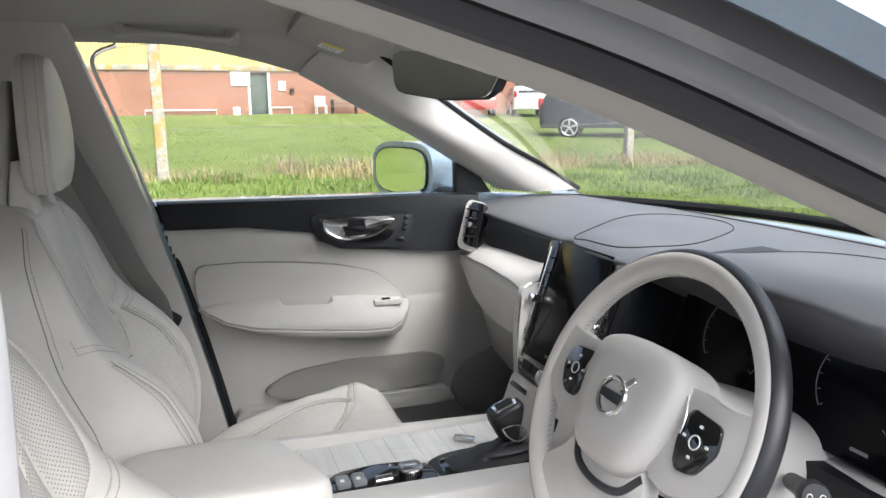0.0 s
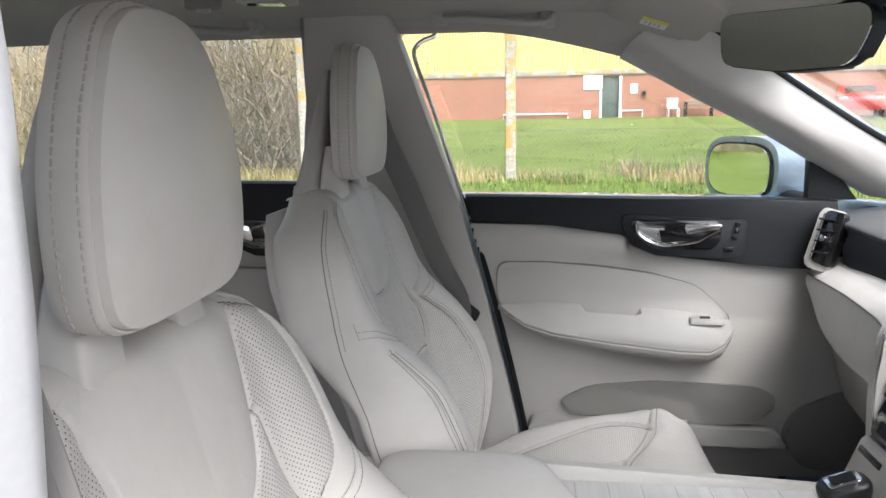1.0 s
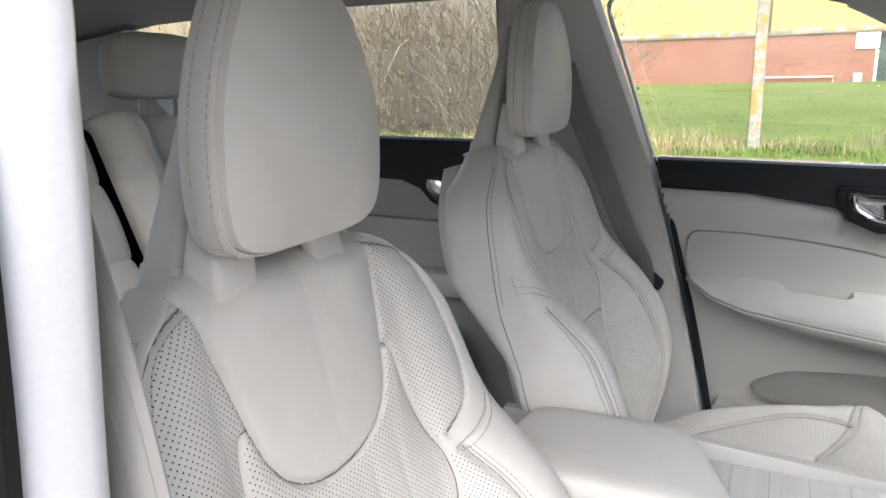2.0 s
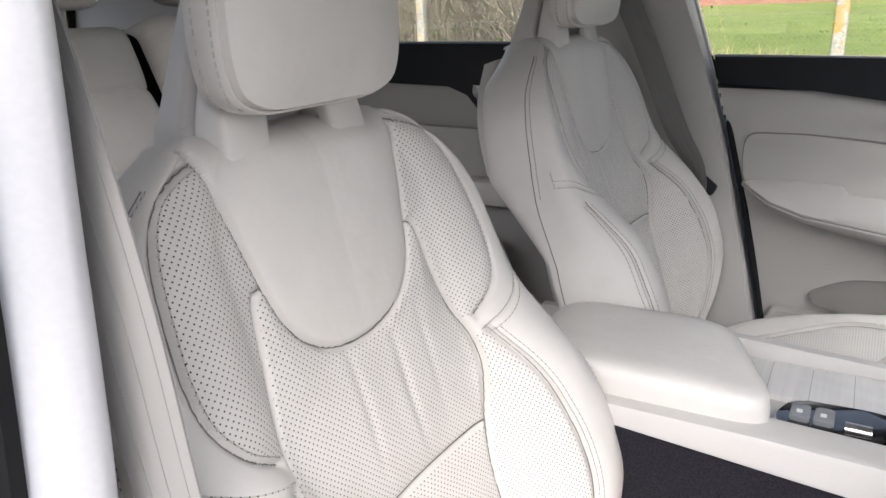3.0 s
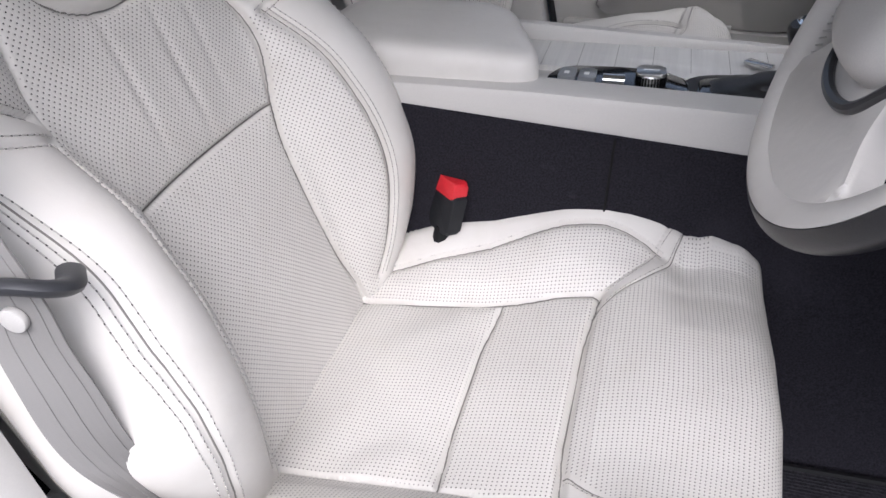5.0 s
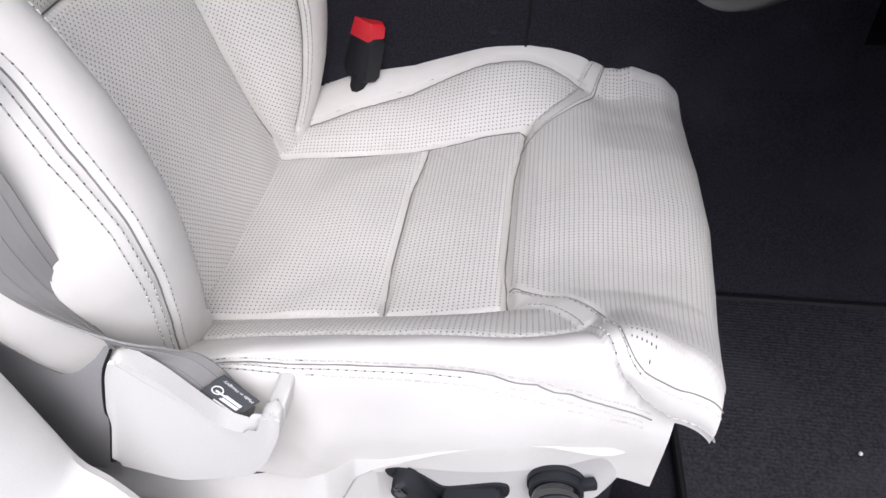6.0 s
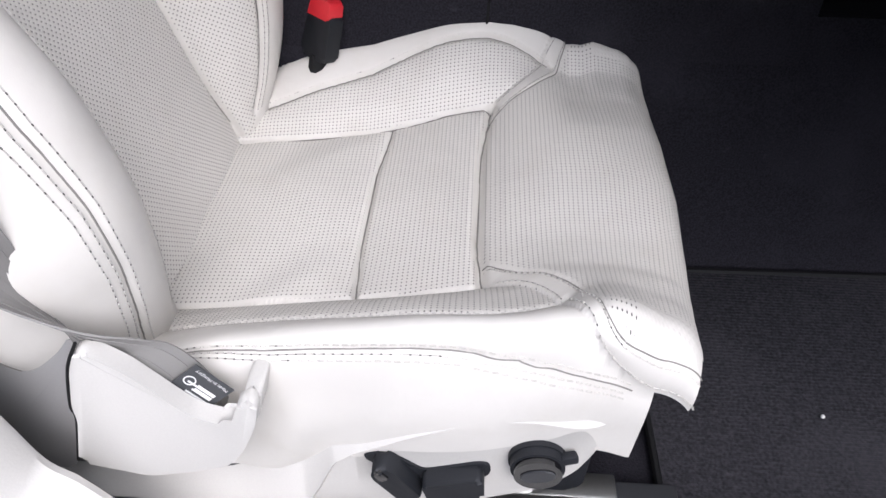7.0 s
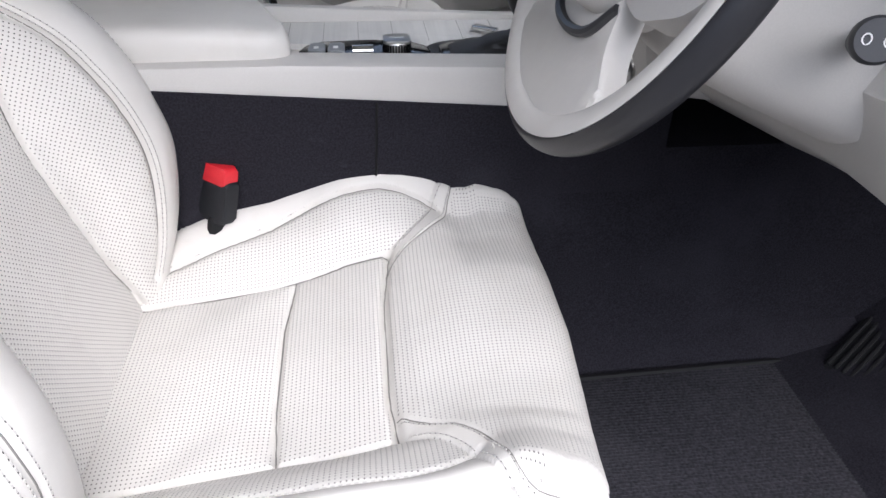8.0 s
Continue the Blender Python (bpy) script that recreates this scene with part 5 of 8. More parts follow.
m_seal = surface("worn_seal_rubber", (0.030, 0.029, 0.032), 0.42, bump=0.2, vary=0.25, spec=0.6)
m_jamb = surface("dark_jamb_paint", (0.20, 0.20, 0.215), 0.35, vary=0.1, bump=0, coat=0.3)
build_near_frame()


def build_near_sill():
    """The sill and the foot of the driver-side door pillar."""
    bm = bmesh.new()
    line = [(x, 0, 0) for x in np.linspace(-0.6, 1.1, 30)]
    sec = [(-0.62, 0.47), (-0.64, 0.56), (-0.66, 0.575), (-0.72, 0.575), (-0.76, 0.55), (-0.80, 0.50), (-0.80, 0.35), (-0.62, 0.35)]
    loft(bm, [[(x, a, b) for a, b in sec] for x, _, _ in line])
    tagged(part("door_sill", bm, m_trim), "pale plastic sill of the open driver door", "door sill", kind="structure")
    bm = bmesh.new()
    sw = smooth_line([(-0.085, -0.650, 1.02), (-0.070, -0.652, 0.95), (-0.052, -0.655, 0.88), (-0.034, -0.660, 0.81), (-0.020, -0.662, 0.757), (-0.010, -0.664, 0.725), (0.003, -0.667, 0.690), (0.024, -0.670, 0.674), (0.048, -0.675, 0.647), (0.075, -0.685, 0.610), (0.12, -0.70, 0.58)], 50)
    loft(bm, [[(x + 0.7 * b, y + a, z + 0.7 * b) for a, b in ((0.012, -0.12), (0.010, -0.014), (0.006, -0.003), (0.0, 0.0), (-0.03, -0.008), (-0.052, -0.026), (-0.06, -0.12))] for x, y, z in sw])
    tagged(part("pillar_foot", bm, m_trim), "pale swept trim at the foot of the door pillar", "pillar trim", kind="structure")
    bm = bmesh.new()
    tube(bm, [(x - 0.024, y - 0.062, z - 0.024) for x, y, z in sw], 0.012, 10)
    tagged(part("door_seal_3", bm, m_rubber), "black rubber seal at the pillar foot", "door seal", kind="structure")
    # bright painted jamb of the door pillar beside the belt
    bm = bmesh.new()
    rings = []
    for x, z in smooth_line([(-0.090, 1.60), (-0.048, 1.45), (-0.040, 1.36), (-0.042, 1.25), (-0.046, 1.12), (-0.066, 1.0), (-0.082, 0.90), (-0.106, 0.75), (-0.106, 0.60)], 40):
        y = -0.654 + 0.05 * max(0, z - 1.15) + 0.12 * max(0, z - 1.40) - 0.03 * max(0, 1.15 - z)
        rings.append([(x - 0.004, y + 0.004, z), (x, y, z), (x + 0.001, y - 0.008, z), (x - 0.008, y - 0.030, z), (x - 0.035, y - 0.055, z), (x - 0.08, y - 0.07, z), (x - 0.09, y + 0.012, z)])
    loft(bm, rings)
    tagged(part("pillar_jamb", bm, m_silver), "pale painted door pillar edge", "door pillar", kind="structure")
    bm = bmesh.new()
    pts = smooth_line([(-0.085, -0.66, 1.52), (-0.054, -0.688, 1.38), (-0.055, -0.695, 1.24), (-0.066, -0.70, 1.12), (-0.088, -0.70, 1.0), (-0.112, -0.70, 0.90), (-0.14, -0.70, 0.7)], 30)
    tube(bm, pts, 0.013, 8)
    tagged(part("door_seal_4", bm, m_rubber), "black rubber seal of the rear door edge", "door seal", kind="structure")


build_near_sill()


def build_glass():
    """Panes of the far side and the windscreen."""
    def pane(name, pts, mat, label):
        bm = bmesh.new()
        f = [bm.verts.new(p) for p in pts]
        bm.faces.new(f)
        ob = tagged(part(name, bm, mat, smooth=False), label, "window pane", kind="structure")
        sol = ob.modifiers.new("thickness", "SOLIDIFY")
        sol.thickness = 0.004
        ob.visible_shadow = False
        return ob
    pane("window_1", [(0.80, 0.748, 1.20), (0.02, 0.748, 1.20), (-0.09, 0.63, 1.56), (0.07, 0.62, 1.585), (0.34, 0.63, 1.53), (0.75, 0.738, 1.25)], m_glass, "clear front side window pane")
    pane("window_2", [(-0.36, 0.738, 1.24), (-1.27, 0.738, 1.26), (-1.34, 0.67, 1.50), (-0.9, 0.64, 1.60), (-0.34, 0.645, 1.58)], m_glass, "clear rear side window pane")
    bm = bmesh.new()
    rings = []
    for f in np.linspace(0, 1, 10):
        row = []
        for g in np.linspace(-1, 1, 17):
            x = 0.55 + 0.78 * f - (0.10 + 0.10 * f) * g * g
            y = g * (0.66 + 0.13 * f)
            z = 1.585 - 0.43 * f - 0.02 * g * g
            row.append((x, y, z))
        rings.append(row)
    loft(bm, rings, caps=False, closed=False)
    ob = tagged(part("windscreen", bm, m_glass), "clear raked windscreen with a dark lower edge", "windscreen", kind="structure")
    sol = ob.modifiers.new("thickness", "SOLIDIFY")
    sol.thickness = 0.005
    ob.visible_shadow = False
    bm = bmesh.new()
    edge = smooth_line([(0.445, 0.560, 1.570), (0.593, 0.590, 1.477), (0.771, 0.605, 1.364), (0.915, 0.640, 1.295), (1.04, 0.68, 1.232)], 40)
    tube(bm, edge, 0.006, 8)
    tagged(part("screen_edge_1", bm, m_rubber), "black printed edge of the windscreen", "windscreen edge", kind="structure")
    bm = bmesh.new()
    low = [(0.55 + 0.78 * 0.86 - (0.10 + 0.086) * g * g - 0.012, g * 0.72, 1.585 - 0.43 * 0.86 - 0.02 * g * g + 0.002) for g in np.linspace(-1, 1, 40)]
    tube(bm, low, 0.013, 8)
    tagged(part("screen_edge_2", bm, m_rubber), "black lower edge of the windscreen", "windscreen edge", kind="structure")


build_glass()


def build_outer_skin():
    """Roof skin, bonnet and rear screen that close the car to the outside."""
    X, Y = np.meshgrid(np.linspace(-1.95, 0.60, 40), np.linspace(-1, 1, 31), indexing="ij")
    front = np.clip((X - 0.1) / 0.5, 0, 1)
    back = np.clip((-1.2 - X) / 0.75, 0, 1)
    Z = 1.705 - 0.05 * np.abs(Y) ** 4 - 0.085 * front ** 1.6 - 0.11 * back ** 1.6
    ob = part("roof_panel", sheet(np.stack([X, Y * 0.66, Z], -1)), m_paint)
    sol = ob.modifiers.new("thickness", "SOLIDIFY")
    sol.thickness = 0.004
    tagged(ob, "pale blue metallic roof panel", "car roof", kind="structure")
    X, Y = np.meshgrid(np.linspace(0, 1, 40), np.linspace(-1, 1, 41), indexing="ij")
    x = 1.33 + 0.86 * X - 0.16 * Y ** 2 * (0.4 + X)
    z = 1.115 - 0.09 * X - 0.40 * np.clip((X - 0.80) / 0.2, 0, 1) ** 2 - 0.10 * np.abs(Y) ** 6 + 0.012 * np.exp(-((np.abs(Y) - 0.55) / 0.06) ** 2)
    ob = part("bonnet", sheet(np.stack([x, Y * (0.78 - 0.05 * X), z], -1)), m_paint)
    sol = ob.modifiers.new("thickness", "SOLIDIFY")
    sol.thickness = 0.006
    tagged(ob, "pale blue metallic bonnet before the windscreen", "car bonnet", kind="structure")
    bm = bmesh.new()
    for p in ((-1.80, 0.56, 1.50), (-1.80, -0.56, 1.50), (-2.09, -0.62, 1.03), (-2.09, 0.62, 1.03)):
        bm.verts.new(p)
    bm.faces.new(bm.verts)
    ob = tagged(part("window_3", bm, m_glass, smooth=False), "clear tailgate window pane", "window pane", kind="structure")
    sol = ob.modifiers.new("thickness", "SOLIDIFY")
    sol.thickness = 0.004
    ob.visible_shadow = False
    bm = bmesh.new()
    ring = smooth_line([(-1.80, 0.50, 1.515), (-1.80, -0.50, 1.515), (-1.85, -0.59, 1.44), (-2.06, -0.62, 1.08), (-2.09, -0.56, 1.025), (-2.09, 0.56, 1.025), (-2.06, 0.62, 1.08), (-1.85, 0.59, 1.44)], 90, closed=True)
    tube(bm, [tuple(p) for p in ring] + [tuple(ring[0])], 0.022, 8)
    tagged(part("window_frame_2", bm, m_rubber), "black frame of the tailgate window", "window frame", kind="structure")


build_outer_skin()

# ---- dashboard, console and steering wheel ----
def loft_y(sections, n=None):
    """A loft along y through sections given as (y, [(x, z), ...])."""
    bm = bmesh.new()
    ys = [s[0] for s in sections]
    k = len(sections[0][1])
    flat = np.array([[c for p in s[1] for c in p] for s in sections])
    f = smooth_line(np.column_stack([ys, flat]), n or 40)
    loft(bm, [[(r[1 + 2 * i], r[0], r[2 + 2 * i]) for i in range(k)] for r in f])
    return bm


def build_dashboard():
    d = thing("dashboard", (0.95, 0.0, 0.95), "charcoal dashboard with blond lower trim and dark displays", "dashboard")
    inv = Matrix.Translation((-0.95, 0, -0.95))

    def put(name, bm, mat, parent=None, label=""):
        return part(name, moved(bm, inv), mat, parent or d, label)

    # top pad: from the windscreen to the rear edge; rises to a hood before the driver
    def pad_section(y):
        hood = math.exp(-((y + 0.37) / 0.19) ** 4)
        rear = 0.705 + 0.028 * min(1, max(0, (y - 0.12) / 0.55)) - 0.045 * math.exp(-((y + 0.02) / 0.13) ** 4) - 0.085 * hood
        zr = 1.196 + 0.014 * math.exp(-((y - 0.0) / 0.16) ** 4) + 0.052 * hood
        sec = [(rear + 0.012, zr - 0.024), (rear, zr - 0.010), (rear + 0.008, zr), (rear + 0.06, zr + 0.008), (rear + 0.16, 1.214 + 0.030 * hood), (0.98, 1.213 + 0.006 * hood), (1.10, 1.204), (1.20 - 0.10 * y * y, 1.190)]
        return smooth_line(sec + [(1.24, 1.10)], 30), [(1.0, 1.08), (rear + 0.15, 1.12)]

    def on_pad(x, y, lift=0.0006):
        line = pad_section(y)[0]
        k = int(np.argmin(line[:, 0]))
        m = int(np.argmax(line[:, 0]))
        return (x, y, float(np.interp(x, line[k:m, 0], line[k:m, 1])) + lift)

    rings = []
    for y in np.linspace(-0.72, 0.72, 73):
        front, under = pad_section(y)
        rings.append([(x, y, z) for x, z in front] + [(x, y, z) for x, z in under])
    bm = bmesh.new()
    loft(bm, rings)
    top = put("dash_pad", bm, m_dash, None, "grained charcoal soft pad")
    # flush speaker cover, pad joints and demister slots
    bm = bmesh.new()
    cover = smooth_line([(0.72, 0.155), (0.84, 0.235), (0.96, 0.285), (1.06, 0.270), (1.08, 0.180), (1.00, 0.06), (0.86, -0.025), (0.76, -0.045), (0.70, -0.03), (0.69, 0.06)], 80, closed=True)
    ring = [on_pad(x, y) for x, y in cover]
    tube(bm, ring + ring[:1], 0.0011, 5)
    put("speaker_joint", bm, m_rubber, top)
    bm = bmesh.new()
    tube(bm, [on_pad(x, y) for x, y in smooth_line([(0.72, -0.13), (0.86, -0.15), (0.98, -0.22), (1.02, -0.36), (1.0, -0.55)], 40)], 0.0011, 5)
    put("pad_joint", bm, m_rubber, top)
    bm = bmesh.new()
    tube(bm, [on_pad(x, y) for x, y in smooth_line([(1.12, 0.66), (1.135, 0.3), (1.14, 0.0), (1.135, -0.3), (1.12, -0.66)], 60)], 0.0014, 5)
    put("pad_joint", bm, m_rubber, top)
    for y0, y1 in ((-0.20, -0.42), (-0.46, -0.66)):
        bm = bmesh.new()
        tube(bm, [on_pad(1.085 - 0.05 * abs(y), y) for y in np.linspace(y0, y1, 16)], 0.006, 8, flat=0.5)
        put("demister_slot", bm, m_rubber, top)
    # dark upper face before the passenger
    bm = loft_y([(y, [(x0 + 0.02, 1.19), (x0, 1.185), (x0 - 0.012, 1.15), (x0 - 0.010, 1.118), (x0 + 0.03, 1.11), (x0 + 0.10, 1.12), (x0 + 0.10, 1.185)]) for y, x0 in ((0.12, 0.700), (0.30, 0.710), (0.45, 0.722), (0.575, 0.732))])
    put("upper_face", bm, m_black, None, "black grained upper dash face")
    # blond lower bolster before the passenger, curving down to the glove box
    def sec(dx, crease, low):
        return [(0.715 + dx, crease + 0.036), (0.672 + dx, crease + 0.016), (0.652 + dx, crease + 0.001), (0.645 + dx, crease - 0.009), (0.645 + dx, (crease + low) / 2), (0.654 + dx, low + 0.010), (0.676 + dx, low), (0.74 + dx, low - 0.006), (0.88 + dx, low), (0.90 + dx, crease + 0.03)]
    stations = ((0.150, -0.036, 1.110, 0.992), (0.185, -0.028, 1.109, 0.990), (0.25, -0.012, 1.106, 0.985), (0.40, 0.008, 1.101, 0.974), (0.53, 0.025, 1.092, 0.982), (0.62, 0.040, 1.084, 1.004), (0.69, 0.055, 1.076, 1.028))
    bm = loft_y([(y, sec(dx, c, low)) for y, dx, c, low in stations])
    bol = put("lower_bolster", bm, m_leather, None, "blond stitched lower dash bolster")
    bm = bmesh.new()
    tube(bm, smooth_line([(0.6475 + dx, y, c - 0.002) for y, dx, c, low in stations], 40), 0.0016, 5)
    put("seam", bm, m_seam, bol, "dark folded seam")
    bm = loft_y([(y, [(x0, 0.99), (x0 - 0.008, 0.955), (x0 + 0.04, 0.80), (x0 + 0.13, 0.70), (0.97, 0.70), (0.97, 1.0)]) for y, x0 in ((0.14, 0.700), (0.40, 0.722), (0.70, 0.76))])
    put("glove_box", bm, m_trim_soft, None, "blond glove box door")
    # passenger end vent in a blond loop
    vent = framed((0.706, 0.620, 1.162), (0.55, -0.80, 0), (0.22, 0.1, 1))
    bm = bmesh.new()
    slab(bm, rounded([(-0.036, -0.062), (0.020, -0.072), (0.028, 0.052), (-0.020, 0.060)], 0.014), -0.02, 0.004, 0.004, 2, vent)
    put("vent_frame", bm, m_trim, None, "blond loop round the end vent")
    bm = bmesh.new()
    slab(bm, rounded([(-0.018, -0.050), (0.026, -0.060), (0.034, 0.050), (-0.006, 0.054)], 0.010), -0.010, 0.008, 0.002, 2, vent)
    vb = put("air_vent", bm, m_gloss, None, "gloss black air vent")
    for i in range(4):
        bm = bmesh.new()
        box(bm, (-0.014, -0.034 + 0.022 * i, 0.009), (0.020, -0.030 + 0.022 * i, 0.016), 0.001, 1, vent)
        put("vane", bm, m_black, vb)
    bm = bmesh.new()
    tube(bm, [vent @ Vector((-0.014, -0.045, 0.013)), vent @ Vector((-0.004, 0.046, 0.013))], 0.0022, 6)
    disc(bm, 0.007, 0.010, 0.024, 0.002, 20, vent @ pose(0.006, -0.004, 0))
    put("vent_knob", bm, m_chrome, vb, "chrome vent slider")

    # centre stack: a plane that leans away upwards
    sp = framed((0.635, 0.020, 1.118), (0, -1, 0), (0.325, 0, 0.945))
    bm = bmesh.new()
    slab(bm, rounded([(-0.128, -0.125), (0.128, -0.125), (0.140, 0.094), (-0.120, 0.094)], 0.012), -0.10, -0.002, 0.004, 2, sp)
    put("stack_body", bm, m_black)
    bm = bmesh.new()
    slab(bm, rounded([(-0.082, -0.112), (0.082, -0.112), (0.082, 0.096), (-0.082, 0.096)], 0.008), -0.004, 0.004, 0.002, 2, sp)
    scr = put("touchscreen", bm, m_screen, None, "dark upright touchscreen, switched off")
    bm = bmesh.new()
    box(bm, (-0.018, -0.104, 0.0036), (0.018, -0.094, 0.007), 0.003, 2, sp)
    put("home_button", bm, m_gloss, scr)
    for s in (-1, 1):
        bm = bmesh.new()
        slab(bm, rounded([(s * 0.086, -0.100), (s * 0.114, -0.096), (s * 0.124, 0.090), (s * 0.090, 0.094)], 0.006), -0.012, 0.002, 0.002, 2, sp)
        v = put("air_vent", bm, m_gloss, None, "gloss black upright air vent")
        for i in range(6):
            bm = bmesh.new()
            box(bm, (min(s * 0.092, s * 0.112), -0.080 + 0.028 * i, 0.001), (max(s * 0.092, s * 0.112), -0.077 + 0.028 * i, 0.006), 0.001, 1, sp)
            put("vane", bm, m_black, v)
        bm = bmesh.new()
        tube(bm, [sp @ Vector((s * 0.101, -0.085, 0.006)), sp @ Vector((s * 0.106, 0.080, 0.006))], 0.0013, 6)
        disc(bm, 0.0085, 0.004, 0.020, 0.003, 20, sp @ pose(s * 0.103, -0.018, 0))
        put("vent_knob", bm, m_chrome, v, "chrome vent slider")
    # button strip and slot under the screen
    bm = bmesh.new()
    slab(bm, rounded([(-0.100, -0.150), (0.100, -0.150), (0.098, -0.116), (-0.098, -0.116)], 0.006), -0.02, 0.002, 0.002, 2, sp)
    strip = put("button_strip", bm, m_gloss, None, "gloss black button strip")
    for i in range(5):
        bm = bmesh.new()
        box(bm, (-0.082 + 0.034 * i, -0.143, 0.001), (-0.054 + 0.034 * i, -0.126, 0.005), 0.001, 1, sp)
        put("button", bm, m_black, strip)
    bm = bmesh.new()
    disc(bm, 0.013, 0.002, 0.016, 0.003, 28, sp @ pose(0.0, -0.134, 0))
    put("volume_knob", bm, m_chrome, strip, "chrome volume knob")
    # blond cheek that runs from the bolster down into the console, with a thin bright line
    for s in (1, -1):
        bm = bmesh.new()
        pts = smooth_line([(0.660, s * 0.150 + 0.006, 1.128), (0.616, s * 0.146 + 0.006, 1.120), (0.603, s * 0.142 + 0.004, 1.07), (0.598, s * 0.138 + 0.003, 1.02), (0.600, s * 0.134, 0.94), (0.610, s * 0.132, 0.90), (0.60, s * 0.130, 0.885)][0 if s > 0 else 3:], 30)
        loft(bm, [[(x + 0.012, y - s * 0.020, z + 0.004), (x - 0.006, y - s * 0.008, z), (x - 0.008, y + s * 0.006, z - 0.002), (x + 0.004, y + s * 0.016, z - 0.004), (x + 0.12, y + s * 0.020, z - 0.02), (x + 0.12, y - s * 0.03, z - 0.02)] for x, y, z in pts])
        ck = put("stack_cheek", bm, m_trim, None, "blond moulded cheek of the centre stack")
        bm = bmesh.new()
        tube(bm, [(x - 0.006, y - s * 0.010, z) for x, y, z in pts], 0.0018, 6)
        put("bright_line", bm, m_chrome, ck)
    bm = bmesh.new()
    slab(bm, rounded([(-0.115, -0.235), (0.115, -0.235), (0.112, -0.156), (-0.112, -0.156)], 0.010), -0.06, 0.0, 0.004, 2, sp)
    lowp = put("lower_panel", bm, m_trim, None, "blond panel under the stack")
    bm = bmesh.new()
    box(bm, (-0.105, -0.182, -0.001), (-0.045, -0.172, 0.003), 0.002, 2, sp)
    put("card_slot", bm, m_gloss, lowp)
    bm = bmesh.new()
    box(bm, (0.02, -0.200, -0.001), (0.07, -0.178, 0.003), 0.002, 2, sp)
    put("socket_cover", bm, m_gloss, lowp)

    # instrument cluster: a dark panel in a hooded well
    cl = framed((0.715, -0.365, 1.140), (0, -1, 0), (0.30, 0, 0.95))
    bm = bmesh.new()
    slab(bm, rounded([(-0.205, -0.080), (0.205, -0.085), (0.205, 0.088), (-0.205, 0.088)], 0.02), -0.01, 0.0, 0.002, 2, cl)
    cp = put("instrument_panel", bm, m_screen, None, "dark instrument display with dim dials")
    for s in (-1, 1):
        bm = bmesh.new()
        ring = [(0.055 * math.cos(a) + s * 0.095, 0.055 * math.sin(a) - 0.004) for a in np.linspace(radians(-40), radians(220), 40)]
        tube(bm, [cl @ Vector((x, y, 0.0006)) for x, y in ring], 0.0006, 5)
        for a in np.linspace(radians(-40), radians(220), 14):
            tube(bm, [cl @ Vector((0.049 * math.cos(a) + s * 0.095, 0.049 * math.sin(a) - 0.004, 0.0008)), cl @ Vector((0.053 * math.cos(a) + s * 0.095, 0.053 * math.sin(a) - 0.004, 0.0008))], 0.0005, 4)
        put("dial", bm, m_dim, cp, "dim grey dial ring")
    bm = bmesh.new()
    bars(bm, cl @ pose(0.02, 0.046, 0.0006), 3, 0.05, 0.004, 0.005, 4)
    bars(bm, cl @ pose(0.14, 0.05, 0.0006), 1, 0.02, 0.004, 0.005, 5)
    bars(bm, cl @ pose(-0.02, 0.058, 0.0006), 1, 0.016, 0.004, 0.004, 6)
    bars(bm, cl @ pose(0.12, -0.066, 0.0006), 1, 0.03, 0.004, 0.004, 7)
    tagged(put("display_text", bm, m_dim, cp, "dim lines of small print"), kind="stuff")
    bm = bmesh.new()
    box(bm, (0.038, 0.020, 0.0004), (0.052, 0.036, 0.0014), 0.002, 2, cl)
    put("warning_sign", bm, m_yellow_dim, cp, "dim yellow warning sign")
    bm = loft_y([(y, [(0.64 + e, 1.235 - f), (0.69 + e, 1.228 - f), (0.765, 1.20), (0.715, 1.045), (0.66, 1.055), (0.66, 1.03), (0.90, 1.0), (0.90, 1.22)]) for y, e, f in ((-0.60, 0.03, 0.02), (-0.37, 0.0, 0.0), (-0.115, 0.05, 0.02))])
    put("cluster_well", bm, m_black, None, "black well round the instruments")
    # blond knee panel on the driver side
    bm = loft_y([(-0.70, [(0.69, 1.06), (0.665, 1.03), (0.70, 0.90), (0.80, 0.84), (0.95, 0.86), (0.95, 1.06)]), (-0.42, [(0.67, 1.05), (0.650, 1.00), (0.69, 0.915), (0.74, 0.885), (0.95, 0.89), (0.95, 1.05)]), (-0.25, [(0.66, 1.06), (0.645, 1.00), (0.68, 0.90), (0.73, 0.865), (0.95, 0.87), (0.95, 1.05)]), (-0.10, [(0.66, 1.06), (0.645, 0.98), (0.68, 0.87), (0.72, 0.845), (0.95, 0.85), (0.95, 1.05)])])
    put("knee_panel", bm, m_trim, None, "blond lower dash panel before the driver")
    # end vent of the driver side
    bm = bmesh.new()
    box(bm, (0.70, -0.70, 1.05), (0.80, -0.58, 1.21), 0.015)
    put("end_cap", bm, m_black)


m_dim = surface("dim_display_grey", (0.20, 0.20, 0.21), 0.5, vary=0, bump=0)
m_yellow_dim = surface("dim_display_yellow", (0.35, 0.30, 0.03), 0.5, vary=0, bump=0)
build_dashboard()


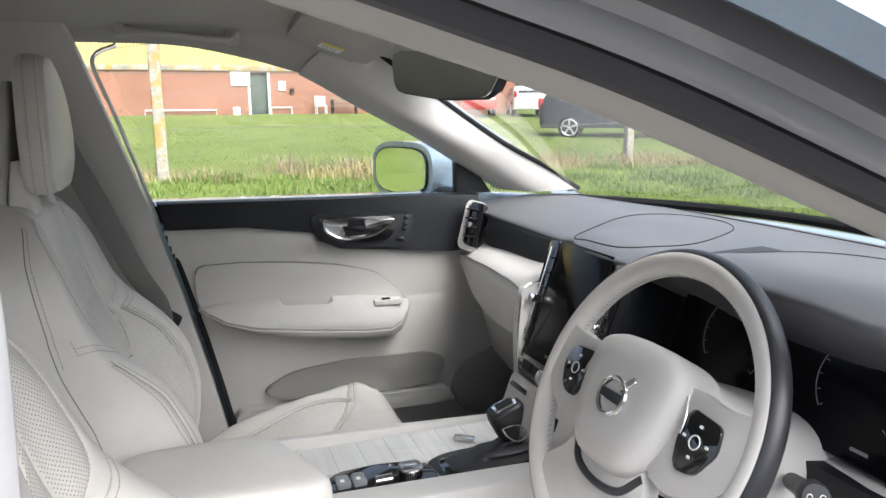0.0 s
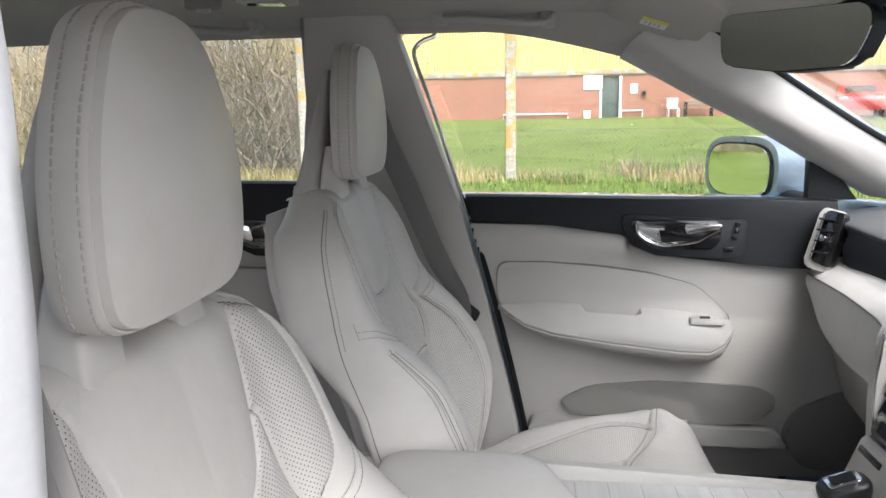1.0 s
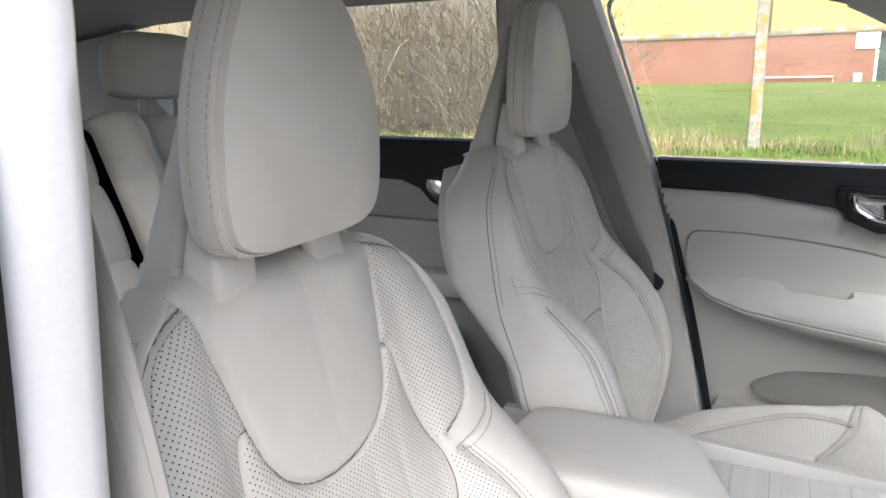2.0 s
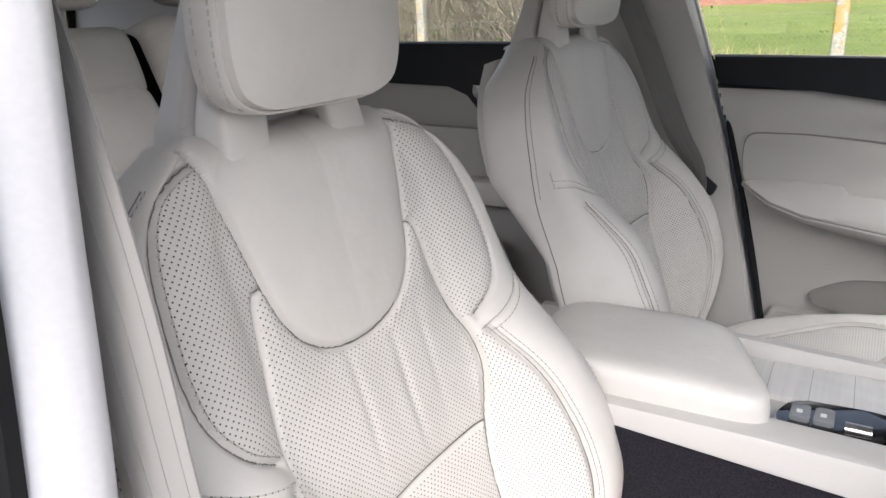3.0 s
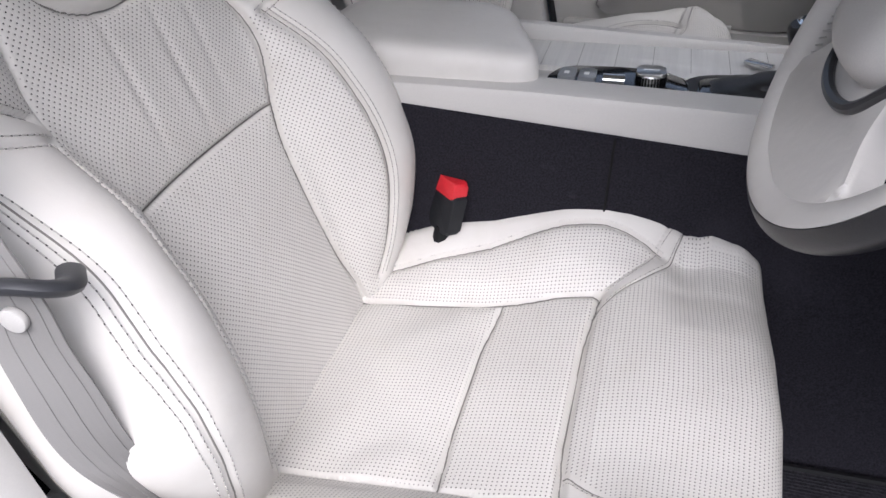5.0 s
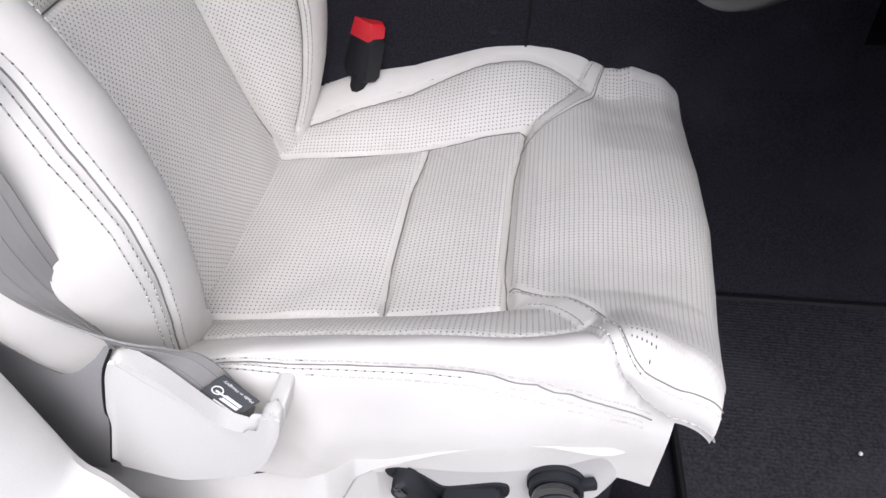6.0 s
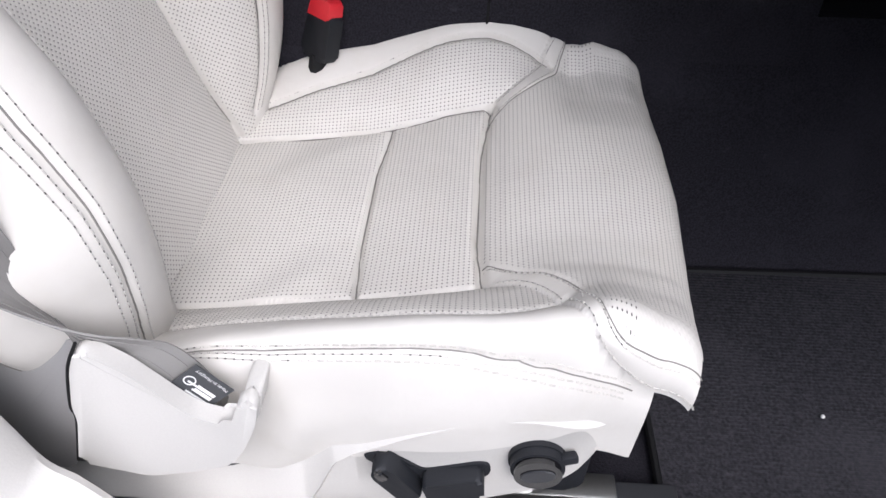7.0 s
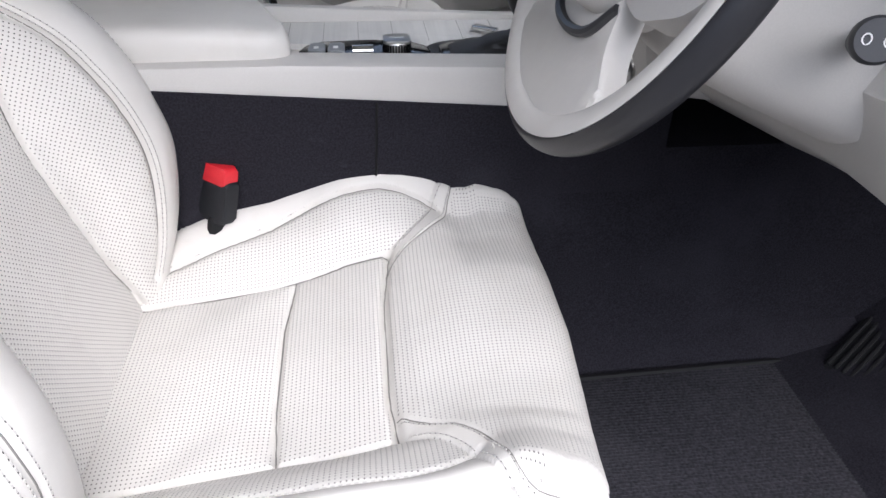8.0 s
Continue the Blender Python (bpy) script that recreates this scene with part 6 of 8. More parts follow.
def build_console():
    c = thing("centre_console", (0.25, 0.0, 0.62), "blond centre console with driftwood veneer and gloss black tray", "centre console")
    inv = Matrix.Translation((-0.25, 0, -0.62))

    def put(name, bm, mat, parent=None, label=""):
        return part(name, moved(bm, inv), mat, parent or c, label)

    # side rails: blond beams either side
    for y0, y1, drop in ((-0.132, -0.072, 0.0), (0.118, 0.140, -0.030)):
        bm = bmesh.new()
        rings = []
        for x in np.linspace(-0.14, 0.60, 40):
            zt = 0.917 - 0.030 * max(0, x - 0.2) - 0.05 * max(0, (x - 0.50)) if drop == 0 else 0.910 - 0.050 * max(0, x - 0.15)
            zb = 0.886 - 0.075 * max(0, x - 0.0) + (drop if drop else 0)
            w = [(y0, zb), (y0, zt - 0.008), (y0 + 0.003, zt - 0.002), (y0 + 0.010, zt), (y1 - 0.006, zt - 0.004), (y1, zt - 0.010), (y1, zb)] if drop == 0 else [(y0, zb), (y0, zt - 0.006), (y0 + 0.004, zt), (y1 - 0.004, zt), (y1, zt - 0.006), (y1, zb)]
            rings.append([(x, y, z) for y, z in w])
        loft(bm, rings)
        put("side_rail", bm, m_trim, None, "smooth blond console rail")
    # deck under the inlay
    bm = bmesh.new()
    box(bm, (-0.14, -0.10, 0.80), (0.62, 0.125, 0.882), 0.006)
    put("deck", bm, m_trim)
    bm = bmesh.new()
    slab(bm, rounded([(0.10, 0.117), (0.535, 0.112), (0.535, 0.010), (0.47, -0.006), (0.36, 0.010), (0.20, 0.022), (0.10, 0.022)], 0.012), 0.878, 0.889, 0.002)
    put("veneer", bm, m_veneer, None, "pale ribbed driftwood inlay")
    for i, x in enumerate(np.arange(0.112, 0.53, 0.0155)):
        if i % 3 == 2:
            bm = bmesh.new()
            box(bm, (x, 0.024, 0.8885), (x + 0.0006, 0.1105, 0.8892), 0)
            put("veneer_joint", bm, m_trim_grey)
    # bright line round the tray
    tray = rounded([(0.205, -0.030), (0.222, 0.012), (0.30, 0.018), (0.36, 0.004), (0.372, -0.020), (0.372, -0.066), (0.215, -0.066)], 0.014)
    bm = bmesh.new()
    slab(bm, [(0.29 + (x - 0.29) * 1.025, -0.026 + (y + 0.026) * 1.05) for x, y in tray], 0.884, 0.8925, 0.001)
    put("tray_rim", bm, m_steel, None, "thin metal rim")
    bm = bmesh.new()
    slab(bm, tray, 0.885, 0.8945, 0.002)
    tr = put("tray", bm, m_gloss, None, "gloss black control tray")
    for x in (0.220, 0.244):
        bm = bmesh.new()
        slab(bm, rounded([(x, -0.040), (x + 0.021, -0.040), (x + 0.021, -0.008), (x + 0.002, -0.008)], 0.004), 0.893, 0.9005, 0.002)
        b = put("console_button", bm, m_grey_key, tr, "grey key with a white mark")
        bm = bmesh.new()
        box(bm, (x + 0.007, -0.030, 0.9004), (x + 0.013, -0.022, 0.9008))
        put("mark", bm, m_white, b)
    # knurled start knob with a ribbed side
    bm = bmesh.new()
    disc(bm, 0.0150, 0.893, 0.914, 0.001, 40, pose(0.329, -0.047, 0))
    disc(bm, 0.0165, 0.900, 0.9135, 0.001, 40, pose(0.329, -0.047, 0))
    kn = put("start_knob", bm, m_chrome, tr, "chrome start knob with knurled side")
    for i in range(30):
        a = 2 * math.pi * i / 30
        bm = bmesh.new()
        box(bm, (0.0158, -0.0008, 0.9005), (0.0178, 0.0008, 0.913), 0, 1, pose(0.329, -0.047, 0, 0, 0, math.degrees(a)))
        put("rib", bm, m_gloss, kn)
    bm = bmesh.new()
    slab(bm, rounded([(-0.0165, -0.0145), (0.0165, -0.0145), (0.0165, 0.0145), (-0.0165, 0.0145)], 0.007), 0.913, 0.918, 0.002, 2, pose(0.329, -0.047, 0))
    put("knob_cap", bm, m_steel, kn)
    bm = bmesh.new()
    bars(bm, pose(0.329, -0.045, 0.918), 1, 0.018, 0.003, 0.002, 2)
    put("mark", bm, m_white, kn)
    bm = bmesh.new()
    tube(bm, [(0.275, -0.047, 0.902), (0.300, -0.047, 0.902)], 0.0075, 16)
    put("drive_roller", bm, m_chrome, tr, "ribbed chrome roller")
    # gear selector with a leather boot
    bm = bmesh.new()
    slab(bm, rounded([(0.380, -0.068), (0.56, -0.068), (0.56, 0.012), (0.50, 0.010), (0.385, -0.002)], 0.014), 0.882, 0.895, 0.002)
    put("boot_frame", bm, m_gloss, None, "gloss black frame")
    bm = bmesh.new()
    rings = []
    for f in np.linspace(0, 1, 14):
        cx, cz = 0.455 + 0.048 * f, 0.892 + 0.030 * f ** 1.6
        hx, hy = 0.072 * (1 - f) ** 0.8 + 0.016, 0.034 * (1 - f) + 0.013
        fold = 0.0035 * math.sin(f * 20)
        rings.append([(cx + a * (1 + fold * 8 * math.cos(3 * b * 60)), -0.028 + b, cz) for a, b in oval(hx + fold, hy + fold, 3, 36)])
    loft(bm, rings)
    put("shift_boot", bm, m_boot, None, "creased black leather boot")
    g = framed((0.505, -0.026, 0.918), (0.94, 0, 0.34), (0, 1, 0))
    bm = bmesh.new()
    rings = []
    for z, a, b, sh in smooth_line([(0.0, 0.012, 0.011, 0.0), (0.012, 0.017, 0.015, 0.0), (0.03, 0.024, 0.019, 0.003), (0.046, 0.029, 0.022, 0.006), (0.056, 0.029, 0.022, 0.007), (0.061, 0.024, 0.018, 0.006)], 20):
        rings.append([tuple(g @ Vector((x + sh, y, z))) for x, y in oval(a, b, 3, 32)])
    loft(bm, rings)
    kb = put("gear_knob", bm, m_boot, None, "black leather gear selector with bright trim")
    bm = bmesh.new()
    slab(bm, rounded([(-0.018, -0.013), (0.020, -0.013), (0.020, 0.013), (-0.018, 0.013)], 0.006), 0.0605, 0.0635, 0.001, 2, g @ pose(0.007, 0, 0))
    put("knob_cap", bm, m_chrome, kb)
    bm = bmesh.new()
    slab(bm, rounded([(-0.013, -0.009), (0.015, -0.009), (0.015, 0.009), (-0.013, 0.009)], 0.004), 0.0634, 0.0645, 0.0003, 1, g @ pose(0.007, 0, 0))
    put("knob_badge", bm, m_gloss, kb)
    bm = bmesh.new()
    pts = [g @ Vector((x, -0.0235, z)) for x, z in ((-0.014, 0.040), (0.010, 0.034), (0.022, 0.012), (0.004, 0.006), (-0.010, 0.022))]
    tube(bm, smooth_line(pts + pts[:1], 24), 0.0016, 6)
    put("knob_trim", bm, m_chrome, kb)
    bm = bmesh.new()
    box(bm, (-0.007, -0.018, 0.0), (0.007, 0.018, 0.006), 0.002, 2, framed((0.455, 0.052, 0.892), (0.6, 0.8, 0), (-0.8, 0.6, 0)))
    put("cover_pull", bm, m_chrome, None, "small chrome pull tab")
    # armrest box with padded lid
    bm = bmesh.new()
    box(bm, (-0.33, -0.118, 0.60), (0.12, 0.100, 0.892), 0.02)
    put("armrest_box", bm, m_trim)
    lid = rounded([(-0.062, -0.112), (0.188, -0.108), (0.209, -0.086), (0.152, 0.058), (0.124, 0.078), (-0.050, 0.075), (-0.078, 0.050), (-0.086, -0.090)], 0.026)
    bm = bmesh.new()
    rings = []
    cx, cy = 0.06, -0.014
    for z, s in ((0.902, 0.970), (0.908, 0.995), (0.918, 1.0), (0.934, 0.995), (0.944, 0.975), (0.950, 0.935), (0.9535, 0.86), (0.955, 0.7), (0.956, 0.3)):
        rings.append([(cx + (x - cx) * (1 - (1 - s) * 0.55), cy + (y - cy) * s, z - (0.010 if x > 0.1 else 0.0) * max(0, (x - 0.1) / 0.1)) for x, y in lid])
    loft(bm, rings)
    lo = put("armrest_lid", bm, m_leather, None, "padded blond leather armrest lid")
    bm = bmesh.new()
    tube(bm, [(cx + (x - cx) * 1.001, cy + (y - cy) * 1.001, 0.916 - (0.010 if x > 0.1 else 0.0) * max(0, (x - 0.1) / 0.1)) for x, y in lid + lid[:1]], 0.0016, 5)
    put("piping", bm, m_thread, lo)
    bm = bmesh.new()
    tube(bm, [(cx + (x - cx) * 0.992, cy + (y - cy) * 0.985, 0.9045) for x, y in lid + lid[:1]], 0.003, 6)
    put("lid_joint", bm, m_rubber, lo, "dark joint under the lid")
    # carpeted flank under the rail, with its upright seam
    for s in (-1, 1):
        bm = bmesh.new()
        slab(bm, [(-0.16, 0.50), (0.66, 0.50), (0.66, 0.855), (0.45, 0.862), (0.05, 0.892), (-0.16, 0.892)], min(-s * 0.136, -s * 0.126), max(-s * 0.136, -s * 0.126), 0.002)
        moved(bm, Matrix(((1, 0, 0, 0), (0, 0, -1, 0), (0, 1, 0, 0), (0, 0, 0, 1))))
        put("carpet_flank", bm, m_carpet, None, "black carpeted console flank")
    bm = bmesh.new()
    tube(bm, [(0.300, -0.1365, 0.872), (0.296, -0.1365, 0.78), (0.29, -0.1365, 0.60)], 0.0016, 5)
    put("carpet_joint", bm, m_rubber)


m_boot = surface("black_leather", (0.014, 0.014, 0.015), 0.42, fine=500, bump=0.4, vary=0.25)
m_grey_key = surface("grey_key", (0.22, 0.23, 0.24), 0.4, bump=0)
build_console()


def build_wheel():
    W = thing("steering_wheel", (0.502, -0.357, 1.108), "blond and dark grey leather steering wheel with gloss black keys", "steering wheel")
    tl = 26.6
    # wheel's own axes: x across to the right of the driver, y up the wheel, z towards the driver
    F = framed((0, 0, 0), (0, -1, 0), (math.sin(radians(tl)), 0, math.cos(radians(tl))))

    def put(name, bm, mat, parent=None, label=""):
        return part(name, moved(bm, F), mat, parent or W, label)

    R, n, k = 0.174, 120, 28
    def rim_ring(a, lo, hi, grow=1.0):
        out = []
        for j in range(k + 1):
            b = lo + (hi - lo) * j / k
            rx, rz = 0.0165 * grow, 0.0150 * grow
            rr = R + rx * math.cos(b)
            out.append((rr * math.cos(a), rr * math.sin(a), rz * math.sin(b)))
        return out
    for name, lo, hi, mat, label in (("rim_outer", -110, 62, m_rim_dark, "dark grey leather outer rim"), ("rim_inner", 64, 248, m_leather, "blond leather inner rim")):
        bm = bmesh.new()
        rings = [rim_ring(2 * math.pi * i / n, radians(lo), radians(hi)) for i in range(n)]
        vs = [[bm.verts.new(p) for p in r] for r in rings]
        for i in range(n):
            a, b = vs[i], vs[(i + 1) % n]
            for j in range(k):
                bm.faces.new((a[j], b[j], b[j + 1], a[j + 1]))
        put(name, bm, mat, None, label)
    bm = bmesh.new()
    for i in range(150):
        a = 2 * math.pi * i / 150
        for e in (0.0,):
            p = Vector(((R - 0.0168) * math.cos(a), (R - 0.0168) * math.sin(a), -0.002))
            q = Vector(((R - 0.0168) * math.cos(a + 0.024), (R - 0.0168) * math.sin(a + 0.024), 0.003))
            tube(bm, [p, q], 0.0008, 4)
    put("stitching", bm, m_thread, None, "grey cross stitching on the inner rim")
    # airbag cover: a soft shield
    bm = bmesh.new()
    shape = rounded([(-0.082, 0.052), (-0.050, 0.072), (0.050, 0.072), (0.082, 0.052), (0.076, -0.020), (0.048, -0.078), (-0.048, -0.078), (-0.076, -0.020)], 0.035, 6)
    rings = []
    for z, s in ((-0.03, 0.96), (0.004, 1.0), (0.018, 0.985), (0.028, 0.94), (0.034, 0.85), (0.037, 0.6), (0.038, 0.2)):
        rings.append([(x * s, y * s, z) for x, y in shape])
    loft(bm, rings)
    hub = put("airbag_cover", bm, m_trim, None, "smooth blond airbag cover")
    # plain round badge with a slanted bar
    bm = bmesh.new()
    rings = []
    for i in range(40):
        a = 2 * math.pi * i / 40
        rings.append((0.021 * math.cos(a), 0.021 * math.sin(a), 0.0395))
    tube(bm, rings + rings[:1], 0.0032, 8, caps=False)
    box(bm, (-0.004, -0.012, -0.002), (0.004, 0.012, 0.002), 0.001, 1, pose(0.018, 0.020, 0.0395, 0, 0, -45))
    bdg = put("badge", bm, m_chrome, hub, "plain chrome ring badge")
    bm = bmesh.new()
    box(bm, (-0.019, -0.0055, 0.037), (0.019, 0.0055, 0.0425), 0.001, 1)
    put("badge_bar", bm, m_steel_dark, bdg)
    # side spokes and key pads
    for s in (-1, 1):
        bm = bmesh.new()
        slab(bm, rounded([(s * 0.060, 0.050), (s * 0.120, 0.044), (s * 0.170, 0.052), (s * 0.172, -0.010), (s * 0.150, -0.040), (s * 0.100, -0.060), (s * 0.056, -0.052)], 0.014), -0.012, 0.012, 0.005)
        sp = put("spoke", bm, m_trim, None, "blond side spoke")
        bm = bmesh.new()
        slab(bm, rounded([(s * 0.090, 0.032), (s * 0.134, 0.028), (s * 0.140, 0.002), (s * 0.124, -0.028), (s * 0.096, -0.032), (s * 0.086, 0.0)], 0.008), 0.010, 0.016, 0.002)
        pad = put("key_pad", bm, m_gloss, sp, "gloss black key pad")
        bm = bmesh.new()
        tube(bm, [(0.007 * math.cos(a) + s * 0.112, 0.007 * math.sin(a) + 0.002, 0.0175) for a in np.linspace(0, 2 * math.pi, 20)], 0.0008, 5)
        for dx, dy in ((0, 0.017), (0, -0.015), (0.016, 0.002), (-0.016, 0.002)):
            box(bm, (s * 0.112 + dx - 0.002, dy, 0.0168), (s * 0.112 + dx + 0.002, dy + 0.003, 0.0178))
        put("key_marks", bm, m_white, pad, "white key marks")
    bm = bmesh.new()
    pts = smooth_line([(0.079, 0.040, 0.016), (0.090, 0.012, 0.018), (0.086, -0.030, 0.018), (0.062, -0.072, 0.016)], 20)
    tube(bm, pts[:9], 0.0012, 6)
    put("spoke_trim", bm, m_steel)
    bm = bmesh.new()
    tube(bm, [(-x, y, z) for x, y, z in pts[:9]], 0.0012, 6)
    put("spoke_trim", bm, m_steel)
    # lower spoke: a forked blond piece with a dark inlay
    bm = bmesh.new()
    slab(bm, rounded([(-0.060, -0.050), (0.060, -0.050), (0.078, -0.088), (0.112, -0.117), (0.080, -0.143), (0.040, -0.160), (-0.040, -0.160), (-0.080, -0.143), (-0.112, -0.117), (-0.078, -0.088)], 0.012), -0.012, 0.010, 0.006)
    ls = put("lower_spoke", bm, m_leather, None, "blond lower spoke")
    bm = bmesh.new()
    tube(bm, smooth_line([(-0.062, -0.062, 0.010), (-0.040, -0.088, 0.012), (0.0, -0.096, 0.013), (0.040, -0.088, 0.012), (0.062, -0.062, 0.010)], 24), 0.0045, 8)
    put("spoke_inlay", bm, m_steel_dark, ls, "dark metal bow under the airbag cover")
    # hub behind, column shroud and stalks
    bm = bmesh.new()
    disc(bm, 0.06, -0.07, -0.005, 0.01, 32)
    put("hub", bm, m_black)
    S = thing("steering_column", (0.60, -0.357, 1.05), "blond steering column shroud with dark control stalks", "steering column")
    inv = Matrix.Translation((-0.60, 0.357, -1.05))
    G = Matrix.Translation((0.502, -0.357, 1.108)) @ F
    bm = bmesh.new()
    rings = []
    for z, a, b, dy in smooth_line([(-0.045, 0.060, 0.055, -0.012), (-0.06, 0.078, 0.068, -0.014), (-0.12, 0.088, 0.072, -0.012), (-0.22, 0.095, 0.075, -0.005)], 16):
        rings.append([tuple(G @ Vector((x, y + dy, z))) for x, y in oval(a, b, 3, 40)])
    loft(bm, rings)
    part("shroud", moved(bm, inv), m_trim, S, "blond plastic shroud")
    for s in (1, -1):
        bm = bmesh.new()
        a, b = Vector((0.627, -0.357 - s * 0.103, 1.044)), Vector((0.590, -0.357 - s * 0.166, 1.067))
        tube(bm, [a, a.lerp(b, 0.5), a.lerp(b, 0.75)], [0.0095, 0.0105, 0.0130], 16)
        st = part("stalk", moved(bm, inv), m_stalk, S, "dark grey control stalk")
        bm = bmesh.new()
        c = a.lerp(b, 0.74)
        e = a.lerp(b, 1.0)
        tube(bm, [c, c.lerp(e, 0.15), c.lerp(e, 0.8), e], [0.0135, 0.0148, 0.0148, 0.0128], 28)
        kn = part("stalk_knob", moved(bm, inv), m_stalk, st, "ribbed dark grey knob")
        bm = bmesh.new()
        axis = (e - c).normalized()
        m = framed(e, axis.cross(Vector((0, 0, 1))), Vector((0, 0, 1)))
        for dx in (-0.006, 0.006):
            tube(bm, [tuple((inv @ m) @ Vector((dx + 0.0026 * math.cos(t), 0.0034 * math.sin(t), 0.0006 if (m @ Vector((0, 0, 1)) - e).dot(axis) > 0 else -0.0006))) for t in np.linspace(0, 2 * math.pi, 12)], 0.0006, 4)
        part("mark", bm, m_white, kn)


m_rim_dark = surface("dark_grey_leather", (0.018, 0.018, 0.021), 0.38, fine=600, bump=0.3, vary=0.2)
m_steel_dark = surface("dark_metal", (0.06, 0.06, 0.065), 0.35, 0.6, bump=0)
build_wheel()

# ---- roof fittings, mirrors, belts, rear bench, floor things ----
def build_visor():
    v = thing("sun_visor", (0.33, 0.33, 1.57), "grey cloth sun visor folded up with a yellow warning label", "sun visor")
    inv = Matrix.Translation((-0.33, -0.33, -1.57))
    m = framed((0.33, 0.345, 1.572), (0.06, 1, -0.02), (-1, 0.06, 0.33))
    bm = bmesh.new()
    slab(bm, rounded([(-0.185, -0.075), (0.16, -0.085), (0.20, -0.03), (0.17, 0.085), (-0.185, 0.080)], 0.05), -0.014, 0.014, 0.010, 3, m)
    part("visor_pad", moved(bm, inv), m_lining, v)
    for dx, w, mat, label in ((0.045, 0.030, m_yellow, "yellow label"), (0.075, 0.060, m_white, "white label")):
        bm = bmesh.new()
        low = -0.0146
        box(bm, (dx - 0.0, -0.022, low), (dx + 0.028 if mat == m_yellow else dx + 0.050, 0.022, low + 0.0004), 0, 1, m)
        part("label", moved(bm, inv), mat, v, label)
    bm = bmesh.new()
    bars(bm, m @ pose(0.098, 0.015, -0.0152), 4, 0.036, 0.0035, 0.004, 8)
    part("label_print", moved(bm, inv), m_thread, v)
    bm = bmesh.new()
    tube(bm, [(0.40, 0.14, 1.575), (0.41, 0.10, 1.575)], 0.006, 10)
    part("visor_clip", moved(bm, inv), m_trim, v)


build_visor()


def build_grab(x0):
    g = thing("grab_handle", (x0 + 0.105, 0.55, 1.60), "grey folding grab handle on the roof edge", "grab handle", "grab handles")
    inv = Matrix.Translation((-x0 - 0.105, -0.55, -1.60))
    bm = bmesh.new()
    y = 0.548
    pts = smooth_line([(x0, y, 1.606), (x0 + 0.012, y - 0.004, 1.592), (x0 + 0.045, y - 0.016, 1.588), (x0 + 0.105, y - 0.018, 1.584), (x0 + 0.165, y - 0.016, 1.578), (x0 + 0.198, y - 0.004, 1.580), (x0 + 0.210, y, 1.594)], 40)
    r = [0.013 if (i < 5 or i > 34) else 0.0095 for i in range(40)]
    tube(bm, pts, r, 12, flat=0.75)
    part("grip", moved(bm, inv), m_trim_roof, g)
    for dx in (0.0, 0.205):
        bm = bmesh.new()
        box(bm, (x0 + dx - 0.014, y - 0.006, 1.580 - 0.05 * dx), (x0 + dx + 0.016, y + 0.03, 1.622 - 0.05 * dx), 0.008)
        part("mount", moved(bm, inv), m_trim_roof, g)


m_trim_roof = surface("grey_roof_plastic", (0.47, 0.455, 0.425), 0.55, fine=600, bump=0.2, vary=0.05)
build_grab(-0.048)
build_grab(-0.62)


def build_roof_lamp():
    l = thing("reading_lamp", (-0.31, 0.35, 1.605), "small roof reading lamp with a clear lens", "reading lamp")
    bm = bmesh.new()
    slab(bm, rounded([(-0.045, -0.035), (0.045, -0.035), (0.045, 0.035), (-0.045, 0.035)], 0.012), -0.006, 0.02, 0.003)
    part("lamp_body", bm, m_trim_roof, l)
    bm = bmesh.new()
    slab(bm, rounded([(-0.012, -0.016), (0.030, -0.016), (0.030, 0.016), (-0.012, 0.016)], 0.006), -0.010, -0.004, 0.002)
    part("lens", bm, m_chrome, l, "bright lamp lens")
    bm = bmesh.new()
    disc(bm, 0.008, -0.009, -0.004, 0.001, 20, pose(-0.028, 0, 0))
    part("switch", bm, m_black, l)
    h = thing("coat_hook", (-0.43, 0.365, 1.60), "small grey coat hook in the roof lining", "coat hook")
    bm = bmesh.new()
    slab(bm, rounded([(-0.030, -0.018), (0.030, -0.018), (0.030, 0.018), (-0.030, 0.018)], 0.015), -0.004, 0.02, 0.003)
    part("cup", bm, m_trim_grey, h)
    bm = bmesh.new()
    box(bm, (-0.012, -0.006, -0.010), (0.012, 0.006, 0.0), 0.003)
    part("hook", bm, m_trim_roof, h)


build_roof_lamp()


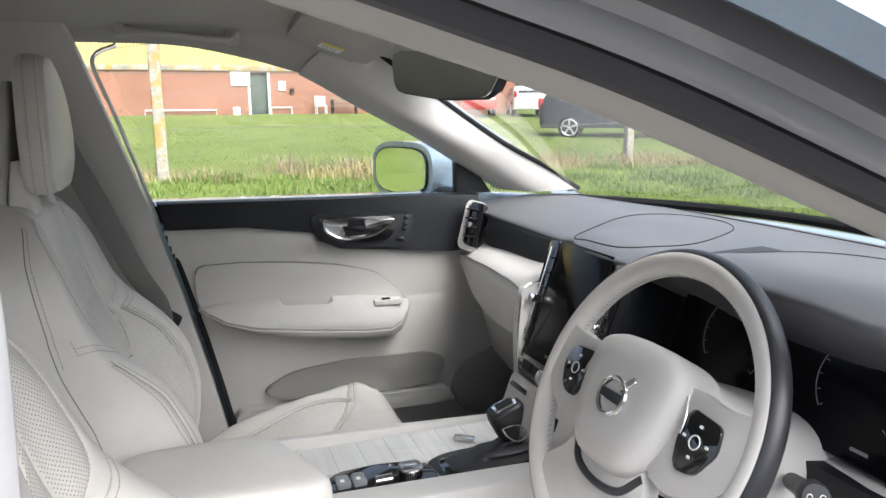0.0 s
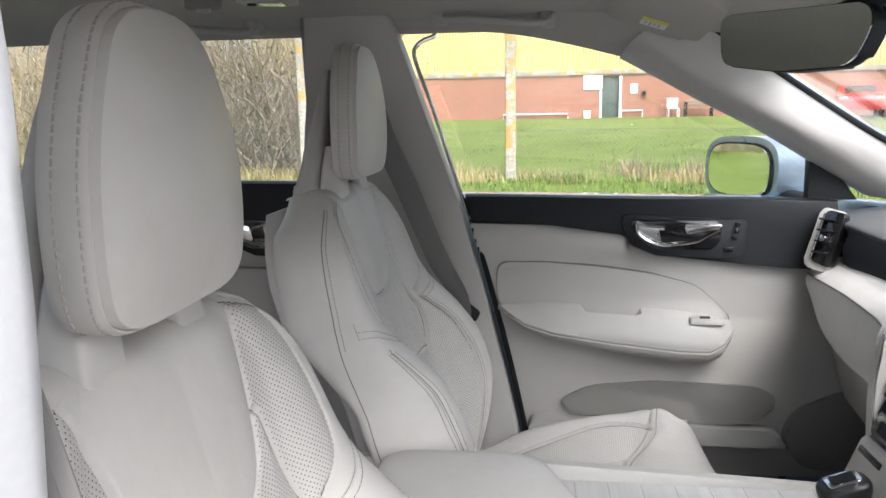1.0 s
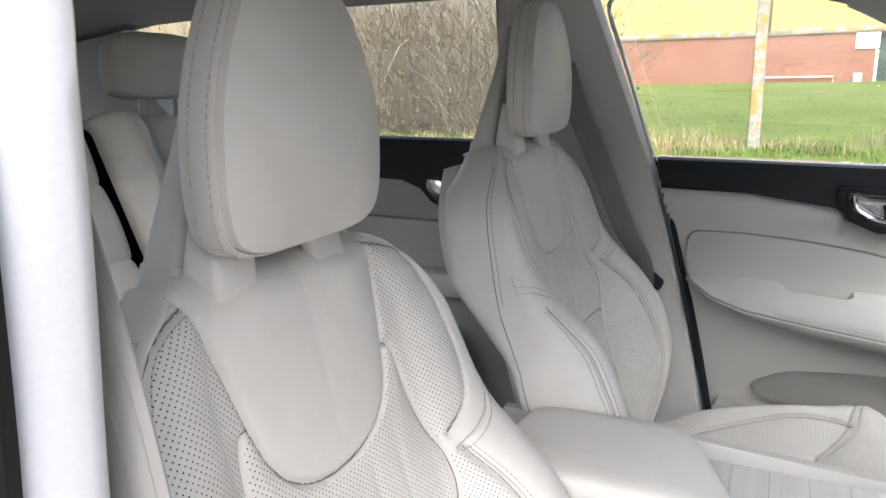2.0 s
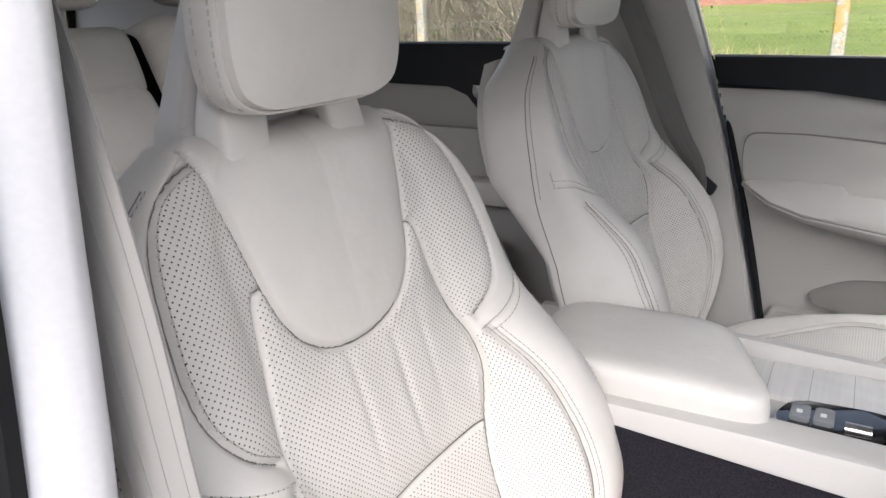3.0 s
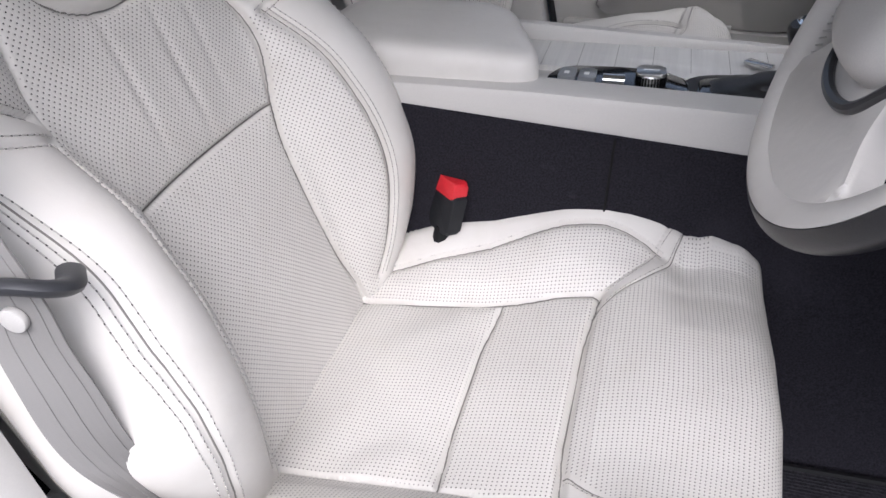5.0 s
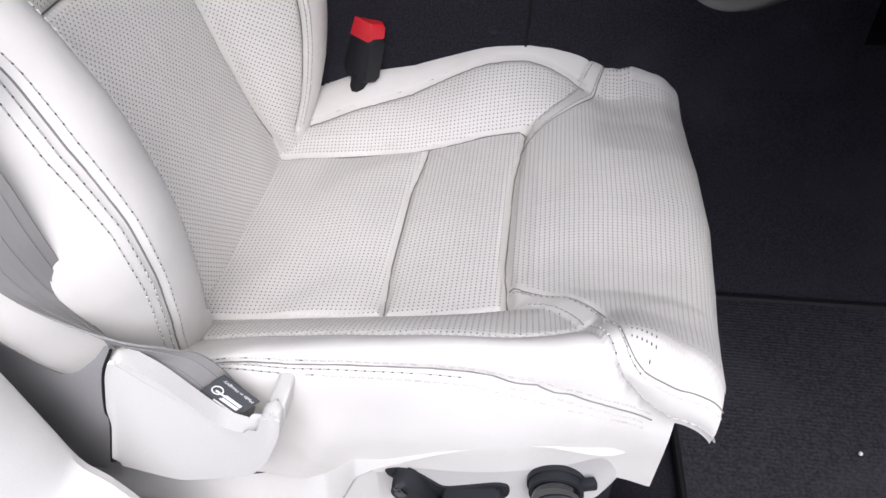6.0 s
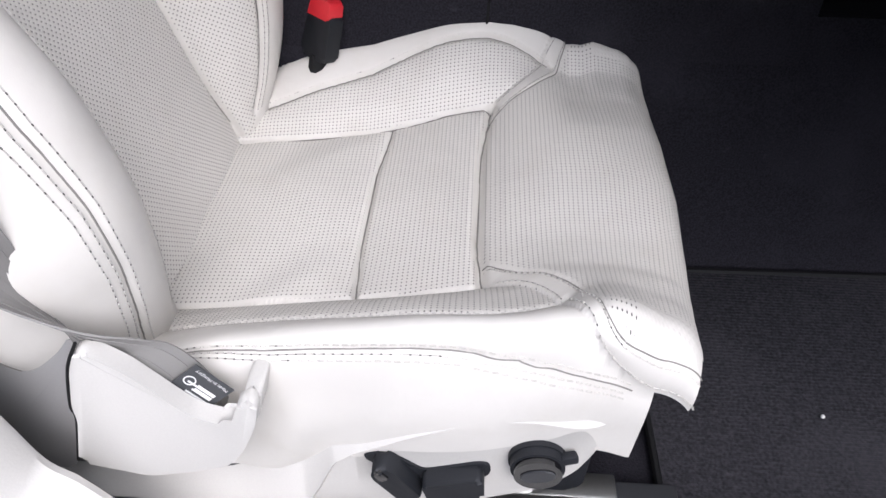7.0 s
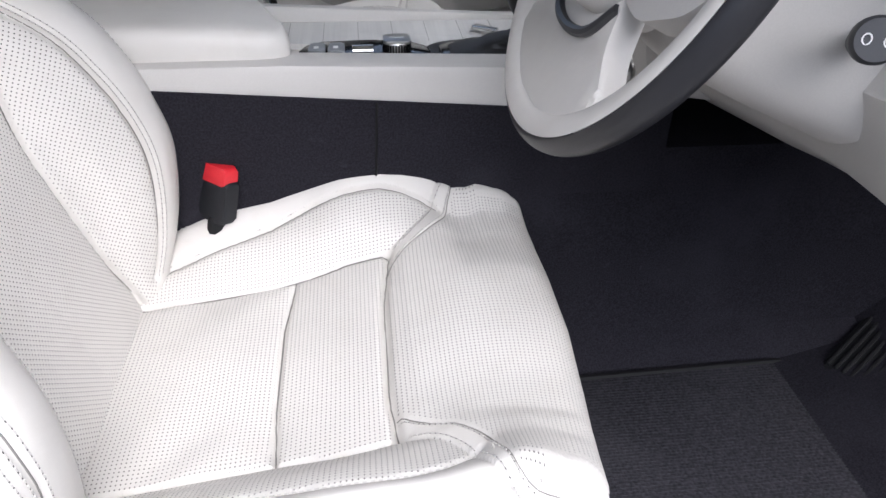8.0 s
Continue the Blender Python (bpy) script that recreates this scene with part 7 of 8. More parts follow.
def build_inner_mirror():
    c = Vector((0.425, 0.022, 1.487))
    along = Vector((0.115, -0.185, -0.018)).normalized()
    m = framed(c, along, (0.05, 0.02, 1))
    v = thing("rear_view_mirror", c, "frameless dark rear-view mirror on the windscreen", "rear-view mirror")
    inv = Matrix.Translation(-c)
    shape = rounded([(-0.122, 0.030), (0.078, 0.036), (0.086, 0.012), (0.070, -0.028), (-0.020, -0.036), (-0.108, -0.030)], 0.016, 6)
    bm = bmesh.new()
    slab(bm, [(x * 1.01, y * 1.03) for x, y in shape], -0.026, -0.002, 0.010, 3, m)
    part("housing", moved(bm, inv), m_black, v, "black mirror housing")
    bm = bmesh.new()
    slab(bm, shape, -0.003, 0.001, 0.0008, 1, m)
    part("mirror_glass", moved(bm, inv), m_mirror_dim, v, "dimmed mirror glass")
    bm = bmesh.new()
    tube(bm, smooth_line([m @ Vector((0.0, 0.0, -0.02)), m @ Vector((0.0, 0.03, -0.05)), (0.56, 0.0, 1.55), (0.58, 0.0, 1.575)], 12), 0.011, 10)
    part("arm", moved(bm, inv), m_black, v)
    s = thing("sensor_cover", (0.60, 0.0, 1.55), "black sensor cover behind the mirror", "sensor cover")
    bm = bmesh.new()
    rings = []
    for x, w, z0, z1 in ((0.46, 0.07, 1.555, 1.60), (0.54, 0.085, 1.525, 1.60), (0.64, 0.08, 1.485, 1.56), (0.72, 0.06, 1.470, 1.51), (0.74, 0.05, 1.478, 1.50)):
        rings.append([(x - 0.60, y, z - 1.55) for y, z in rounded([(-w, z0), (w, z0), (w, z1), (-w, z1)], 0.012)])
    loft(bm, rings)
    part("cover", bm, m_black, s)


build_inner_mirror()


def build_wing_mirror():
    c = Vector((0.66, 0.93, 1.28))
    w = thing("wing_mirror", c, "pale blue wing mirror outside the front window", "wing mirror")
    bm = bmesh.new()
    rings = []
    for f in np.linspace(0, 1, 16):
        x = -0.05 + 0.20 * f
        s = math.sqrt(max(0.02, 1 - (max(0, f - 0.15) / 0.9) ** 2.4))
        rings.append([(x, 0.0 + a * s + 0.01 * f, b * s - 0.004) for a, b in oval(0.125, 0.078, 3.2, 40)])
    loft(bm, rings)
    part("shell", moved(bm, Matrix.Rotation(radians(24), 4, "Z")), m_paint, w, "pale blue painted mirror shell")
    bm = bmesh.new()
    m = Matrix.Rotation(radians(24), 4, "Z") @ framed((-0.053, 0, -0.004), (0, -1, 0), (0, 0, 1))
    slab(bm, oval(0.110, 0.064, 3.4, 40), -0.002, 0.0, 0.0, 1, m)
    part("rim", bm, m_rubber, w)
    bm = bmesh.new()
    slab(bm, oval(0.104, 0.060, 3.4, 40), 0.0, 0.004, 0.001, 1, m)
    part("mirror_glass", bm, m_mirror, w, "mirror glass reflecting the verge")
    bm = bmesh.new()
    tube(bm, [(0.03, -0.08, -0.06), (0.06, -0.15, -0.062), (0.08, -0.20, -0.06)], [0.03, 0.026, 0.03], 16, flat=0.6)
    part("foot", bm, m_black, w, "black mirror foot")


build_wing_mirror()


def webbing(bm, pts, width, across, thick=0.0014, n=40):
    """A flat strap along points; across: the way of its width at each point."""
    p = smooth_line(pts, n)
    a = smooth_line(across, n)
    d = np.gradient(p, axis=0)
    rings = []
    for q, w, t in zip(p, a, d):
        w = w / np.linalg.norm(w) * width / 2
        up = np.cross(w, t)
        up = up / (np.linalg.norm(up) + 1e-9) * thick
        lanes = [(f, 1.0 if (i // 2) % 2 else 0.55) for i, f in enumerate(np.repeat(np.linspace(-1, 1, 8), 2)[1:-1])]
        rings.append([tuple(q + w * f + up * h) for f, h in lanes] + [tuple(q + w * f - up * h) for f, h in reversed(lanes)])
    return loft(bm, rings)


def lettering(text, size):
    """Flat letters as a mesh, from their lower left corner."""
    curve = bpy.data.curves.new("letters", "FONT")
    curve.body, curve.size = text, size
    ob = bpy.data.objects.new("letters", curve)
    scene.collection.objects.link(ob)
    bpy.context.view_layer.update()
    me = bpy.data.meshes.new_from_object(ob.evaluated_get(bpy.context.evaluated_depsgraph_get()))
    bpy.data.objects.remove(ob)
    me.materials.clear()
    return me


m_label = surface("dark_grey_textile", (0.05, 0.052, 0.056), 0.8, fine=1200, bump=0.2, vary=0.1)


def build_belts():
    # passenger belt, hanging from the pillar behind the seat
    b = thing("seat_belt", (-0.10, 0.60, 1.0), "pale grey seat belt hanging beside the passenger seat", "seat belt", "seat belts")
    inv = Matrix.Translation((0.10, -0.60, -1.0))
    bm = bmesh.new()
    webbing(bm, [(-0.185, 0.570, 1.43), (-0.165, 0.585, 1.36), (-0.125, 0.605, 1.26), (-0.065, 0.615, 1.11), (-0.020, 0.618, 1.02), (-0.03, 0.622, 0.90), (-0.06, 0.63, 0.75)], 0.047, [(1, 0.0, 0.25), (1, 0.0, 0.25), (1, 0, 0.3), (1, -0.2, 0.3), (0.9, -0.5, 0.2), (1, -0.1, 0), (1, 0, 0)])
    part("webbing", moved(bm, inv), m_belt, b, "pale grey webbing")
    bm = bmesh.new()
    slab(bm, rounded([(-0.030, -0.012), (0.030, -0.012), (0.026, 0.012), (-0.026, 0.012)], 0.006), -0.005, 0.005, 0.002, 2, framed((-0.005, 0.620, 1.005), (0.8, -0.3, -0.55), (0.4, 0.2, 0.8)))
    part("belt_tongue", moved(bm, inv), m_black, b, "black belt tongue")
    # driver belt: down the pillar, through the guide on the bolster, to the floor anchor
    b = thing("seat_belt", (-0.06, -0.62, 1.0), "pale grey seat belt hanging beside the driver seat", "seat belt", "seat belts")
    inv = Matrix.Translation((0.06, 0.62, -1.0))
    bm = bmesh.new()
    webbing(bm, [(-0.14, -0.615, 1.46), (-0.10, -0.625, 1.36), (-0.072, -0.630, 1.28), (-0.054, -0.631, 1.20), (-0.041, -0.631, 1.10), (-0.024, -0.632, 1.03), (-0.008, -0.635, 0.985), (-0.006, -0.637, 0.950), (0.0, -0.638, 0.915), (0.004, -0.637, 0.875), (0.008, -0.632, 0.838), (0.018, -0.627, 0.806), (0.037, -0.626, 0.781), (0.057, -0.626, 0.768), (0.073, -0.626, 0.760), (0.086, -0.625, 0.741), (0.095, -0.622, 0.712), (0.099, -0.617, 0.68)], 0.047,
            [(1, 0.25, 0.3), (1, 0.25, 0.3), (1, 0.25, 0.2), (1, 0.2, 0.1), (1, 0.15, 0), (1, 0.1, 0), (1, 0.1, 0), (0.95, 0.25, -0.1), (0.85, 0.4, -0.2), (0.7, 0.5, -0.28), (0.42, 0.62, -0.42), (-0.05, 0.66, -0.60), (-0.52, 0.42, -0.60), (-0.80, 0.0, -0.5), (-0.86, -0.28, -0.42), (-0.86, -0.36, -0.40), (-0.84, -0.40, -0.40), (-0.84, -0.40, -0.40)], n=110)
    part("webbing", moved(bm, inv), m_belt, b, "pale grey webbing")
    bm = bmesh.new()
    disc(bm, 0.0085, 0, 0.005, 0.001, 24, framed((-0.006, -0.6365, 0.972), (1, 0.1, 0), (0, 0, 1)))
    part("stop_button", moved(bm, inv), m_trim, b, "pale belt stop button")
    # textile label at the anchor, its lines reading downwards from above
    tg = framed((0.101, -0.628, 0.727), (-0.021, 0.0, 0.026), (-0.026, -0.006, -0.021))
    bm = bmesh.new()
    box(bm, (-0.017, -0.024, -0.0006), (0.017, 0.024, 0.0), 0, 1, tg)
    lab = part("label", moved(bm, inv), m_label, b, "dark grey textile label with small white print")
    me = lettering("Made in Hungary", 0.0040)
    me.transform(inv @ tg @ Matrix.Translation((-0.0145, -0.021, 0.0003)))
    part("label_print", me, m_white, lab)
    bm = bmesh.new()
    bars(bm, tg @ pose(-0.004, -0.006, 0.0003), 2, 0.016, 0.0012, 0.0026, 6)
    bars(bm, tg @ pose(0.0, 0.004, 0.0003), 4, 0.024, 0.0015, 0.0026, 9)
    tube(bm, [tg @ Vector((0.010 + 0.0040 * math.cos(a), -0.010 + 0.0040 * math.sin(a), 0.0004)) for a in np.linspace(0, 2 * math.pi, 20)], 0.0005, 4)
    tagged(part("label_bars", moved(bm, inv), m_white, lab), kind="stuff")
    # guide hook on the seat's bolster
    g = thing("belt_guide", (-0.06, -0.60, 0.95), "black belt guide hook on the seat bolster", "belt guide")
    bm = bmesh.new()
    inv2 = Matrix.Translation((0.06, 0.60, -0.95))
    pts = smooth_line([(-0.050, -0.606, 0.982), (-0.060, -0.622, 0.982), (-0.054, -0.640, 0.988), (-0.036, -0.645, 0.995), (-0.012, -0.646, 1.000), (0.012, -0.644, 1.003), (0.026, -0.636, 0.998), (0.026, -0.622, 0.990), (0.010, -0.604, 0.985)], 44)
    tube(bm, pts, 0.0085, 12, flat=0.6)
    part("hook", moved(bm, inv2), m_stalk, g)
    # buckles beside the console
    for s in (-1, 1):
        k = thing("belt_buckle", (0.104, s * 0.143, 0.750), "black belt buckle with a red release key", "belt buckle", "belt buckles")
        m = framed((0, 0, 0), (0.75, -0.66 * (1 if s < 0 else -1), 0), (0.35, 0, 1))
        bm = bmesh.new()
        slab(bm, rounded([(-0.021, -0.020), (0.021, -0.020), (0.025, 0.036), (-0.025, 0.036)], 0.006), -0.010, 0.010, 0.004, 2, m)
        part("buckle_body", bm, m_black, k)
        bm = bmesh.new()
        tube(bm, [m @ Vector((0, -0.015, 0)), m @ Vector((0, -0.10, 0.004)), m @ Vector((-0.01, -0.20, 0.01))], 0.0115, 10)
        part("buckle_stem", bm, m_rubber, k)
        bm = bmesh.new()
        slab(bm, rounded([(-0.023, 0.030), (0.023, 0.030), (0.023, 0.052), (-0.023, 0.052)], 0.005), -0.009, 0.011, 0.003, 2, m)
        part("release_key", bm, m_red, k, "red release key")


build_belts()


def build_rear_bench():
    b = thing("rear_bench", (-0.95, 0.0, 0.60), "blond leather rear bench with separate head restraints", "rear bench")
    inv = Matrix.Translation((0.95, 0, -0.60))
    lean = radians(24)
    for name_i, yc in enumerate((-0.40, 0.0, 0.40)):
        hw = 0.215 if yc else 0.165
        U = np.linspace(-hw, hw, 90)
        V = np.linspace(0.0, 0.62, 110)
        UU, VV = np.meshgrid(U, V)
        tongue = [(0.10, 0.70), (0.095, 0.50), (0.080, 0.42), (0.05, 0.40), (-0.05, 0.40), (-0.080, 0.42), (-0.095, 0.50), (-0.10, 0.70)]
        bol = [(0.14, 0.0), (0.145, 0.3), (0.12, 0.46), (0.10, 0.50)]
        groups = [tongue, bol, [(-x, y) for x, y in bol], [(-0.14, 0.22), (0.14, 0.22)]] if yc else [[(-hw, 0.30), (hw, 0.30)], [(-hw, 0.46), (hw, 0.46)]]
        lift, _ = padded(groups, UU, VV, 0.012, 0.005, 0.004, 0.03)
        edge = np.clip((np.abs(UU) - hw + 0.05) / 0.05, 0, 1)
        out = lift + (0.05 * np.exp(-((np.abs(UU) - 0.17) / 0.05) ** 2) if yc else 0.0) - 0.06 * edge ** 3
        over = np.clip((VV - 0.56) / 0.06, 0, 1)
        out = out - 0.05 * over ** 2
        x = -0.80 - np.sin(lean) * VV + np.cos(lean) * out
        z = 0.80 + np.cos(lean) * VV + np.sin(lean) * out - 0.015 * over ** 2
        me = sheet(np.stack([x, UU + yc, z], -1), np.stack([UU, VV], -1))
        me.transform(inv)
        part("backrest", me, m_perf_back if yc else m_leather, b, "perforated blond leather rear backrest" if yc else "smooth blond leather middle backrest")
        if yc:
            keep = inside((UU[:-1, :-1] + UU[1:, 1:]) / 2, (VV[:-1, :-1] + VV[1:, 1:]) / 2, tongue)
            me = sheet(np.stack([x + 0.0012, UU + yc, z + 0.0008], -1), np.stack([UU, VV], -1), keep)
            me.transform(inv)
            part("upper_panel", me, m_leather, b)
        bm = bmesh.new()
        rings = []
        zt = 1.52 if yc else 1.47
        for f, w, d in ((0.0, 0.6, 0.5), (0.06, 0.86, 0.85), (0.2, 0.98, 1.0), (0.55, 1.0, 1.0), (0.8, 0.93, 0.92), (0.94, 0.75, 0.7), (1.0, 0.4, 0.35)):
            z0 = (1.375 if yc else 1.37) + (zt - 1.375) * f
            rings.append([(-1.085 + a, yc + c, z0) for a, c in oval(0.050 * d, (0.135 if yc else 0.12) * w, 3.4, 40)])
        loft(bm, smooth_rings(rings, 24))
        part("headrest", moved(bm, inv), m_leather, b, "blond leather rear head restraint")
        for e in (-0.05, 0.05):
            bm = bmesh.new()
            tube(bm, [(-1.09, yc + e, 1.30), (-1.085, yc + e, 1.39)], 0.007, 8)
            part("headrest_post", moved(bm, inv), m_steel, b)
    bm = bmesh.new()
    box(bm, (-1.22, -0.62, 0.60), (-1.12, 0.62, 1.33), 0.03)
    part("back_board", moved(bm, inv), m_carpet, b, "black carpeted back of the bench")
    for yc in (-0.40, 0.0, 0.40):
        hw = 0.20
        X, Y = np.meshgrid(np.linspace(-0.82, -0.40, 50), np.linspace(-hw, hw, 50))
        lift, _ = padded([[(-0.60, -hw), (-0.60, hw)], [(-0.82, 0.14), (-0.45, 0.15)], [(-0.82, -0.14), (-0.45, -0.15)]], X, Y, 0.012, 0.005, 0.004, 0.03)
        z = 0.83 + lift + 0.03 * np.clip((X + 0.7) / 0.2, 0, 1) - 0.12 * np.clip((X + 0.46) / 0.06, 0, 1) ** 2 - 0.02 * (np.abs(Y) / hw) ** 6
        me = sheet(np.stack([X, Y + yc, z], -1), np.stack([X, Y], -1))
        me.transform(inv)
        part("cushion", me, m_perf, b, "perforated blond leather rear cushion")
    bm = bmesh.new()
    box(bm, (-0.84, -0.60, 0.46), (-0.41, 0.60, 0.78), 0.02)
    part("plinth", moved(bm, inv), m_carpet, b)


def smooth_rings(rings, n):
    a = np.array(rings)
    f = smooth_line(a.reshape(len(rings), -1), n)
    return [[tuple(p) for p in r.reshape(-1, 3)] for r in f]


build_rear_bench()


def build_floor_things():
    # ribbed driver mat with a bound edge
    m = thing("floor_mat", (0.72, -0.40, 0.445), "black ribbed textile driver mat with a bound edge", "floor mat")
    outline = rounded([(0.50, -0.60), (0.50, -0.183), (0.90, -0.172), (0.935, -0.20), (0.936, -0.302), (0.962, -0.335), (1.02, -0.35), (1.02, -0.60)], 0.02)
    inv = Matrix.Translation((-0.72, 0.40, -0.445))
    bm = bmesh.new()
    slab(bm, outline, 0.442, 0.450, 0.003)
    part("mat_body", moved(bm, inv), m_mat, m)
    bm = bmesh.new()
    pts = [(x, y, 0.450) for x, y in outline]
    tube(bm, pts + pts[:1], 0.0045, 6)
    part("bound_edge", moved(bm, inv), m_rubber, m, "black bound edge")
    bm = bmesh.new()
    for i in range(80):
        y = -0.592 + i * 0.0052
        tube(bm, [(0.51, y, 0.4500), (0.925 if y > -0.33 else 0.995, y, 0.4500)], 0.0006, 4, caps=False)
    tagged(part("mat_ribs", moved(bm, inv), m_mat, m, "fine ribs of the mat"), kind="stuff")
    # crumb and lint on the mat
    bm = bmesh.new()
    bmesh.ops.create_icosphere(bm, subdivisions=2, radius=0.0024)
    c = thing("crumb", (0.700, -0.416, 0.4535), "small white crumb on the black mat", "crumb")
    part("grain", bm, m_white, c)
    # foot rest beside the tunnel
    r = thing("foot_rest", (1.08, -0.19, 0.51), "black ribbed rubber foot rest beside the carpeted tunnel", "foot rest")
    f = framed((0, 0, 0), (0.82, 0.48, 0.34), (-0.48, 0.82, 0.0))
    bm = bmesh.new()
    slab(bm, rounded([(-0.14, -0.075), (0.16, -0.075), (0.16, 0.06), (-0.14, 0.06)], 0.02), -0.02, 0.004, 0.003, 2, f)
    part("pad", bm, m_rubber, r)
    for i in range(11):
        bm = bmesh.new()
        box(bm, (-0.13, -0.068 + 0.0118 * i, 0.003), (0.15, -0.062 + 0.0118 * i, 0.008), 0.0015, 1, f)
        part("rib", bm, m_rubber, r)
    # rail end cover by the seat
    t = thing("rail_cover", (0.45, -0.555, 0.455), "dark plastic cover at the end of the seat rail", "rail cover")
    bm = bmesh.new()
    box(bm, (-0.07, -0.03, -0.012), (0.06, 0.03, 0.022), 0.006)
    part("cover", bm, m_stalk, t)
    # pale mouldings at the seat's outer rear corner, under the belt
    q = thing("anchor_cover", (0.03, -0.60, 0.58), "pale plastic cover over the belt anchor beside the seat", "anchor cover")
    to = Matrix.Translation((-0.03, 0.60, -0.58))
    shape = [(0.046, 0.789), (0.071, 0.769), (0.098, 0.733), (0.108, 0.722), (0.130, 0.715), (0.141, 0.745), (0.153, 0.744), (0.149, 0.720), (0.134, 0.684), (0.120, 0.664), (0.095, 0.654), (0.057, 0.643), (0.006, 0.657), (0.023, 0.711), (0.024, 0.727), (0.036, 0.768)]
    part("cover", moved(plate_y(rounded(shape, 0.008), -0.644, -0.630, 0.005), to), m_trim, q)
    bm = bmesh.new()
    tube(bm, smooth_line([(0.046, -0.640, 0.791), (0.0345, -0.642, 0.768), (0.0225, -0.642, 0.727), (0.0215, -0.642, 0.711), (0.005, -0.642, 0.657)], 30), 0.0013, 6)
    part("joint", moved(bm, to), m_rubber, q, "dark joint along the cover")
    part("end_lip", moved(plate_y(rounded([(0.141, 0.742), (0.1535, 0.742), (0.149, 0.718), (0.138, 0.700)], 0.003), -0.634, -0.606, 0.002), to), m_trim, q)
    k = thing("seat_side_trim", (-0.12, -0.60, 0.58), "pale moulded trim beside the seat hinge, shade put into its grey", "side trim")
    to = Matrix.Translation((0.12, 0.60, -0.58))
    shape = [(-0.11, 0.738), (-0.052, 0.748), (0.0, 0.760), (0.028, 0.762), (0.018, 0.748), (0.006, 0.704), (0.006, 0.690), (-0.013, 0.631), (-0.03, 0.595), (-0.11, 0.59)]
    # both covers below wear the darkened trim in place of shade
    part("cover", moved(plate_y(rounded(shape, 0.004), -0.614, -0.590, 0.003), to), m_trim_shade, k)
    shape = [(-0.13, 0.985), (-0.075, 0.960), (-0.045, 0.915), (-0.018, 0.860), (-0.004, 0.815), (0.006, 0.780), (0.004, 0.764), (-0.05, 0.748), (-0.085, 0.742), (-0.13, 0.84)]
    part("hinge_cover", moved(plate_y(rounded(shape, 0.012), -0.616, -0.575, 0.012), to), m_trim_shade, k)
    part("backing", moved(plate_y([(-0.08, 0.74), (0.11, 0.66), (0.10, 0.60), (-0.08, 0.60)], -0.600, -0.592, 0.0), to), m_rubber, k, "black backing in the joint")


build_floor_things()

# ---- outside: field, fence, factory, thicket, parked cars ----
def brick_material():
    m, nt, b = base_material("red_brick_wall")
    v = coords(nt)
    mp = nt.nodes.new("ShaderNodeMapping")
    nt.links.new(v, mp.inputs[0])
    mp.inputs["Rotation"].default_value = (radians(90), 0, 0)
    t = nt.nodes.new("ShaderNodeTexBrick")
    nt.links.new(mp.outputs[0], t.inputs["Vector"])
    t.inputs["Color1"].default_value = (0.36, 0.135, 0.075, 1)
    t.inputs["Color2"].default_value = (0.27, 0.10, 0.06, 1)
    t.inputs["Mortar"].default_value = (0.34, 0.27, 0.22, 1)
    for k, val in (("Scale", 1.0), ("Mortar Size", 0.006), ("Brick Width", 0.225), ("Row Height", 0.075)):
        t.inputs[k].default_value = val
    n = noise_tex(nt, v, 0.6, 5)
    c = mixed(nt, spread(nt, n, 0, 0.45), t.outputs["Color"], (0.20, 0.09, 0.055))
    nt.links.new(c, b.inputs["Base Color"])
    b.inputs["Roughness"].default_value = 0.9
    relief(nt, b, t.outputs["Fac"], -0.5, 0.01)
    return m


m_brick = brick_material()
m_clad = surface("yellow_cladding", (0.50, 0.41, 0.17), 0.6, big=0.6, fine=30, vary=0.1)
def post_material():
    """Grey concrete with orange lichen in irregular patches."""
    m, nt, b = base_material("lichen_concrete")
    v = coords(nt)
    n1, n2, n3 = noise_tex(nt, v, 2.6, 5, 0.65), noise_tex(nt, v, 30, 4), noise_tex(nt, v, 1.1, 3)
    c = mixed(nt, spread(nt, n2, 0, 1), (0.22, 0.205, 0.17), (0.42, 0.40, 0.35))
    c = mixed(nt, spread(nt, n1, 0, 0.8, 0.50, 0.58), c, (0.40, 0.24, 0.03))
    c = mixed(nt, spread(nt, n3, 0, 0.5, 0.5, 0.7), c, (0.14, 0.13, 0.10))
    nt.links.new(c, b.inputs["Base Color"])
    b.inputs["Roughness"].default_value = 0.95
    relief(nt, b, n2, 0.6, 0.01)
    return m


m_concrete = post_material()
m_wire = surface("grey_wire", (0.20, 0.20, 0.19), 0.6, 0.5, bump=0)
m_twig = surface("dry_twigs", (0.27, 0.225, 0.165), 0.9, big=2, fine=40, vary=0.4)
m_twig_pale = surface("pale_reeds", (0.42, 0.34, 0.21), 0.9, big=2, fine=40, vary=0.35)
m_leaf = surface("bramble_leaves", (0.10, 0.125, 0.03), 0.7, big=2, fine=30, vary=0.5)
m_blade = surface("grass_blades", (0.12, 0.178, 0.036), 0.7, big=1.2, fine=20, vary=0.5)
m_straw = surface("dry_grass", (0.34, 0.27, 0.14), 0.8, big=1.2, fine=20, vary=0.4)
m_black_car = surface("black_car_paint", (0.012, 0.013, 0.016), 0.22, vary=0.1, bump=0, coat=0.6)
m_red_car = surface("red_car_paint", (0.45, 0.03, 0.03), 0.25, vary=0.1, bump=0, coat=0.6)
m_white_car = surface("white_car_paint", (0.75, 0.75, 0.75), 0.25, vary=0.05, bump=0, coat=0.6)
m_car_glass = surface("dark_car_glass", (0.03, 0.035, 0.04), 0.08, vary=0.1, bump=0)
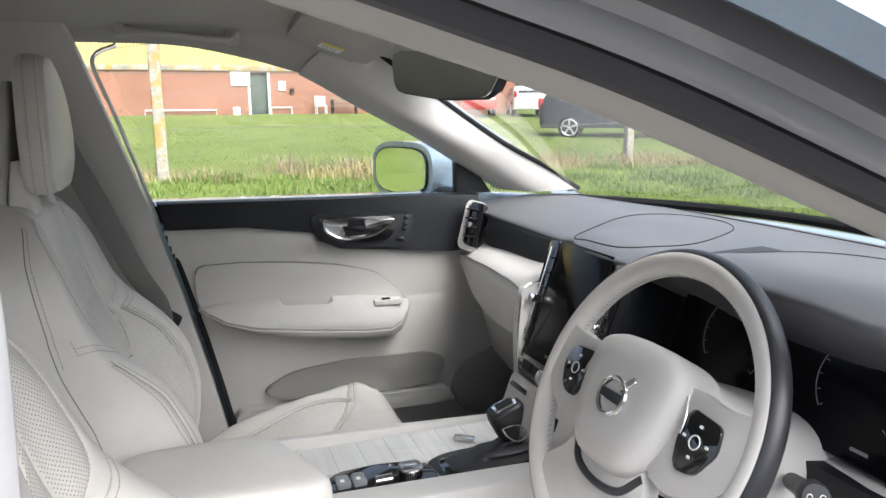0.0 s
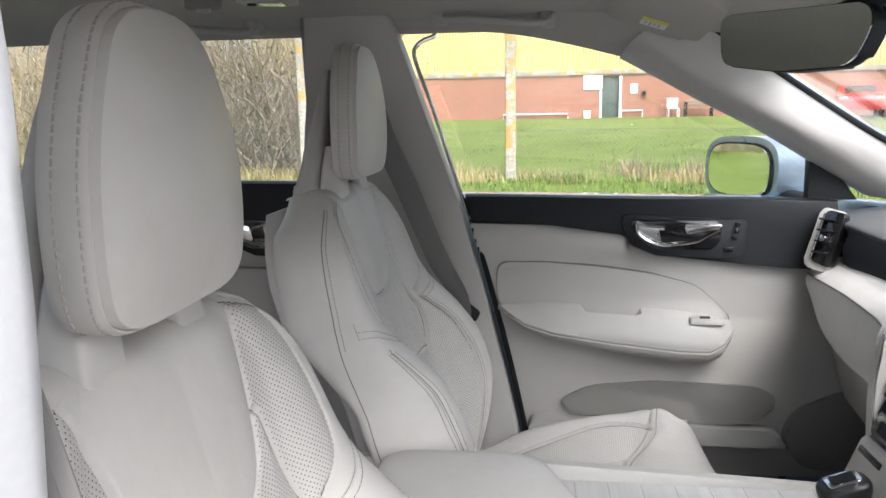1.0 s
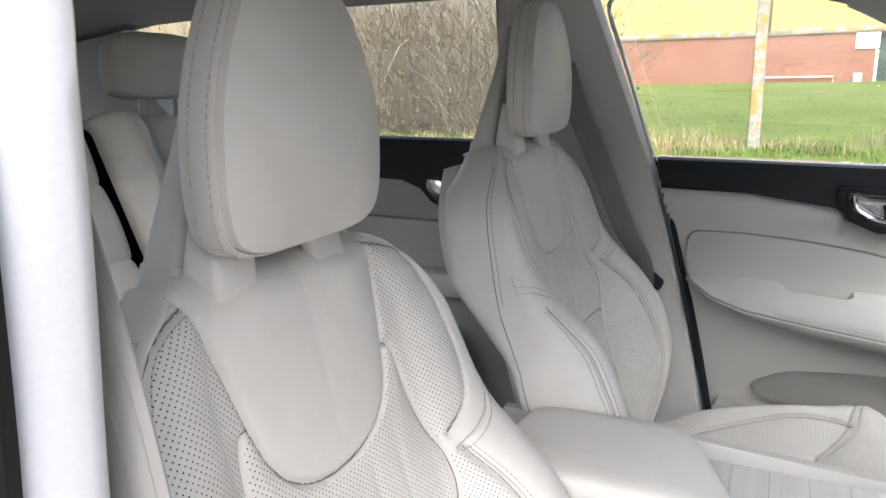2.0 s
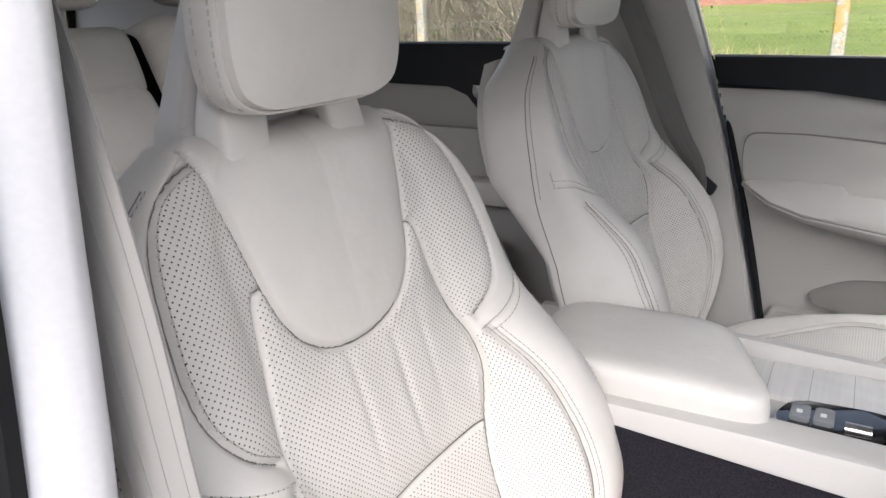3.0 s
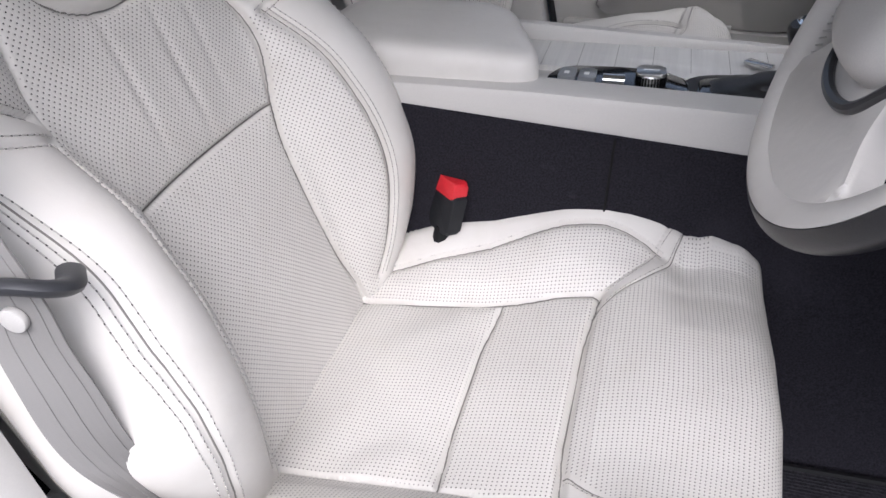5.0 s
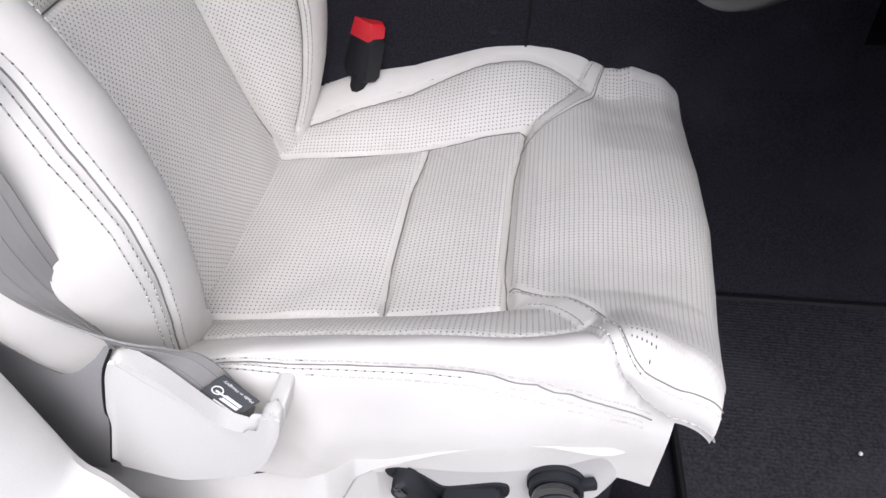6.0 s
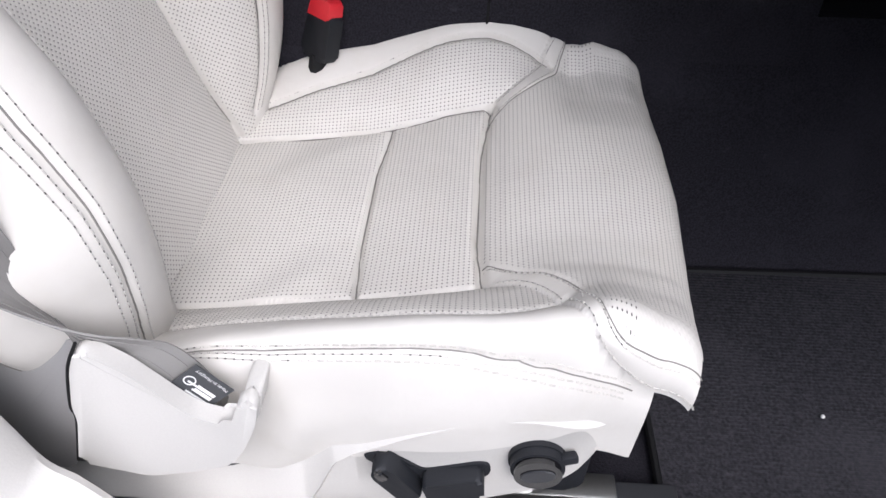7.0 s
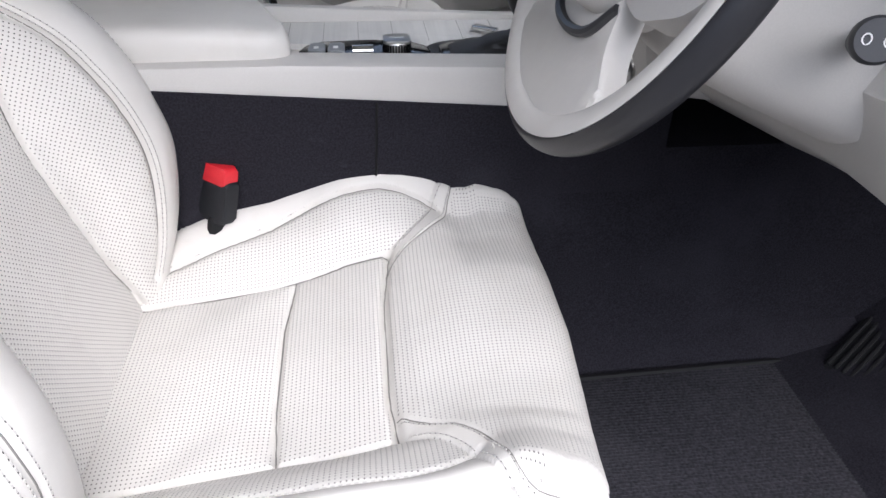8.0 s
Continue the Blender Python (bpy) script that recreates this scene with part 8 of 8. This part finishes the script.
m_green_door = surface("dark_green_door", (0.06, 0.085, 0.07), 0.6, vary=0.2)
m_tail = surface("red_lamp_glass", (0.5, 0.02, 0.02), 0.2, vary=0, bump=0)
m_alloy = surface("alloy", (0.6, 0.6, 0.6), 0.3, 0.8, bump=0)
BY = 36.0


def build_factory():
    f = thing("factory_building", (3.0, BY, 1.2), "low red brick factory with yellow corrugated cladding above", "building")
    inv = Matrix.Translation((-3.0, -BY, -1.2))

    def put(name, bm, mat, parent=None, label=""):
        return part(name, moved(bm, inv), mat, parent or f, label)

    bm = bmesh.new()
    x0, x1 = -14.0, 18.0
    door = (3.60, 4.50, 3.30)
    # brick wall with a doorway through it
    for lo, hi in (((x0, BY, 0.8), (door[0], BY + 0.4, 3.36)), ((door[1], BY, 0.8), (x1, BY + 0.4, 3.36)), ((door[0], BY, door[2]), (door[1], BY + 0.4, 3.36))):
        box(bm, lo, hi)
    put("brick_wall", bm, m_brick, None, "weathered red brick wall")
    bm = bmesh.new()
    box(bm, (x0, BY - 0.08, 3.36), (x1, BY + 0.4, 3.62), 0.02)
    put("band", bm, m_concrete, None, "stained band over the brick")
    # corrugated cladding as real folds
    n = int((x1 - x0) / 0.16)
    prof = []
    for i in range(n):
        x = x0 + i * 0.16
        prof += [(x, 0.0), (x + 0.06, 0.0), (x + 0.08, 0.035), (x + 0.14, 0.035)]
    bm = bmesh.new()
    lo = [bm.verts.new((x, BY + 0.05 - d, 3.60)) for x, d in prof]
    hi = [bm.verts.new((x, BY + 0.05 - d, 7.2)) for x, d in prof]
    for i in range(len(prof) - 1):
        bm.faces.new((lo[i], lo[i + 1], hi[i + 1], hi[i]))
    put("cladding", bm, m_clad, None, "yellow corrugated metal cladding").visible_shadow = True
    bm = bmesh.new()
    box(bm, (x0, BY + 0.2, 3.4), (x1, BY + 12, 7.3), 0.05)
    put("hall", bm, m_clad)
    bm = bmesh.new()
    tube(bm, [(-0.75, BY - 0.1, 7.0), (-0.75, BY - 0.1, 3.5)], 0.07, 10)
    put("downpipe", bm, m_green_door)
    # door leaf, frame, notice boards
    bm = bmesh.new()
    box(bm, (door[0], BY + 0.20, 1.0), (door[1], BY + 0.26, door[2]), 0.01)
    put("door", bm, m_green_door, None, "dark green door")
    for x in (door[0] - 0.05, door[1]):
        bm = bmesh.new()
        box(bm, (x - 0.02, BY - 0.04, 1.0), (x + 0.10, BY + 0.1, door[2] if x > 4 else 2.62), 0.01)
        put("door_post", bm, m_white, None, "white painted door post")
    for lo, hi, mat, lab in (((2.74, BY - 0.06, 2.66), (3.66, BY, 3.34), m_white, "white notice board"), ((5.0, BY - 0.06, 2.44), (5.36, BY, 2.90), m_white, "small white notice board"), ((5.55, BY - 0.12, 2.30), (5.75, BY, 2.55), m_rubber, "dark wall lamp")):
        bm = bmesh.new()
        box(bm, lo, hi, 0.01)
        put("notice_board" if mat == m_white else "wall_lamp", bm, mat, None, lab)
    for xa, xb, z in ((-1.2, 2.0, 1.52), (4.6, 5.6, 1.62)):
        bm = bmesh.new()
        tube(bm, [(xa, BY - 0.12, z - 0.35), (xa, BY - 0.12, z), (xb, BY - 0.12, z), (xb, BY - 0.12, z - 0.35)], 0.035, 8)
        put("wall_pipe", bm, m_white, None, "white painted pipe rail")
    # plastic chair, bench and drum by the wall
    c = thing("garden_chair", (6.95, BY - 0.7, 1.25), "white plastic garden chair by the brick wall", "chair")
    bm = bmesh.new()
    box(bm, (-0.26, -0.24, 0.42), (0.26, 0.24, 0.46), 0.01)
    part("seat", bm, m_white, c)
    bm = bmesh.new()
    box(bm, (-0.26, 0.22, 0.46), (0.26, 0.26, 0.92), 0.015)
    part("backrest", bm, m_white, c)
    for sx in (-0.24, 0.24):
        for sy in (-0.22, 0.22):
            bm = bmesh.new()
            tube(bm, [(sx, sy, 0), (sx, sy, 0.43)], 0.022, 6)
            part("leg", bm, m_white, c)
    b = thing("garden_bench", (8.15, BY - 0.6, 1.25), "dark wooden bench by the brick wall", "bench")
    for z in (0.42, 0.60, 0.74):
        bm = bmesh.new()
        box(bm, (-0.65, -0.2 if z < 0.5 else 0.18, z), (0.65, 0.22, z + (0.05 if z < 0.5 else 0.09)), 0.01)
        part("board", bm, m_twig, b)
    for sx in (-0.6, 0.6):
        bm = bmesh.new()
        box(bm, (sx - 0.04, -0.2, 0), (sx + 0.04, 0.22, 0.72), 0.01)
        part("leg", bm, m_rubber, b)
    t = thing("white_drum", (2.90, BY - 0.5, 1.25), "small white plastic drum by the door", "drum")
    bm = bmesh.new()
    tube(bm, [(0, 0, 0), (0, 0, 0.36), (0, 0, 0.40)], [0.17, 0.19, 0.15], 16)
    part("body", bm, m_white, t)


build_factory()


def build_fence():
    f = thing("wire_fence", (0.0, 11.0, 0.4), "sagging chain-link fence on weathered concrete posts", "fence")
    inv = Matrix.Translation((0, -11.0, -0.4))
    for x, h, r in ((-0.18, 3.0, 0.085), (-3.60, 3.1, 0.09), (8.32, 1.45, 0.075), (4.6, 1.5, 0.07), (-7.0, 2.0, 0.08)):
        bm = bmesh.new()
        rnd = random.Random(int(x * 100))
        zs = np.linspace(0.2, h, 14)
        loft(bm, [[(x + a + rnd.uniform(-0.006, 0.006), 11.0 + b, z) for a, b in rounded([(-r, -r), (r, -r), (r, r), (-r, r)], 0.03, 2)] for z in zs])
        p = part("post", moved(bm, inv), m_concrete, f, "lichen-covered concrete post")
    bm = bmesh.new()
    x0, x1, z0, z1 = -9.0, 14.0, 0.42, 2.05
    step = 0.075
    h = z1 - z0
    x = x0 - h
    while x < x1:
        for s in (1, -1):
            a, b = (x, z0), (x + h, z1)
            if s < 0:
                a, b = (x + h, z0), (x, z1)
            p = [bm.verts.new((q[0], 11.0 + e, q[1])) for q in (a, b) for e in (-0.0012, 0.0012)]
            q = [bm.verts.new((v.co.x + 0.0055, v.co.y, v.co.z)) for v in p]
            bm.faces.new((p[0], q[0], q[2], p[2]))
        x += step
    tagged(part("mesh", moved(bm, inv), m_wire, f, "thin grey chain-link wire", smooth=False), kind="stuff")
    for z in (1.2, 2.05):
        bm = bmesh.new()
        tube(bm, [(xx, 11.0, z - 0.03 * math.sin((xx + 9) * 0.9) ** 2) for xx in np.linspace(x0, x1, 40)], 0.004, 4)
        part("line_wire", moved(bm, inv), m_wire, f)


build_fence()


def blades(name, label, count, xr, yr, hr, mat, width, lean, seed, clump=None):
    """Many thin bent leaves standing on the field."""
    rng = np.random.default_rng(seed)
    if clump:
        cx, cy = rng.uniform(*xr, clump), rng.uniform(*yr, clump)
        k = rng.integers(0, clump, count)
        x, y = cx[k] + rng.normal(0, 0.22, count), cy[k] + rng.normal(0, 0.22, count)
        hs = rng.uniform(0.6, 1.3, clump)[k]
    else:
        x, y, hs = rng.uniform(*xr, count), rng.uniform(*yr, count), np.ones(count)
    h = rng.uniform(*hr, count) * hs
    a = rng.uniform(0, 2 * np.pi, count)
    ln = rng.uniform(0.1, lean, count) * h
    g = ground_height(x, y) - 0.02
    dx, dy = np.cos(a), np.sin(a)
    w = width * rng.uniform(0.6, 1.4, count)
    verts, faces = [], []
    P = []
    for f, ww in ((0, 1.0), (0.55, 0.8), (1.0, 0.1)):
        px, py, pz = x + dx * ln * f * f, y + dy * ln * f * f, g + h * f * (1 - 0.15 * f)
        P.append(np.stack([px - dy * w * ww, py + dx * w * ww, pz], -1))
        P.append(np.stack([px + dy * w * ww, py - dx * w * ww, pz], -1))
    V = np.stack(P, 1).reshape(-1, 3)
    base = np.arange(count)[:, None] * 6
    F = np.concatenate([base + np.array([0, 1, 3, 2]), base + np.array([2, 3, 5, 4])], 0)
    me = bpy.data.meshes.new(name)
    me.from_pydata(V.tolist(), [], F.tolist())
    ob = part(name, me, mat, smooth=False)
    return tagged(ob, label, "grass", kind="stuff")


blades("verge_grass", "long green grass on the verge before the fence", 30000, (-6.0, 12.0), (5.5, 10.8), (0.06, 0.17), m_blade, 0.006, 0.9, 11, 260)
blades("fence_straw", "dry straw-coloured grass along the fence foot", 7000, (-6.0, 13.0), (10.2, 12.0), (0.12, 0.34), m_straw, 0.006, 0.8, 12, 120)
blades("field_tufts", "short green tufts of the mown field", 24000, (-8.0, 18.0), (11.5, 26.0), (0.03, 0.08), m_blade, 0.008, 1.2, 13)
blades("dock_stems", "dark dry weed stems at the fence", 420, (-1.0, 7.0), (10.6, 11.6), (0.25, 0.6), m_twig, 0.007, 0.3, 14, 9)


def thicket(name, label, count, centre, size, height, mat, leaves, seed, thick=0.009, upright=0.5):
    """A leafless bramble thicket: crossing bent twigs with a scatter of leaves."""
    rng = np.random.default_rng(seed)
    t = thing(name, (centre[0], centre[1], float(ground_height(np.array(centre[0]), np.array(centre[1])))), label, "shrub", "thicket shrubs")
    V, F = [], []
    tips = []
    base = 0
    for i in range(count):
        p = np.array([rng.uniform(-1, 1) * size[0], rng.uniform(-1, 1) * size[1], 0.0])
        z0 = rng.uniform(0, 0.55) * height if rng.random() < 0.6 else 0.0
        p[2] = z0
        d = rng.normal(0, 1, 3)
        d[2] = abs(d[2]) * upright * 3 + 0.35
        d /= np.linalg.norm(d)
        L = rng.uniform(0.35, 0.9) * height
        bend = rng.normal(0, 0.5, 3)
        bend[2] -= 0.5
        r = thick * rng.uniform(0.4, 1.3)
        k = 6
        for j in range(k):
            f = j / (k - 1)
            q = p + d * L * f + bend * L * 0.35 * f * f + rng.normal(0, 0.012, 3)
            q[2] = min(max(q[2], 0.0), height * rng.uniform(0.9, 1.05))
            rr = r * (1 - 0.75 * f)
            for e in range(3):
                an = 2 * np.pi * e / 3
                V.append((q[0] + rr * math.cos(an), q[1] + rr * math.sin(an), q[2]))
            if j:
                o = base + (j - 1) * 3
                for e in range(3):
                    F.append((o + e, o + (e + 1) % 3, o + 3 + (e + 1) % 3, o + 3 + e))
            tips.append(q)
        base += 3 * k
    me = bpy.data.meshes.new(name)
    me.from_pydata(V, [], F)
    part("twigs", me, mat, t, smooth=False)
    if leaves:
        tips = np.array(tips)
        c = tips[rng.integers(0, len(tips), leaves)] + rng.normal(0, 0.06, (leaves, 3))
        c = c[c[:, 2] < height * 0.8]
        n = len(c)
        u = rng.normal(0, 1, (n, 3))
        u /= np.linalg.norm(u, axis=1)[:, None]
        w = np.cross(u, rng.normal(0, 1, (n, 3)))
        w /= np.linalg.norm(w, axis=1)[:, None]
        s = rng.uniform(0.018, 0.045, (n, 1))
        Q = np.stack([c - u * s, c + w * s * 0.6, c + u * s, c - w * s * 0.6], 1).reshape(-1, 3)
        me = bpy.data.meshes.new(name + "_leaves")
        me.from_pydata(Q.tolist(), [], np.arange(4 * n).reshape(-1, 4).tolist())
        tagged(part("leaves", me, m_leaf, t, smooth=False), kind="stuff")


spots = [(-4.6, 13.0, 1.3, 1.0, 3.6, 6, 900, m_twig), (-6.3, 13.4, 1.5, 1.0, 4.2, 7, 1100, m_twig), (-8.4, 13.6, 1.6, 1.0, 4.4, 8, 1100, m_twig), (-10.8, 13.2, 1.7, 1.0, 3.8, 9, 1200, m_twig_pale), (-13.2, 12.4, 1.8, 1.2, 3.6, 10, 1300, m_twig_pale), (-15.8, 11.0, 1.8, 1.4, 3.8, 11, 1300, m_twig_pale), (-5.6, 15.4, 2.0, 1.0, 5.2, 12, 900, m_twig), (-9.5, 16.0, 2.6, 1.0, 5.4, 13, 1100, m_twig), (-14.5, 15.0, 2.8, 1.0, 5.0, 14, 1200, m_twig), (-18.5, 8.5, 1.8, 2.0, 3.8, 15, 1200, m_twig_pale)]
for x, y, sx, sy, h, seed, count, mat in spots:
    thicket("bramble_thicket", "leafless brown bramble thicket with a few green leaves" if mat == m_twig else "tall straw-brown reeds and bare twigs", count, (x, y), (sx, sy), h, mat, 1500 if mat == m_twig else 500, seed, 0.010, 0.5 if mat == m_twig else 1.2)


def build_car(at, heading, mat, label, estate=True, scale=1.0):
    """A parked car seen from afar: body with cabin, windows, wheels, lamps."""
    c = thing("parked_car", at, label, "parked car", "parked cars")
    c.rotation_euler = (0, 0, heading)
    L, H = 2.25, 1.68 if estate else 1.45
    side = [(-L, 0.50), (-L, 1.02), (-L + 0.10, 1.10), (-L + 0.32, H - 0.06), (-L + 0.55, H), (0.25, H), (0.55, H - 0.07), (1.12, 1.08), (1.95, 0.98), (L - 0.05, 0.82), (L, 0.55), (L - 0.08, 0.34), (1.85, 0.32), (-1.9, 0.32), (-L + 0.06, 0.38)]
    bm = bmesh.new()
    rings = []
    for y, s, dz in ((-0.90, 0.94, 0.02), (-0.84, 0.985, 0.0), (-0.70, 1.0, 0.0), (0.70, 1.0, 0.0), (0.84, 0.985, 0.0), (0.90, 0.94, 0.02)):
        ring = []
        for x, z in smooth_line(side, 70, True):
            tuck = 0.16 * max(0, (z - 1.05) / 0.6)
            ring.append((x * s, y * (1 - tuck), 0.32 + (z - 0.32) * (1 - (1 - s) * 0.5) + dz * 0.2))
        rings.append(ring)
    loft(bm, rings)
    body = part("body", bm, mat, c)
    for s in (-1, 1):
        for x0, x1, xt0, xt1 in ((-1.72, -0.98, -1.55, -0.98), (-0.90, -0.02, -0.90, -0.02), (0.06, 0.98, 0.06, 0.46)):
            bm = bmesh.new()
            q = [(x0, 1.09), (x1, 1.09), (xt1, H - 0.12), (xt0, H - 0.12)]
            vs = [bm.verts.new((x, s * (0.905 * (1 - 0.16 * max(0, (z - 1.05) / 0.6)) + 0.004), z)) for x, z in q]
            wv = [bm.verts.new((v.co.x, v.co.y - s * 0.02, v.co.z)) for v in vs]
            bm.faces.new(vs)
            bm.faces.new(list(reversed(wv)))
            for i in range(4):
                bm.faces.new((vs[i], vs[(i + 1) % 4], wv[(i + 1) % 4], wv[i]))
            part("side_window", bm, m_car_glass, body, smooth=False)
        for x in (-1.33, 1.35):
            bm = bmesh.new()
            w = framed((x, s * 0.80, 0.34), (1, 0, 0), (0, 0, 1))
            disc(bm, 0.34, -0.11, 0.11, 0.03, 32, w)
            wheel = part("wheel", bm, m_rubber, c, "black tyre with alloy rim")
            bm = bmesh.new()
            for i in range(5):
                box(bm, (-0.03, 0.04, -0.125), (0.03, 0.235, 0.125), 0.01, 1, w @ pose(0, 0, 0, 0, 0, 72 * i))
            disc(bm, 0.06, -0.125, 0.125, 0.01, 16, w)
            n = 36
            for e in (-0.118, 0.118):
                tube(bm, [w @ Vector((0.235 * math.cos(2 * math.pi * i / n), 0.235 * math.sin(2 * math.pi * i / n), e)) for i in range(n + 1)], 0.02, 6, caps=False)
            part("rim", bm, m_alloy, wheel)
        bm = bmesh.new()
        box(bm, (-2.27, s * 0.78 - 0.07, 0.90), (-2.12, s * 0.78 + 0.07, 1.20), 0.03)
        part("tail_lamp", bm, m_tail, body)
        bm = bmesh.new()
        box(bm, (2.02, s * 0.66 - 0.16, 0.70), (2.22, s * 0.66 + 0.16, 0.86), 0.04)
        part("headlamp", bm, m_chrome, body)
    bm = bmesh.new()
    q = [(1.10, -0.62, 1.10), (1.10, 0.62, 1.10), (0.60, 0.54, H - 0.10), (0.60, -0.54, H - 0.10)]
    bm.faces.new([bm.verts.new((x + 0.03, y, z + 0.01)) for x, y, z in q])
    part("front_window", bm, m_car_glass, body, smooth=False)
    bm = bmesh.new()
    q = [(-L + 0.11, -0.64, 1.12), (-L + 0.11, 0.64, 1.12), (-L + 0.32, 0.58, H - 0.12), (-L + 0.32, -0.58, H - 0.12)]
    bm.faces.new([bm.verts.new((x - 0.03, y, z)) for x, y, z in q])
    part("rear_window", bm, m_car_glass, body, smooth=False)
    if estate:
        for s in (-1, 1):
            bm = bmesh.new()
            tube(bm, [(-1.7, s * 0.66, H + 0.01), (-1.6, s * 0.66, H + 0.06), (0.1, s * 0.66, H + 0.06), (0.2, s * 0.66, H + 0.01)], 0.018, 6)
            part("roof_rail", bm, m_alloy, body)
    bm = bmesh.new()
    box(bm, (-2.275, -0.26, 0.62), (-2.24, 0.26, 0.73), 0.005)
    part("plate", bm, m_white, body)
    return c


gz = lambda x, y: float(ground_height(np.array(float(x)), np.array(float(y))))
build_car((12.7, 18.05, gz(12.7, 18.05) - 0.05), math.atan2(-1.5, 2.2), m_black_car, "black estate car parked on the grass beyond the fence")
build_car((14.6, 33.5, gz(14.6, 33.5)), radians(-110), m_red_car, "red car parked before the factory", False)
build_car((17.2, 33.0, gz(17.2, 33.0)), radians(70), m_white_car, "silver-white car parked in the row", False)
build_car((19.2, 31.5, gz(19.2, 31.5)), radians(68), m_white_car, "white estate car parked in the row")
build_car((22.5, 32.5, gz(22.5, 32.5)), radians(-115), m_black_car, "dark car parked in the row", False)
